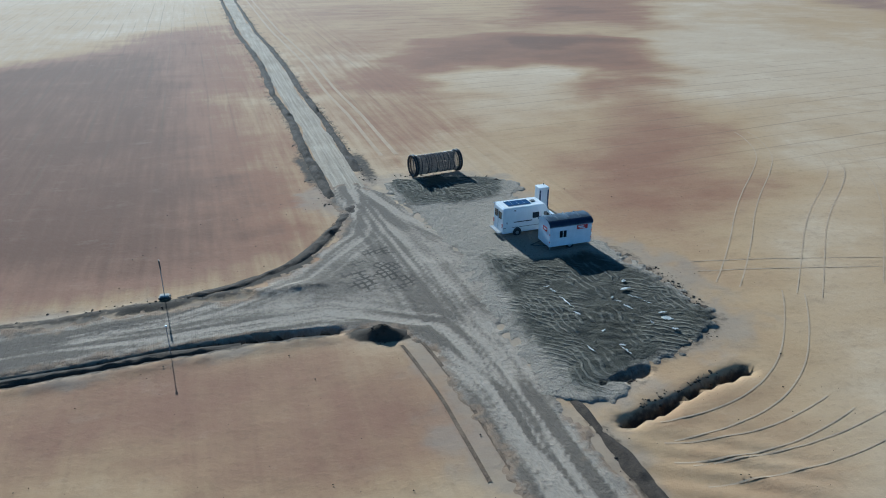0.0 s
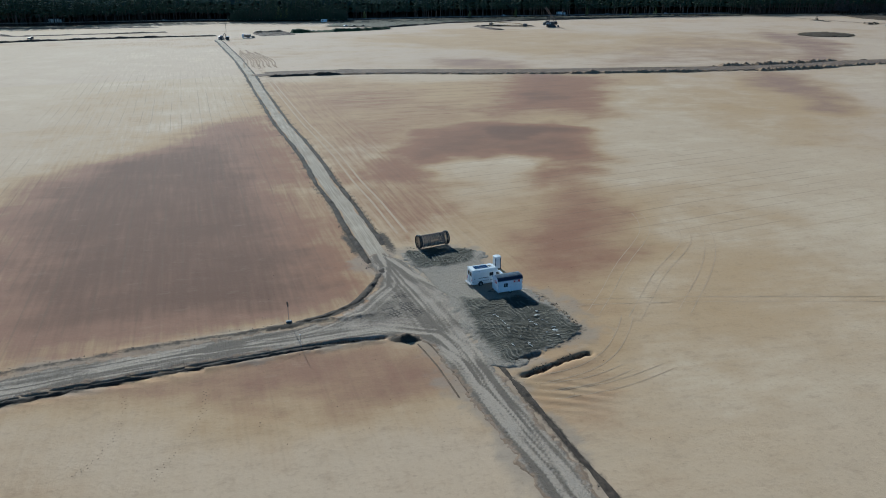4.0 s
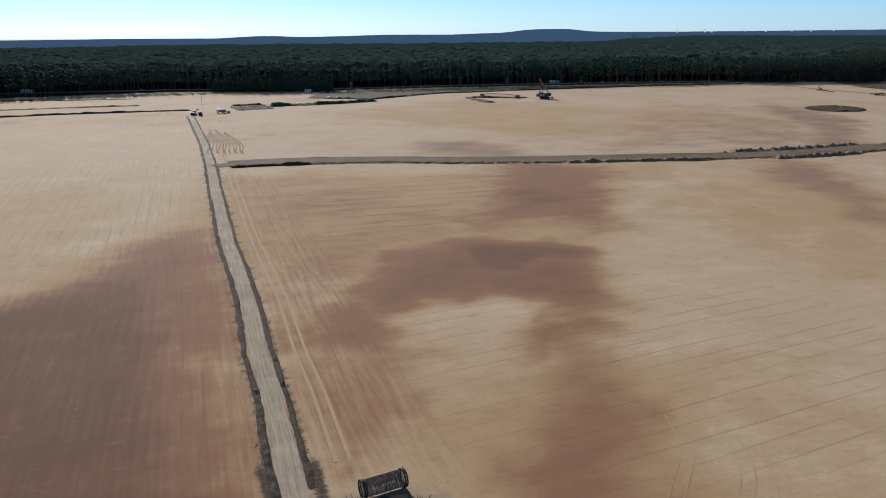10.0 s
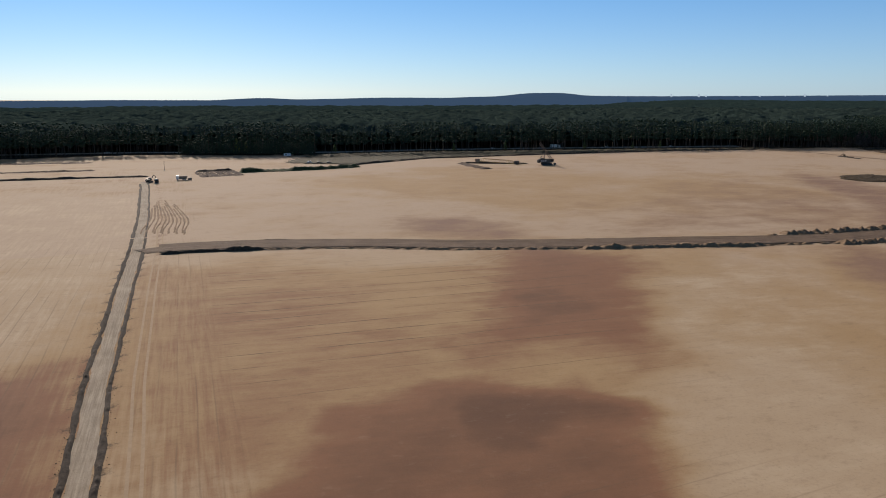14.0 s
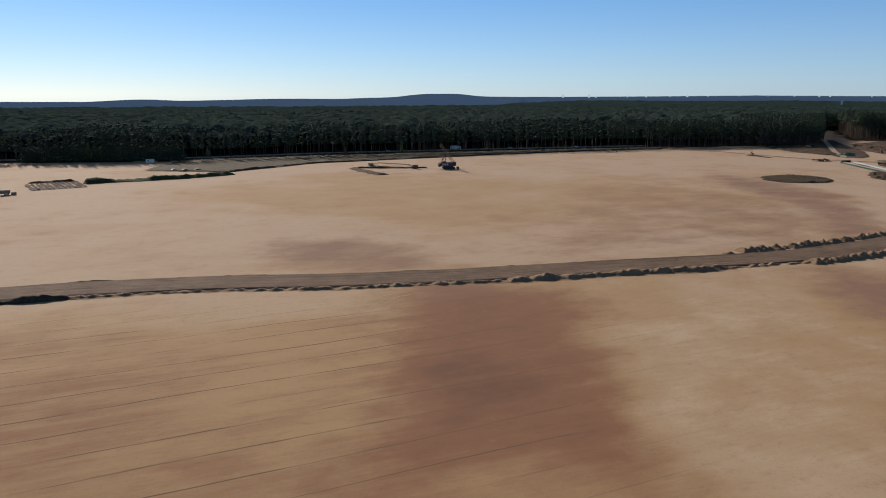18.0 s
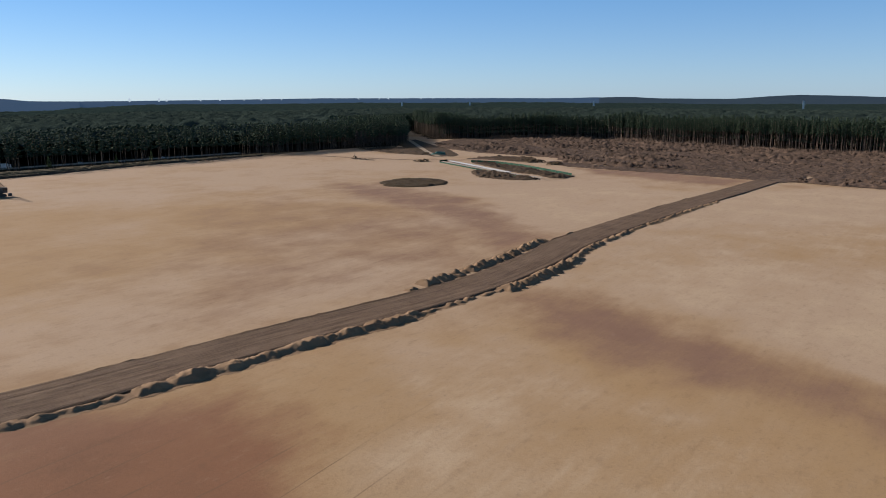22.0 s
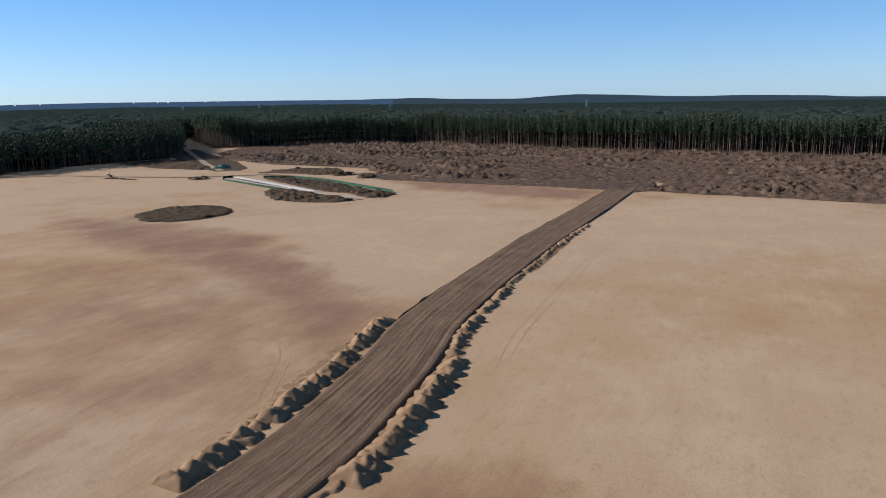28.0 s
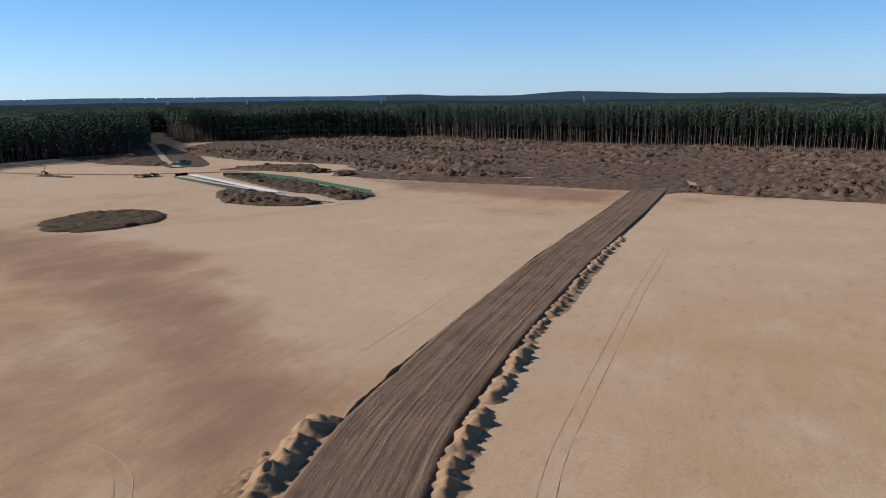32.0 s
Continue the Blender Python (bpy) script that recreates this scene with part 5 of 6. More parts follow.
    for x, y in ((0.2, 0.2), (L - 0.15, 0.15), (0.2, D - 0.2), (L - 0.15, D - 0.15)):
        part("jack_leg", rod((x, y, -0.02), (x, y, 0.4), 0.035), STEEL, t)
    part("lamp", rod((0.12, -0.06, 0.72), (0.12, 0.0, 0.72), 0.09, seg=12), WHITE, t, "white reflector lamp")


site_caravan()


# ---- camper van ----
def camper_van():
    t = thing("camper_van", pose(0.45, 91.6, ground_z(2.5, 92.5) - 0.02, 0, 0, 21), "white high-roof camper van with solar panels, parked on dark gravel", "van")
    W2 = 2.2
    side = [(0.0, 0.45), (0.02, 2.75), (0.16, 2.92), (4.3, 2.92), (4.55, 2.80), (4.75, 2.45), (5.25, 1.62), (6.0, 1.38), (6.12, 1.1), (6.12, 0.45)]
    bm = bmesh.new()
    add_prism(bm, side, 0, W2)
    bmesh.ops.bevel(bm, geom=[e for e in bm.edges if abs(e.verts[0].co.y - e.verts[1].co.y) < 0.01 and e.verts[0].co.z > 0.6], offset=0.09, segments=3, affect="EDGES")
    body = part("body", bm, WHITE, t)
    part("roof_rim", box(-0.06, 4.35, -0.04, 0.03, 2.82, 2.90, bevel=0.02), GREYWHITE, body)
    part("roof_rim", box(-0.06, 4.35, W2 - 0.03, W2 + 0.04, 2.82, 2.90, bevel=0.02), GREYWHITE, body)
    for k in range(4):
        x = 0.75 + k * 0.62
        s = part("solar_panel", box(x, x + 0.57, 0.55, 1.75, 2.945, 2.98), SOLAR, t, "dark blue solar panel")
        part("panel_frame", box(x - 0.015, x + 0.585, 0.535, 1.765, 2.93, 2.965), STEEL, s)
    part("roof_hatch", box(3.35, 3.85, 0.9, 1.4, 2.92, 3.0, bevel=0.03), MACHINE, t, "dark roof hatch")
    d = part("door", box(0.32, 0.95, -0.03, 0.02, 0.62, 2.45, bevel=0.02), WHITE, t, "white side door")
    part("handle", box(0.38, 0.46, -0.06, -0.03, 1.35, 1.5), MACHINE, d)
    part("awning_rail", box(1.15, 3.1, -0.07, 0.0, 1.40, 1.48, bevel=0.02), MACHINE, t, "dark side rail")
    part("vent", box(1.15, 1.35, -0.02, 0.01, 2.55, 2.65), MACHINE, t)
    part("window", box(3.15, 3.85, -0.02, 0.02, 1.62, 2.2, bevel=0.04), DARK_GLASS, t, "dark side window")
    bm = bmesh.new()
    add_prism(bm, [(4.35, 1.55), (4.35, 2.15), (4.68, 2.15), (5.1, 1.55)], -0.015, 0.02)
    part("cab_window", bm, DARK_GLASS, t, "dark cab window")
    bm = bmesh.new()
    add_prism(bm, [(4.35, 1.55), (4.35, 2.15), (4.68, 2.15), (5.1, 1.55)], W2 - 0.02, W2 + 0.015)
    part("cab_window", bm, DARK_GLASS, t, "dark cab window")
    bm = bmesh.new()
    a = [bm.verts.new(p) for p in ((4.80, 0.2, 2.40), (4.80, W2 - 0.2, 2.40), (5.25, W2 - 0.12, 1.66), (5.25, 0.12, 1.66))]
    bm.faces.new(a)
    bmesh.ops.solidify(bm, geom=bm.faces[:], thickness=0.03)
    part("windscreen", bm, DARK_GLASS, t, "dark sloping windscreen")
    for y in (0.35, 1.25):
        w = part("rear_window", box(-0.03, 0.03, y, y + 0.6, 1.75, 2.45, bevel=0.02), DARK_GLASS, t, "dark rear window")
    part("rear_seam", box(-0.02, 0.01, W2 / 2 - 0.02, W2 / 2 + 0.02, 0.6, 2.6), STEEL, body)
    for y in (0.12, W2 - 0.12):
        part("tail_lamp", box(-0.03, 0.02, y - 0.07, y + 0.07, 0.95, 1.35), RED, t, "red tail lamp")
    b = part("rear_step", box(-0.45, -0.05, 0.1, W2 - 0.1, 0.42, 0.50), STEEL, t, "steel rear step and carrier")
    for y in (0.2, W2 / 2, W2 - 0.2):
        part("bracket", rod((-0.42, y, 0.46), (0.1, y, 0.5), 0.025), STEEL, b)
    part("skirt", box(0.05, 6.0, 0.02, W2 - 0.02, 0.34, 0.48), GREYWHITE, body)
    part("trim_line", box(0.05, 4.3, -0.012, 0.0, 0.88, 0.92), MACHINE, body)
    for x in (1.55, 5.2):
        part("wheel_arch", rod((x, -0.015, 0.42), (x, 0.05, 0.42), 0.45, seg=18), MACHINE, body)
        wheel(t, x, 0.0)
        wheel(t, x, W2)
    for y in (-0.22, W2 + 0.22):
        part("mirror", box(4.85, 4.95, y - 0.1, y + 0.1, 1.55, 1.85, bevel=0.02), MACHINE, t)
    part("bumper", box(6.02, 6.2, 0.08, W2 - 0.08, 0.42, 0.75, bevel=0.04), MACHINE, t)


camper_van()


def portable_toilet():
    t = thing("portable_toilet", pose(4.75, 99.55, ground_z(5.2, 100.2) - 0.02, 0, 0, 20), "white portable toilet cabin with dark blue door edges", "toilet")
    part("body", box(0, 1.12, 0, 1.12, 0.1, 2.1, bevel=0.05), WHITE, t)
    bm = box(-0.03, 1.15, -0.03, 1.15, 2.1, 2.32, bevel=0.09)
    part("roof", bm, WHITE, t, "white domed roof")
    part("base", box(-0.04, 1.16, -0.04, 1.16, 0, 0.12), MACHINE, t)
    part("door", box(0.2, 0.92, -0.03, 0.01, 0.2, 2.0), GREYWHITE, t, "pale door")
    for x in (0.02, 0.94):
        part("post", box(x, x + 0.16, -0.025, 0.02, 0.15, 2.05), BLUE, t, "dark blue corner strip")
    part("side_panel", box(1.10, 1.14, 0.15, 0.9, 0.2, 1.95), BLUE, t, "dark blue side panel")
    part("vent_pipe", rod((0.9, 0.9, 2.2), (0.9, 0.9, 2.5), 0.05), MACHINE, t)


portable_toilet()


# ---- rolled mesh drum ----
def mesh_drum():
    L, r = 6.0, 1.22
    t = thing("mesh_drum", pose(-9.2, 109.9, ground_z(-6.6, 111.3), 0, 0, 27), "long drum of rusty wire mesh with black end rings", "mesh drum")
    for x in (0.0, 0.28, L - 0.28, L):
        part("end_ring", add_ring(bmesh.new(), (x, 0, r + 0.1), (1, 0, 0), r, 0.12, 36, 8), BLACK, t, "thick black end ring", True)
    rnd = random.Random(4)
    for k in range(13):
        x = 0.6 + k * (L - 1.2) / 12 + rnd.uniform(-0.1, 0.1)
        axis = (1, rnd.uniform(-0.12, 0.12), rnd.uniform(-0.14, 0.14))
        part("hoop", add_ring(bmesh.new(), (x, 0, r + 0.1), axis, r - 0.06, 0.035, 28, 5), MACHINE, t, "dark wire hoop")
    bm = bmesh.new()
    for k in range(100):
        a = math.tau * k / 100
        y, z = math.cos(a) * (r - 0.1), r + 0.1 + math.sin(a) * (r - 0.1)
        add_rod(bm, (0.1, y, z), (L - 0.1, y + rnd.uniform(-0.05, 0.05), z), 0.021, seg=3)
    for k in range(60):
        add_ring(bm, (0.3 + k * (L - 0.6) / 59, 0, r + 0.1), (1, 0, 0), r - 0.12, 0.012, 24, 3)
    part("wire_mesh", bm, MESH, t, "rust-brown wire mesh")


mesh_drum()


# ---- posts beside the side track ----
def sign_post(x, y):
    t = thing("sign_post", pose(x, y, ground_z(x, y), 0, 0, 10), "steel post with a dark sign seen edge-on, in a portable foot", "sign post")
    part("pole", rod((0, 0, 0.1), (0, 0, 2.9), 0.035), STEEL, t)
    s = part("sign_plate", rod((-0.02, 0, 2.95), (0.02, 0, 2.95), 0.42, seg=24), MACHINE, t, "dark round sign plate")
    s.matrix_local = pose(0, 0, 0, 0, 0, 20)
    f = part("foot", box(-0.45, 0.45, -0.3, 0.3, 0, 0.16, bevel=0.04), BLACK, t, "black rubber foot")
    part("ballast", box(-0.35, 0.35, -0.22, 0.22, 0.16, 0.3, bevel=0.05), CONCRETE, t, "pale ballast block on the foot")


def lamp_post(x, y):
    t = thing("marker_pole", pose(x, y, ground_z(x, y), 0, 0, 0), "thin pale marker pole on a stone-weighted foot", "pole")
    part("pole", rod((0, 0, 0.05), (-0.05, 0, 3.1), 0.032), STEEL, t)
    part("cap", box(-0.12, 0.02, -0.06, 0.06, 3.08, 3.2, bevel=0.02), GREYWHITE, t)
    for k, (a, b) in enumerate(((-0.4, 0.1), (0.35, -0.1), (0.05, 0.3), (-0.1, -0.3), (0.7, 0.15))):
        c, q = BLOBS[k]
        me = raw_mesh("foot_stone", c * np.array((0.28, 0.22, 0.18)) + np.array((a, b, 0.1)), q, CONCRETE, smooth_it=False)
        o = new("foot_stone", me)
        o.parent = t


sign_post(-27.5, 78.2)
lamp_post(-24.1, 69.9)


# ---- torn plastic and stones on the parking place ----
def scrap(x, y, length, width, turn, seed):
    rnd = random.Random(seed)
    n = 9
    bm = bmesh.new()
    rows = []
    for k in range(n):
        u = k / (n - 1)
        w = 1.25 * width * (0.35 + 0.65 * math.sin(math.pi * min(max(u, 0.06), 0.94))) * rnd.uniform(0.6, 1.2)
        cx, cy, z = (u - 0.5) * length, rnd.uniform(-0.12, 0.12) * length * 0.5, 0.12 + rnd.uniform(0, 0.05)
        rows.append([bm.verts.new((cx, cy - w / 2, z)), bm.verts.new((cx, cy, z + 0.015)), bm.verts.new((cx, cy + w / 2, z - 0.02))])
    for p, q in zip(rows[:-1], rows[1:]):
        for j in (0, 1):
            bm.faces.new((p[j], q[j], q[j + 1], p[j + 1]))
    bmesh.ops.solidify(bm, geom=bm.faces[:], thickness=0.012)
    o = part("plastic_scrap", bm, SHEET)
    o.matrix_world = pose(x, y, ground_z(x, y), 0, 0, turn)
    tagged(o, "crumpled strip of torn white plastic on dark gravel", "plastic scrap", "scraps on the parking place")


for k, (x, y, ln, w, a) in enumerate(((4.0, 80.2, 0.9, 0.25, -60), (4.8, 77.9, 2.2, 0.14, -65), (5.4, 76.1, 0.8, 0.25, -50), (5.6, 70.9, 0.9, 0.12, -55), (8.0, 70.6, 1.2, 0.16, -60), (9.9, 80.2, 1.0, 0.3, 30), (9.5, 77.3, 1.0, 0.22, -50), (11.3, 78.1, 0.7, 0.15, -40), (12.2, 75.6, 0.9, 0.5, -20), (12.3, 73.8, 0.5, 0.25, 0), (8.6, 78.9, 0.4, 0.2, 60), (10.4, 78.9, 1.2, 0.1, -35), (3.5, 80.9, 0.5, 0.2, 20), (10.1, 81.9, 0.5, 0.3, 70), (8.9, 78.2, 0.6, 0.16, -20), (12.0, 76.4, 0.7, 0.2, 15), (7.9, 71.4, 0.5, 0.2, -10), (6.9, 73.4, 0.35, 0.2, 40), (10.8, 74.6, 0.4, 0.18, -70))):
    scrap(x, y, ln, w, a, 200 + k)


def stones():
    """Clods and stones strewn about the junction."""
    rnd = np.random.RandomState(9)
    n = 500
    x, y = rnd.uniform(-34, 22, n), rnd.uniform(46, 116, n)
    s = 0.02 + 0.05 * rnd.rand(n) ** 4
    z = relief(x, y) + 0.06
    parts = []
    for k in range(3):
        c, q = BLOBS[k]
        m = np.arange(n) % 3 == k
        parts.append((*planted(c, q, x[m], y[m], z[m], s[m], rnd.uniform(0, 6, m.sum())), 0))
    co, f, mi = joined(parts)
    tagged(new("clods", raw_mesh("clods", co, f, DARK_SOIL, smooth_it=False)), "scattered dark clods and stones on the sand", "stones", kind="stuff")


stones()


def bank_clods():
    """Lumps of dug soil along the banks, the trench and the edge of the parking place."""
    rnd = np.random.RandomState(19)
    rows = ((MAIN_ROAD, -2.8, 0.9, 0, 190, 12), (MAIN_ROAD, 2.7, 0.8, 8, 190, 10), (WEST_ROAD, 4.9, 0.6, 6, 110, 6), (WEST_ROAD, -4.1, 0.6, 26, 90, 2),
            ([(-15.0, 103), (-15.8, 94), (-17.8, 85), (-23, 79), (-30, 76)], 0, 0.6, 0, 40, 4), (SOUTH_ROAD, -3.7, 0.5, 32, 80, 6),
            (TRENCH, -0.8, 0.4, 0, 12, 10), (GASH, 0.5, 0.3, 0, 5, 16),
            ([(12.4, 87), (16.9, 76), (13, 71)], 0, 0.7, 0, 20, 14), ([(-13.3, 109.5), (-4.8, 112), (1.5, 109.5)], 0, 0.6, 0, 16, 10), ([(-12, 72.6), (-10.2, 73.6), (-7.5, 72.6)], 0, 0.8, 0, 5, 14))
    xs, ys = [], []
    for pts, off, wide, lo, hi, many in rows:
        q, n, t = resampled(pts, 0.2)
        keep = (t >= lo) & (t <= hi)
        q, n = q[keep], n[keep]
        k = rnd.randint(0, len(q), int(len(q) * 0.10 * many))
        u = off + rnd.normal(0, wide * 0.6, len(k))
        xs.append(q[k, 0] + n[k, 0] * u)
        ys.append(q[k, 1] + n[k, 1] * u)
    x, y = np.concatenate(xs), np.concatenate(ys)
    s = 0.03 + 0.10 * rnd.rand(len(x)) ** 2.5
    z = relief(x, y) + 0.02
    parts = []
    for k in range(6):
        c, q = BLOBS[k]
        m = np.arange(len(x)) % 6 == k
        parts.append((*planted(c, q, x[m], y[m], z[m], s[m], rnd.uniform(0, 6, m.sum())), 0))
    co, f, mi = joined(parts)
    tagged(new("soil_clods", raw_mesh("soil_clods", co, f, DARK_SOIL, smooth_it=False)), "lumps of dark dug soil along the tracks and the trench", "soil clods", kind="stuff")


bank_clods()


def footprints():
    """Lines of scuffed steps across the sand south and north of the side track."""
    rnd = np.random.RandomState(23)
    ways = [[(-44.3, 59.2), (-42.6, 53.0), (-40.2, 46.7), (-42.0, 41.6), (-44.5, 40.4)], [(-35.3, 61.2), (-32.0, 53.6), (-34.0, 44.9), (-34.2, 42.0), (-34.6, 38.8)], [(-73.4, 103.6), (-85.1, 146.1), (-86.8, 179.3)]]
    xs, ys = [], []
    for way in ways:
        q, n, t = resampled(way, 0.62)
        u = 0.16 * (-1.0) ** np.arange(len(q)) + rnd.normal(0, 0.10, len(q))
        xs.append(q[:, 0] + n[:, 0] * u)
        ys.append(q[:, 1] + n[:, 1] * u)
    x, y = np.concatenate(xs), np.concatenate(ys)
    c, q = BLOBS[2]
    s = rnd.uniform(0.05, 0.085, len(x))
    co, f, mi = joined([(*planted(c * np.array((1.3, 0.8, 0.4)), q, x, y, relief(x, y) + 0.015, s, rnd.uniform(0, 6, len(x))), 0)])
    tagged(new("footprints", raw_mesh("footprints", co, f, DUG, smooth_it=False)), "lines of scuffed footprints across the damp sand", "footprints", kind="stuff")


footprints()


def tyre_marks():
    """Churned, dug-over soil rows in front of the drum and in the fork."""
    rnd = random.Random(12)
    rows = [(-6.5, 106.2, 5.0, 12), (-5.0, 104.6, 4.0, 8), (-7.2, 103.4, 4.5, 15), (-4.2, 103.0, 5.5, 5), (-3.4, 101.6, 4.5, 10), (-1.5, 106.8, 3.0, -30), (0.8, 109.2, 4.5, -20), (2.4, 107.2, 3.0, -40), (11.5, 87.5, 3.5, -55), (12.9, 84.8, 3.0, -45), (14.6, 80.2, 3.5, -50), (15.5, 77.4, 2.6, -60)]
    for k, (x, y, ln, a) in enumerate(rows):
        c, s = math.cos(radians(a)) * ln / 2, math.sin(radians(a)) * ln / 2
        windrow("soil_ridge", [(x - c, y - s), (x, y + rnd.uniform(-0.3, 0.3)), (x + c, y + s)], 0, 0.5, 0.5, 0, 30, DARK_SOIL, "short ridge of churned dark soil", 300 + k * 5, step=0.3, lumps=1.3, base=ground_z(x, y) - 0.06)


tyre_marks()
for k in range(9):
    x, y = -10.4 - 0.25 * k + 0.5 * (k % 2), 81.0 + 0.95 * k
    windrow("soil_ridge", [(x - 1.7 + 0.15 * k, y - 0.5), (x, y), (x + 1.5 - 0.13 * k, y + 0.5)], 0, 0.3, 0.3, 0, 9, DARK_SOIL, "short ridge of churned soil in the fork", 360 + k * 5, step=0.25, lumps=0.9, base=ground_z(x, y) - 0.03, rough=0.6)


# ---- machines at the far end of the gravel track ----
def tracked_machine(name, m, label, category, colour, cab_side=1, arm=True, scale=1.0):
    t = thing(name, m, label, category)
    for y in (-1.15, 1.15):
        bm = bmesh.new()
        add_prism(bm, [(-1.9, 0.3), (-1.6, 0.0), (1.6, 0.0), (1.9, 0.3), (1.9, 0.55), (1.6, 0.85), (-1.6, 0.85), (-1.9, 0.55)], y - 0.28, y + 0.28)
        part("track", bm, BLACK, t, "black crawler track")
    part("turntable", rod((0, 0, 0.6), (0, 0, 1.05), 0.8, seg=16), MACHINE, t)
    part("house", box(-2.0, 1.2, -1.2, 1.2, 1.05, 2.2, bevel=0.08), colour, t)
    c = part("cab", box(0.2, 1.6, 0.15, 1.2, 1.1, 2.9, bevel=0.1), colour, t)
    part("cab_glass", box(0.35, 1.64, 0.1, 1.23, 1.9, 2.7), DARK_GLASS, c)
    part("counterweight", box(-2.5, -1.9, -1.15, 1.15, 1.0, 1.9, bevel=0.12), MACHINE, t)
    if arm:
        b = bmesh.new()
        add_rod(b, (1.0, -0.3, 1.6), (3.4, -0.3, 4.2), 0.28, 0.22, 6)
        add_rod(b, (3.3, -0.3, 4.2), (5.0, -0.3, 3.3), 0.22, 0.2, 6)
        part("boom", b, colour, t)
        part("stick", rod((5.0, -0.3, 3.4), (4.6, -0.3, 1.0), 0.2, 0.14, 6), colour, t)
        bm = bmesh.new()
        add_prism(bm, [(4.2, 1.1), (4.9, 1.1), (5.1, 0.5), (4.5, 0.1), (4.0, 0.5)], -0.8, 0.2)
        part("bucket", bm, MACHINE, t)
    return t


def tipper(m):
    t = thing("dump_truck", m, "white dump truck with brown skip standing on the sand", "truck")
    part("chassis", box(-3.2, 3.2, -0.9, 0.9, 0.7, 1.0), MACHINE, t)
    c = part("cab", box(1.7, 3.3, -1.2, 1.2, 0.8, 3.0, bevel=0.12), WHITE, t)
    part("windscreen", box(3.2, 3.34, -1.05, 1.05, 1.8, 2.7), DARK_GLASS, c)
    part("side_window", box(2.1, 2.9, -1.23, -1.15, 1.85, 2.65), DARK_GLASS, c)
    bm = bmesh.new()
    add_prism(bm, [(-3.4, 1.1), (-3.6, 2.6), (1.5, 2.6), (1.4, 1.1)], -1.25, 1.25)
    part("skip", bm, MESH, t, "rust-brown skip")
    for x in (-2.2, -0.9, 2.5):
        wheel(t, x, -1.1, 0.52)
        wheel(t, x, 1.1, 0.52)


tracked_machine("excavator", pose(-176.5, 567.5, 0, 0, 0, 65), "dark excavator with raised boom at the end of the track", "excavator", MACHINE)
tipper(pose(-160.5, 580, 0.05, 0, 0, 200))


def water_tank(x, y):
    t = thing("water_tank", pose(x, y, 0.05, 0, 0, 15), "black tank with a white lid on the sand", "tank")
    part("tank", rod((0, 0, 0), (0, 0, 2.3), 1.25, seg=20), BLACK, t, smooth_it=False)
    part("lid", rod((0, 0, 2.3), (0, 0, 2.75), 1.27, 0.7, seg=20), WHITE, t, "white lid")


water_tank(-170.5, 563.5)
tracked_machine("bulldozer", pose(-319, 561, 0, 0, 0, 10), "dark bulldozer on the far side of the field", "bulldozer", MACHINE, arm=False)


def flag_pole(x, y, h, label):
    t = thing("pole", pose(x, y, 0, 0, 0, 0), label, "pole")
    part("shaft", rod((0, 0, 0), (0, 0, h), 0.12), MACHINE, t)
    part("foot", box(-0.4, 0.4, -0.4, 0.4, 0, 0.25, bevel=0.05), CONCRETE, t)


flag_pole(-193, 640, 7.0, "tall dark pole standing in the sand")
part("skip_container", box(-1.2, 1.2, -0.9, 0.9, 0, 1.4, bevel=0.05), MESH).matrix_world = pose(-155.5, 581, 0.05, 0, 0, 20)
tagged(bpy.data.objects["skip_container"], "rust-brown skip beside the truck", "skip")

# rows of tipped soil beside the machines
for k in range(11):
    x, y = -150 + k * 2.3, 594 + k * 1.3
    windrow("soil_row", [(x - 17, y + 34), (x - 9, y + 18), (x, y)], 0, 1.2, 0.8, 0, 60, STUMPS, "row of tipped dark soil", 400 + k * 4, step=0.8, lumps=3)
windrow("soil_bank", [(-170, 632), (-158, 636), (-142, 644)], 0, 3.0, 1.5, 0, 60, DARK_SOIL, "dark soil bank behind the tipped rows", 478, step=0.8, lumps=5)
# wheel-worn ridges beside the track
for k in range(11):
    dx, low = 1.75 * k, (k * 7) % 5
    windrow("wheel_ridge", [(-113 + dx, 389 + low), (-117.5 + dx, 402 + low), (-119.5 + dx, 414), (-124 + dx * 0.95, 430), (-137 + dx * 0.7, 466), (-149 + dx * 0.4, 500)], 0, 0.4, 0.4, 0, 75 + 9 * (k % 4), HEAP_SAND, "curved ridge of brown sand thrown up by wheels", 440 + 4 * k, step=0.8, lumps=4)

# ---- far side of the field ----
windrow("soil_bank", [(-520, 470), (-343, 540), (-283, 570), (-235, 586), (-186, 600)], 0, 2.0, 1.2, 0, 500, DARK_SOIL, "long low bank of dark soil across the field", 480, step=1.5, lumps=9)
windrow("soil_bank", [(-412, 640), (-353, 598), (-289, 623), (-240, 640)], 0, 3.0, 0.9, 0, 300, STUMPS, "low brown bank on the far sand", 484, step=1.5, lumps=9)
windrow("soil_bank", [(-420, 690), (-330, 686), (-270, 700)], 0, 3.5, 0.8, 0, 300, STUMPS, "low brown bank on the far sand", 488, step=1.5, lumps=9)
windrow("grassy_bank", [(-138, 628), (-106, 640), (-75, 656), (-53, 672)], 0, 5.0, 2.4, 0, 200, GREEN_BANK, "grassy green bank along the edge of the sand", 492, step=1.0, lumps=12)
windrow("soil_bank", [(-62, 684), (-5, 745), (125, 797), (250, 842), (330, 856)], 0, 2.2, 1.3, 0, 500, DARK_SOIL, "dark soil bank in front of the forest", 496, step=1.2, lumps=8)


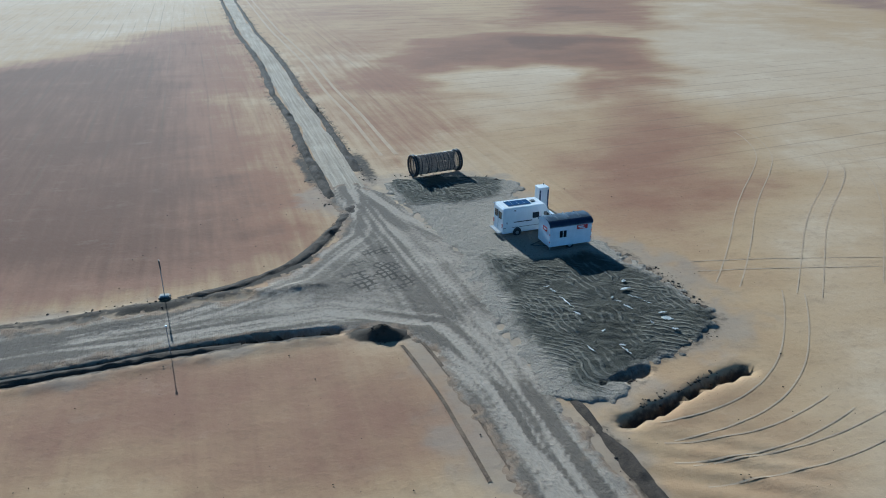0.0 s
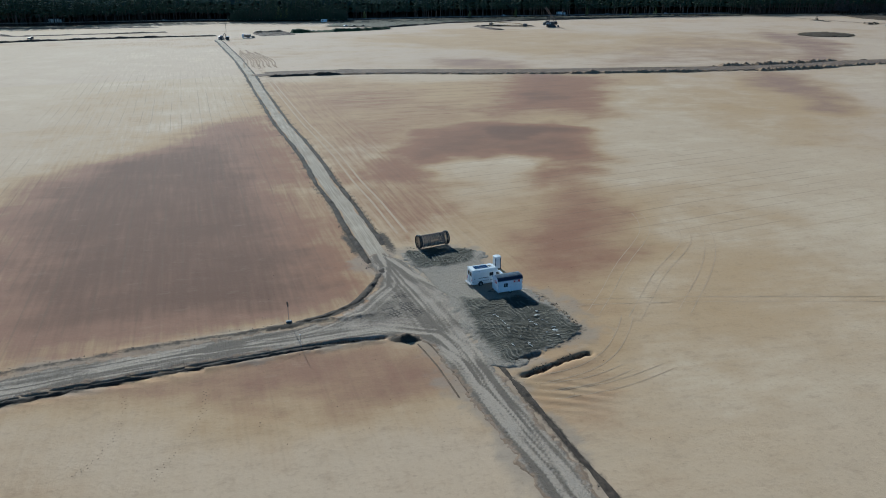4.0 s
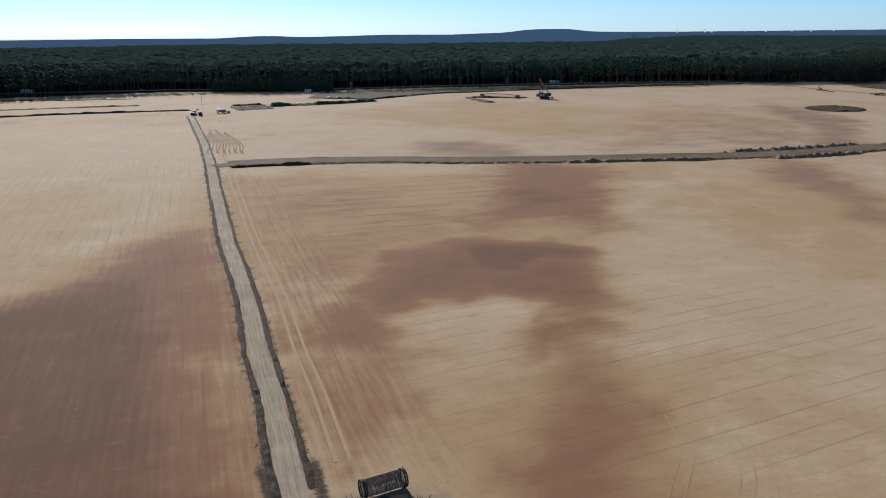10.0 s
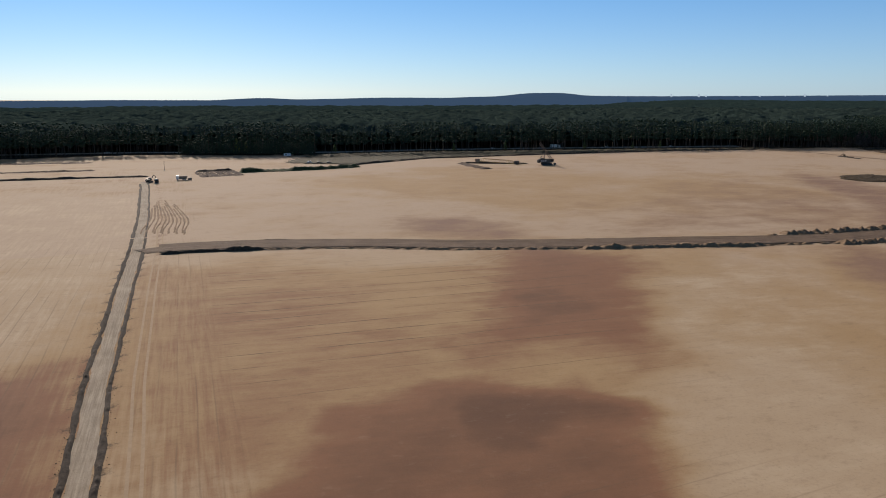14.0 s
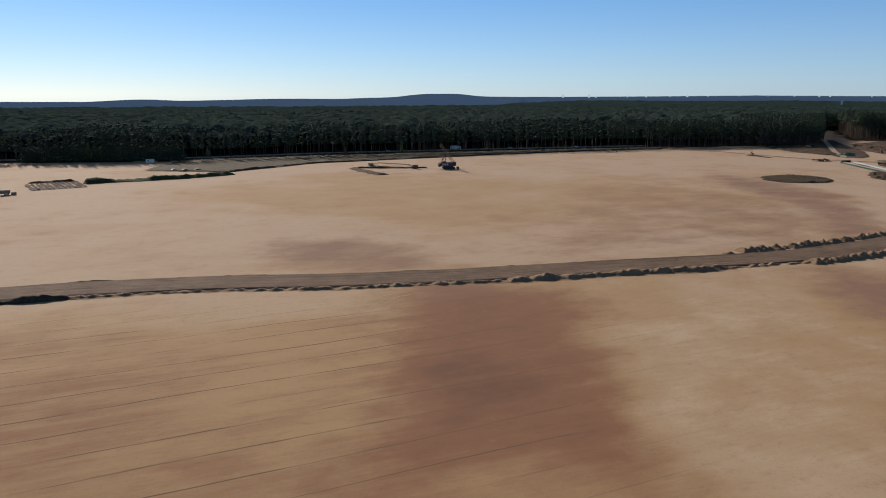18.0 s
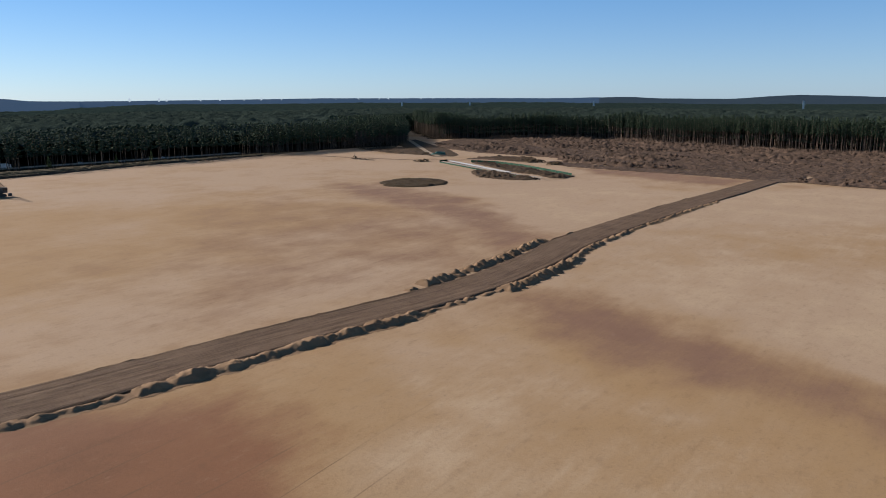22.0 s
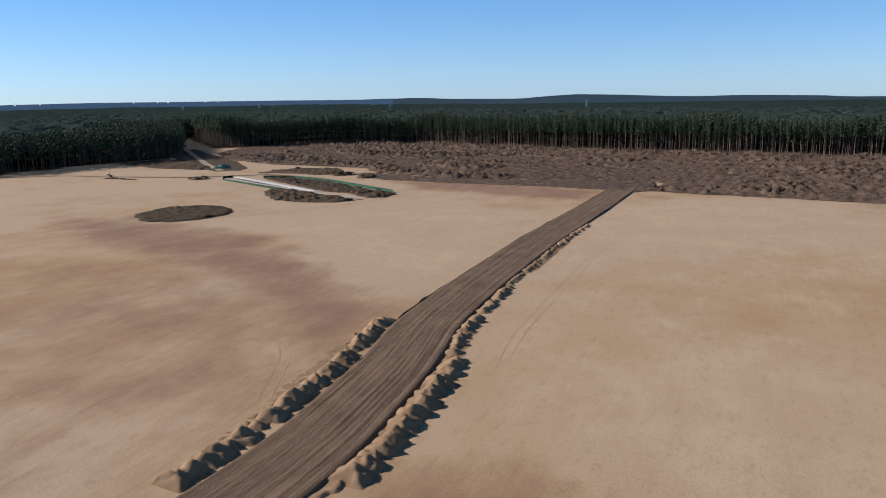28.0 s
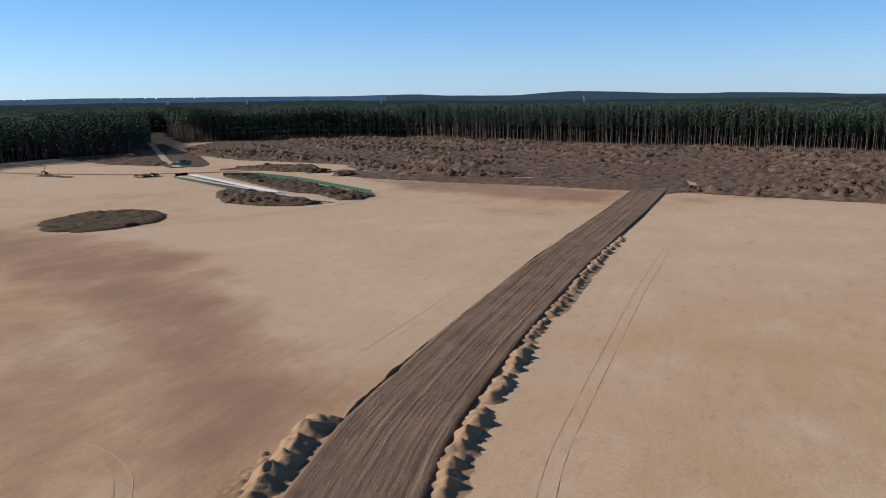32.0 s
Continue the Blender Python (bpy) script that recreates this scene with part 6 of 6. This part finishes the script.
def verge():
    """Rough grass between the sand and the northern woods."""
    edge = [(-120, 700), (-80, 690), (-62, 688), (-5, 750), (125, 801), (250, 846), (345, 862), (377, 878), (255, 868), (132, 842), (-6, 815), (-111, 780)]
    xs, ys = np.arange(-125, 385, 2.0), np.arange(680, 885, 2.0)
    X, Y = np.meshgrid(xs, ys)
    d = poly_dist(X, Y, edge) + (fbm(X / 8, Y / 8, 130) - 0.5) * 8
    f = grid_faces(len(xs), len(ys))
    Z = 0.1 + 0.9 * fbm(X / 5, Y / 5, 131)
    co, f = pruned(np.stack([X, Y, Z], -1).reshape(-1, 3), f[(d.ravel()[f] < 0).all(1)])
    tagged(new("verge", raw_mesh("verge", co, f, VERGE)), "rough dry grass strip in front of the forest", "grass", kind="structure")


verge()


def site_trailer(x, y, turn):
    t = thing("site_trailer", pose(x, y, 0, 0, 0, turn), "low white site trailer at the forest gate", "trailer")
    part("body", box(-3, 3, -1.2, 1.2, 0.5, 2.8, bevel=0.08), WHITE, t)
    part("roof", box(-3.1, 3.1, -1.3, 1.3, 2.8, 2.95, bevel=0.04), GREYWHITE, t)
    part("window", box(-1.8, -0.6, -1.23, -1.15, 1.5, 2.3), DARK_GLASS, t)
    part("door", box(0.8, 1.7, -1.23, -1.15, 0.6, 2.5), GREYWHITE, t)
    for y2 in (-1.0, 1.0):
        wheel(t, 0, y2, 0.4)


site_trailer(-128, 762, 5)


def car(m, paint, label):
    t = thing("car", m, label, "car", "cars at the forest gate")
    bm = bmesh.new()
    add_prism(bm, [(-2.2, 0.35), (-2.25, 0.85), (-1.6, 1.0), (-1.0, 1.5), (0.6, 1.5), (1.2, 1.0), (2.1, 0.85), (2.2, 0.35)], -0.88, 0.88)
    bmesh.ops.bevel(bm, geom=[e for e in bm.edges if e.verts[0].co.z > 0.5], offset=0.06, segments=2, affect="EDGES")
    part("body", bm, paint, t)
    for y in (-0.885, 0.885):
        bm = bmesh.new()
        add_prism(bm, [(-1.35, 1.0), (-0.95, 1.42), (0.55, 1.42), (1.0, 1.0)], y - 0.01, y + 0.01)
        part("side_glass", bm, DARK_GLASS, t)
    for x in (-1.35, 1.35):
        wheel(t, x, -0.8, 0.32)
        wheel(t, x, 0.8, 0.32)


car(pose(-90, 697, 0.05, 0, 0, 15), MACHINE, "dark car parked beside the grassy bank")
car(pose(-98, 700, 0.05, 0, 0, 20), WHITE, "white car parked beside the grassy bank")
car(pose(-82, 698, 0.05, 0, 0, 10), MACHINE, "dark car parked beside the grassy bank")


def crawler_crane():
    t = thing("dragline_crane", pose(91, 688, 0, 0, 0, 6), "dark dragline crane with raised lattice boom standing on the sand", "crane")
    for y in (-2.4, 2.4):
        bm = bmesh.new()
        add_prism(bm, [(-4.2, 0.5), (-3.5, 0.0), (3.5, 0.0), (4.2, 0.5), (4.2, 1.0), (3.5, 1.6), (-3.5, 1.6), (-4.2, 1.0)], y - 0.55, y + 0.55)
        part("track", bm, BLACK, t, "black crawler track")
        for x in (-2.8, -1.4, 0.0, 1.4, 2.8):
            part("roller", rod((x, y - 0.6, 0.55), (x, y + 0.6, 0.55), 0.38, seg=10), MACHINE, t)
    part("turntable", rod((0, 0, 1.4), (0, 0, 2.0), 1.7, seg=20), MACHINE, t)
    house = part("house", box(-6.2, 3.6, -2.3, 2.3, 2.0, 4.7, bevel=0.14), MACHINE, t)
    part("roof_box", box(-4.8, -2.2, -1.4, 1.4, 4.7, 5.4, bevel=0.1), MACHINE, house)
    for x in (-5.2, -3.6, -2.0):
        part("louvre", box(x, x + 1.1, -2.34, -2.28, 2.7, 4.1), STEEL, house)
    cab = part("cab", box(2.4, 4.9, -2.3, -0.5, 2.1, 4.9, bevel=0.12), MACHINE, t)
    part("cab_glass", box(2.7, 4.94, -2.33, -0.47, 3.4, 4.6), DARK_GLASS, cab)
    part("counterweight", box(-7.4, -6.0, -2.2, 2.2, 1.7, 3.9, bevel=0.18), BLACK, t)
    bm = bmesh.new()
    for y in (-1.1, 1.1):
        add_rod(bm, (-2.2, y, 4.6), (-1.9, y * 0.7, 11.6), 0.16, seg=6)
        add_rod(bm, (-5.0, y, 4.6), (-1.9, y * 0.7, 11.6), 0.11, seg=6)
    for z in (6.4, 8.2, 10.0, 11.5):
        add_rod(bm, (-2.1, -1.0, z), (-2.1, 1.0, z), 0.08, seg=5)
    part("mast", bm, MACHINE, t, "dark steel mast")
    bm = bmesh.new()
    n = 14
    a, b = Vector((5.2, 0, 2.6)), Vector((-5.6, 2.0, 17.2))
    side, up = Vector((0, 0.75, 0)), Vector((0.55, 0, 0.42))
    for k in range(n):
        p, q = a.lerp(b, k / n), a.lerp(b, (k + 1) / n)
        for u in (-1, 1):
            for v in (-1, 1):
                add_rod(bm, p + side * u + up * v, q + side * u + up * v, 0.10, seg=4)
            add_rod(bm, p + side * u - up, q + side * u + up, 0.06, seg=4)
            add_rod(bm, p - side + up * u, q + side + up * u, 0.06, seg=4)
    part("boom", bm, MESH, t, "rust-brown lattice boom")
    bm = bmesh.new()
    for y in (-0.6, 0.6):
        add_rod(bm, (-1.9, y, 11.5), (-5.5, 2.0 + y * 0.3, 17.0), 0.05, seg=4)
        add_rod(bm, (-1.9, y, 11.5), (-5.6, y, 5.2), 0.05, seg=4)
    part("cable", bm, MACHINE, t)
    part("bucket", box(5.6, 7.4, -0.9, 0.9, 0.05, 1.5, bevel=0.25), MACHINE, t, "dark digging bucket on the sand")


crawler_crane()


def conveyor():
    t = thing("conveyor_boom", pose(38.5, 715, 0.2, 0, 0, -39), "rusty lattice boom section lying on the sand", "lattice boom")
    bm = bmesh.new()
    n, L = 22, 36.0
    for k in range(n):
        a, b = k * L / n, (k + 1) * L / n
        wa, wb = min(1, 0.35 + a / 6, 0.35 + (L - a) / 6), min(1, 0.35 + b / 6, 0.35 + (L - b) / 6)
        for y in (-1.2, 1.2):
            for z in (0.2, 2.6):
                add_rod(bm, (a, y * wa, 0.2 + (z - 0.2) * wa), (b, y * wb, 0.2 + (z - 0.2) * wb), 0.13, seg=4)
            add_rod(bm, (a, y * wa, 0.2), (b, y * wb, 0.2 + 2.4 * wb), 0.09, seg=4)
    part("lattice", bm, YELLOW, t, "ochre steel lattice")
    part("drive_head", box(L, L + 3, -1.4, 1.4, 0, 2.6, bevel=0.2), MACHINE, t)
    part("foot_frame", box(-2.5, 0.2, -1.5, 1.5, 0, 2.2, bevel=0.2), MESH, t)


conveyor()
windrow("spoil_heap", [(24, 702), (34, 676), (43, 650)], 0, 5.0, 1.0, 0, 80, STUMPS, "brown spoil beside the lattice boom", 500, lumps=9)
windrow("spoil_heap", [(24, 703), (50, 697), (80, 697)], 0, 2.0, 0.9, 0, 80, DARK_SOIL, "dark spoil beside the lattice boom", 504, lumps=7)


# ---- scrub island, sheeted trench and heaps in the north-east ----
def scrub_island(name, centre, rx, ry, turn, label, seed, z=1.1):
    c, s = math.cos(radians(turn)), math.sin(radians(turn))
    xs = np.arange(-rx * 1.3, rx * 1.3, 0.8)
    ys = np.arange(-ry * 1.3, ry * 1.3, 0.8)
    U, V = np.meshgrid(xs, ys)
    X, Y = centre[0] + U * c - V * s, centre[1] + U * s + V * c
    r = np.sqrt((U / rx) ** 2 + (V / ry) ** 2) + (fbm(X / 6, Y / 6, seed) - 0.5) * 0.25
    Z = 0.06 + smooth(1.0, 0.86, r) * (z * 0.5 + z * vnoise(X / 1.3, Y / 1.3, seed + 1) * vnoise(X / 4, Y / 4, seed + 2) * 1.6)
    f = grid_faces(len(xs), len(ys))
    co, f = pruned(np.stack([X, Y, Z], -1).reshape(-1, 3), f[(r.ravel()[f] < 1.0).all(1)])
    tagged(new(name, raw_mesh(name, co, f, SCRUB, smooth_it=False)), label, "scrub", kind="stuff")


scrub_island("scrub_island", (297, 594), 24, 21, 35, "oval island of dry brown scrub left in the sand", 140, 0.7)


def scrub_patch(poly, label, seed, z=0.9, material=None):
    """Rough scrub filling an outline."""
    p = np.array(poly, float)
    xs, ys = np.arange(p[:, 0].min() - 4, p[:, 0].max() + 4, 0.8), np.arange(p[:, 1].min() - 4, p[:, 1].max() + 4, 0.8)
    X, Y = np.meshgrid(xs, ys)
    d = poly_dist(X, Y, poly) + (fbm(X / 4, Y / 4, seed) - 0.5) * 3
    Z = 0.06 + smooth(0, -2.5, d) * (z * 0.4 + z * 1.8 * vnoise(X / 1.3, Y / 1.3, seed + 1) * vnoise(X / 4, Y / 4, seed + 2))
    f = grid_faces(len(xs), len(ys))
    co, f = pruned(np.stack([X, Y, Z], -1).reshape(-1, 3), f[(d.ravel()[f] < 0).all(1)])
    tagged(new("scrub_patch", raw_mesh("scrub_patch", co, f, material or BROWN_SCRUB, smooth_it=False)), label, "scrub", kind="stuff")


scrub_patch([(415, 675), (425, 662), (419, 622), (394, 550), (382, 547), (375, 554), (384, 576), (384, 594), (397, 628)], "brown scrub inside the green fence", 150, 1.0)
scrub_patch([(368, 622), (379, 629), (376, 590), (365, 554), (356, 557), (348, 570), (346, 589), (355, 606)], "dark brown scrub beside the sheeted trench", 155, 1.1)
scrub_patch([(444, 600), (448, 553), (456, 509), (458, 472), (459, 462), (456, 446), (470, 440), (505, 452), (514, 460), (500, 492), (480, 535), (470, 580), (474, 640), (462, 640), (450, 620)], "strip of churned brown earth along the cleared land", 158, 0.5, STUMPS)
scrub_patch([(452, 710), (476, 705), (486, 674), (461, 643), (446, 659)], "low brown scrub between the sand tracks", 160, 0.9)
scrub_patch([(438, 872), (490, 876), (452, 776), (436, 760), (428, 800)], "brown scrub in front of the forest corner", 165, 0.7)


def ribbon(name, pts, width, z, material, label, category, thick=0.12, kind=""):
    q, n, t = resampled(pts, 1.0)
    bm = bmesh.new()
    rows = []
    for (x, y), (a, b), s in zip(q, n, t):
        w = width / 2 * (0.85 + 0.3 * float(vnoise(s / 3.0, 0.5, 9)))
        rows.append([bm.verts.new((x + a * u * w, y + b * u * w, z + (0.25 if u == 0 else 0))) for u in (-1, 0, 1)])
    for p, k in zip(rows[:-1], rows[1:]):
        for j in (0, 1):
            bm.faces.new((p[j], p[j + 1], k[j + 1], k[j]))
    bmesh.ops.recalc_face_normals(bm, faces=bm.faces)
    bmesh.ops.solidify(bm, geom=bm.faces[:], thickness=thick)
    return tagged(part(name, bm, material), label, category, kind=kind)


ribbon("white_sheeting", [(408, 692), (398, 660), (386, 622), (375.5, 588)], 4.2, 1.1, SHEET, "long white sheet laid over a trench", "sheeting")
ribbon("grey_sheeting", [(400, 692), (390, 655), (380, 615), (368, 566), (369, 553)], 2.4, 1.0, CONCRETE, "grey sheet beside the white trench cover", "sheeting")


def net_fence(pts, h, label):
    t = thing("net_fence", pose(0, 0, 0), label, "fence")
    q, n, s = resampled(pts, 6.0)
    for k, (x, y) in enumerate(q):
        part("post", rod((x, y, 0.0), (x, y, h + 0.2), 0.07, seg=6), STEEL, t)
    for a, b in zip(q[:-1], q[1:]):
        bm = bmesh.new()
        v = [bm.verts.new((a[0], a[1], 0.1)), bm.verts.new((b[0], b[1], 0.1)), bm.verts.new((b[0], b[1], h)), bm.verts.new((a[0], a[1], h))]
        bm.faces.new(v)
        bmesh.ops.solidify(bm, geom=bm.faces[:], thickness=0.05)
        part("net", bm, GREEN, t)


net_fence([(416, 678), (427, 663), (421, 622), (408, 586), (395, 549)], 1.7, "green net fence along the trench")
net_fence([(398, 694), (386, 650), (374, 610), (364, 572)], 1.0, "low green net fence beside the sheets")
net_fence([(400, 697), (413, 697)], 1.6, "green net fence across the trench end")


def sheet_pile(x, y, turn, sx, sy, seed):
    rnd = random.Random(seed)
    bm = bmesh.new()
    n = 7
    v = [[bm.verts.new(((i / (n - 1) - 0.5) * sx, (j / (n - 1) - 0.5) * sy, (0.2 + rnd.uniform(0, 1.6)) if 0 < i < n - 1 and 0 < j < n - 1 else 0.05)) for i in range(n)] for j in range(n)]
    for j in range(n - 1):
        for i in range(n - 1):
            bm.faces.new((v[j][i], v[j][i + 1], v[j + 1][i + 1], v[j + 1][i]))
    bmesh.ops.solidify(bm, geom=bm.faces[:], thickness=0.05)
    o = part("sheet_pile", bm, TEAL)
    o.matrix_world = pose(x, y, 0.1, 0, 0, turn)
    tagged(o, "heap under crumpled teal sheeting at the lane mouth", "sheeting")


sheet_pile(450, 757, -40, 14, 9, 5)
sheet_pile(462, 769, -20, 10, 7, 6)
for k, (x, y, r) in enumerate(((394, 711, 7), (456, 644, 9), (450, 618, 7), (374, 776, 3))):
    scrub_island("soil_heap", (x, y), r, r * 0.7, -30, "small dark heap of soil on the sand", 170 + 3 * k, 1.6)
windrow("soil_bank", [(366, 775), (374, 744)], 0, 2.0, 0.7, 0, 60, DARK_SOIL, "low dark soil bank on the sand", 520, lumps=6)
windrow("soil_bank", [(436, 706), (448, 700), (462, 645)], 0, 4.0, 1.0, 0, 90, STUMPS, "low brown soil bank", 524, lumps=6)
flag_pole(374.5, 778, 4.0, "short dark marker pole in the sand")
strip("lane", [(436, 740), (463, 790), (520, 880), (580, 975), (650, 1080), (720, 1185)], np.linspace(-2.4, 2.4, 7), 3.0, lambda u, s, x, y: 0.42 + 0.1 * fbm(x / 4, y / 4, 180), GRAVEL, "pale sandy lane leading into the forest", "road")
windrow("soil_bank", [(446, 770), (505, 882), (560, 962)], 0, 6.0, 1.2, 0, 300, SCRUB, "scrubby bank beside the forest lane", 528, step=1.5, lumps=12)
strip("road_5", [(462, 640), (461, 600), (466, 561), (478, 523), (497, 480), (507, 457)], np.linspace(-3.5, 3.5, 9), 1.5, lambda u, s, x, y: 0.12 + 0.1 * fbm(x / 3, y / 3, 181), EARTH_ROAD, "brown earth road along the cleared land", "road")
strip("road_8", [(330, 850), (366, 813), (372, 784), (396, 729), (425, 700), (452, 680), (464, 645)], np.linspace(-1.5, 1.5, 5), 1.5, lambda u, s, x, y: 0.1 + 0.12 * fbm(x / 2, y / 2, 183), EARTH_ROAD, "brown wheel track along the northern sand", "track")
scrub_patch([(432, 742), (446, 782), (500, 872), (552, 955), (588, 968), (545, 890), (500, 800), (462, 742), (448, 730)], "brown scrub on both sides of the forest lane", 175, 0.22)
wheel_tracks([(290, 572), (297, 569), (319, 558), (346, 548.6), (366, 547), (392, 545)], 2.2, "faint pair of wheel tracks across the sand", 0.4)
for k, (x, y) in enumerate(((268, 828), (280, 836), (262, 832))):
    scrub_island("soil_heap", (x, y), 4, 2.5, 10, "small dark heap of soil near the forest", 190 + 3 * k, 1.8)

# ---- bushes and odd trees at the forest edge ----
def bush(x, y, h, material, label, seed, category="tree"):
    t = thing("broadleaf_tree", pose(x, y, 0, 0, 0, seed * 37 % 360), label, category)
    c, q = trunk_shape(h * 0.8, 0.14, seed)
    o = new("trunk", raw_mesh("trunk", c, q, SHADED_BARK, smooth_it=False))
    o.parent = t
    c, q = crown_shape(h, seed, 26, 0.22, h * 0.28, 0.6)
    o = new("crown", raw_mesh("crown", c, q, material, smooth_it=False))
    o.parent = t


rnd = random.Random(77)
for k, (x, y, h) in enumerate(((-176, 775, 15), (-168, 777, 12), (-90, 792, 10), (20, 813, 9), (70, 822, 11), (150, 840, 10), (200, 850, 8), (230, 858, 9))):
    bush(x, y, h, LEAVES, "young tree with fresh yellow-green leaves at the forest edge", 600 + k)
for k in range(60):
    u = rnd.random() ** 0.8
    bush(430 + u * 135 + rnd.uniform(-10, 4), 872 + 26 * u + 50 * u * u + rnd.uniform(-2, 20), rnd.uniform(11, 19), BARE, "bare grey-brown broadleaf tree at the forest corner", 640 + k)
# ---- traffic and pale road glimpsed between the northern stems ----
strip("road_7", FOREST_ROAD, np.linspace(-7, 7, 5), 6.0, lambda u, s, x, y: 0.45 + 0 * u, PALE_ROAD, "pale sandy road behind the first rows of trees", "road")


def lorry(x, y, turn, length, label):
    t = thing("lorry", pose(x, y, 0.3, 0, 0, turn), label, "lorry", "vehicles on the forest road")
    part("box_body", box(0, length, -1.25, 1.25, 1.0, 3.9, bevel=0.05), WHITE, t)
    part("cab", box(length + 0.3, length + 2.4, -1.2, 1.2, 0.6, 3.2, bevel=0.15), GREYWHITE, t)
    for k in (1.2, length - 1.2, length + 1.4):
        wheel(t, k, -1.05, 0.5)
        wheel(t, k, 1.05, 0.5)


lorry(-405, 760.5, 15, 9, "white box lorry on the road behind the trees")
lorry(120, 866, 12, 8, "white box lorry on the road behind the trees")
for k, (x, y, turn) in enumerate(((-470, 752, 6), (-300, 792, 25), (60, 854.5, 12), (180, 876, 10), (250, 887, 9))):
    car(pose(x, y, 0.3, 0, 0, turn), WHITE, "white car on the road behind the trees")


# ---- skyline ----
def far_tower(az, h, w, material, label, base=30):
    a = radians(az)
    x, y = 60 + math.cos(a) * 4250, 330 + math.sin(a) * 4250
    t = thing("far_tower", pose(x, y, 0, 0, 0, az), label, "building", "skyline buildings")
    part("block", box(-w / 2, w / 2, -w / 2, w / 2, 0, h, bevel=0.5), HAZE, t)
    part("roof", box(-w / 4, w / 4, -w / 4, w / 4, h, h + 2), HAZE, t)


rnd = random.Random(5)
for k in range(15):
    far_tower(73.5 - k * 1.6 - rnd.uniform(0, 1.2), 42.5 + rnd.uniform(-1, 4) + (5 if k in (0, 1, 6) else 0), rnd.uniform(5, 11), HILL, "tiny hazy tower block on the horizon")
for az, h in ((47.5, 33.5), (52.8, 33.5), (23.4, 34), (38.0, 33.5)):
    a = radians(az)
    t = thing("far_building", pose(60 + math.cos(a) * 2600, 330 + math.sin(a) * 2600, 0, 0, 0, az), "white building standing out of the distant forest", "building")
    part("wall", box(-2, 2, -3, 3, 0, h, bevel=0.2), WHITE, t)
    part("roof", box(-2.2, 2.2, -3.2, 3.2, h, h + 0.4), GREYWHITE, t)
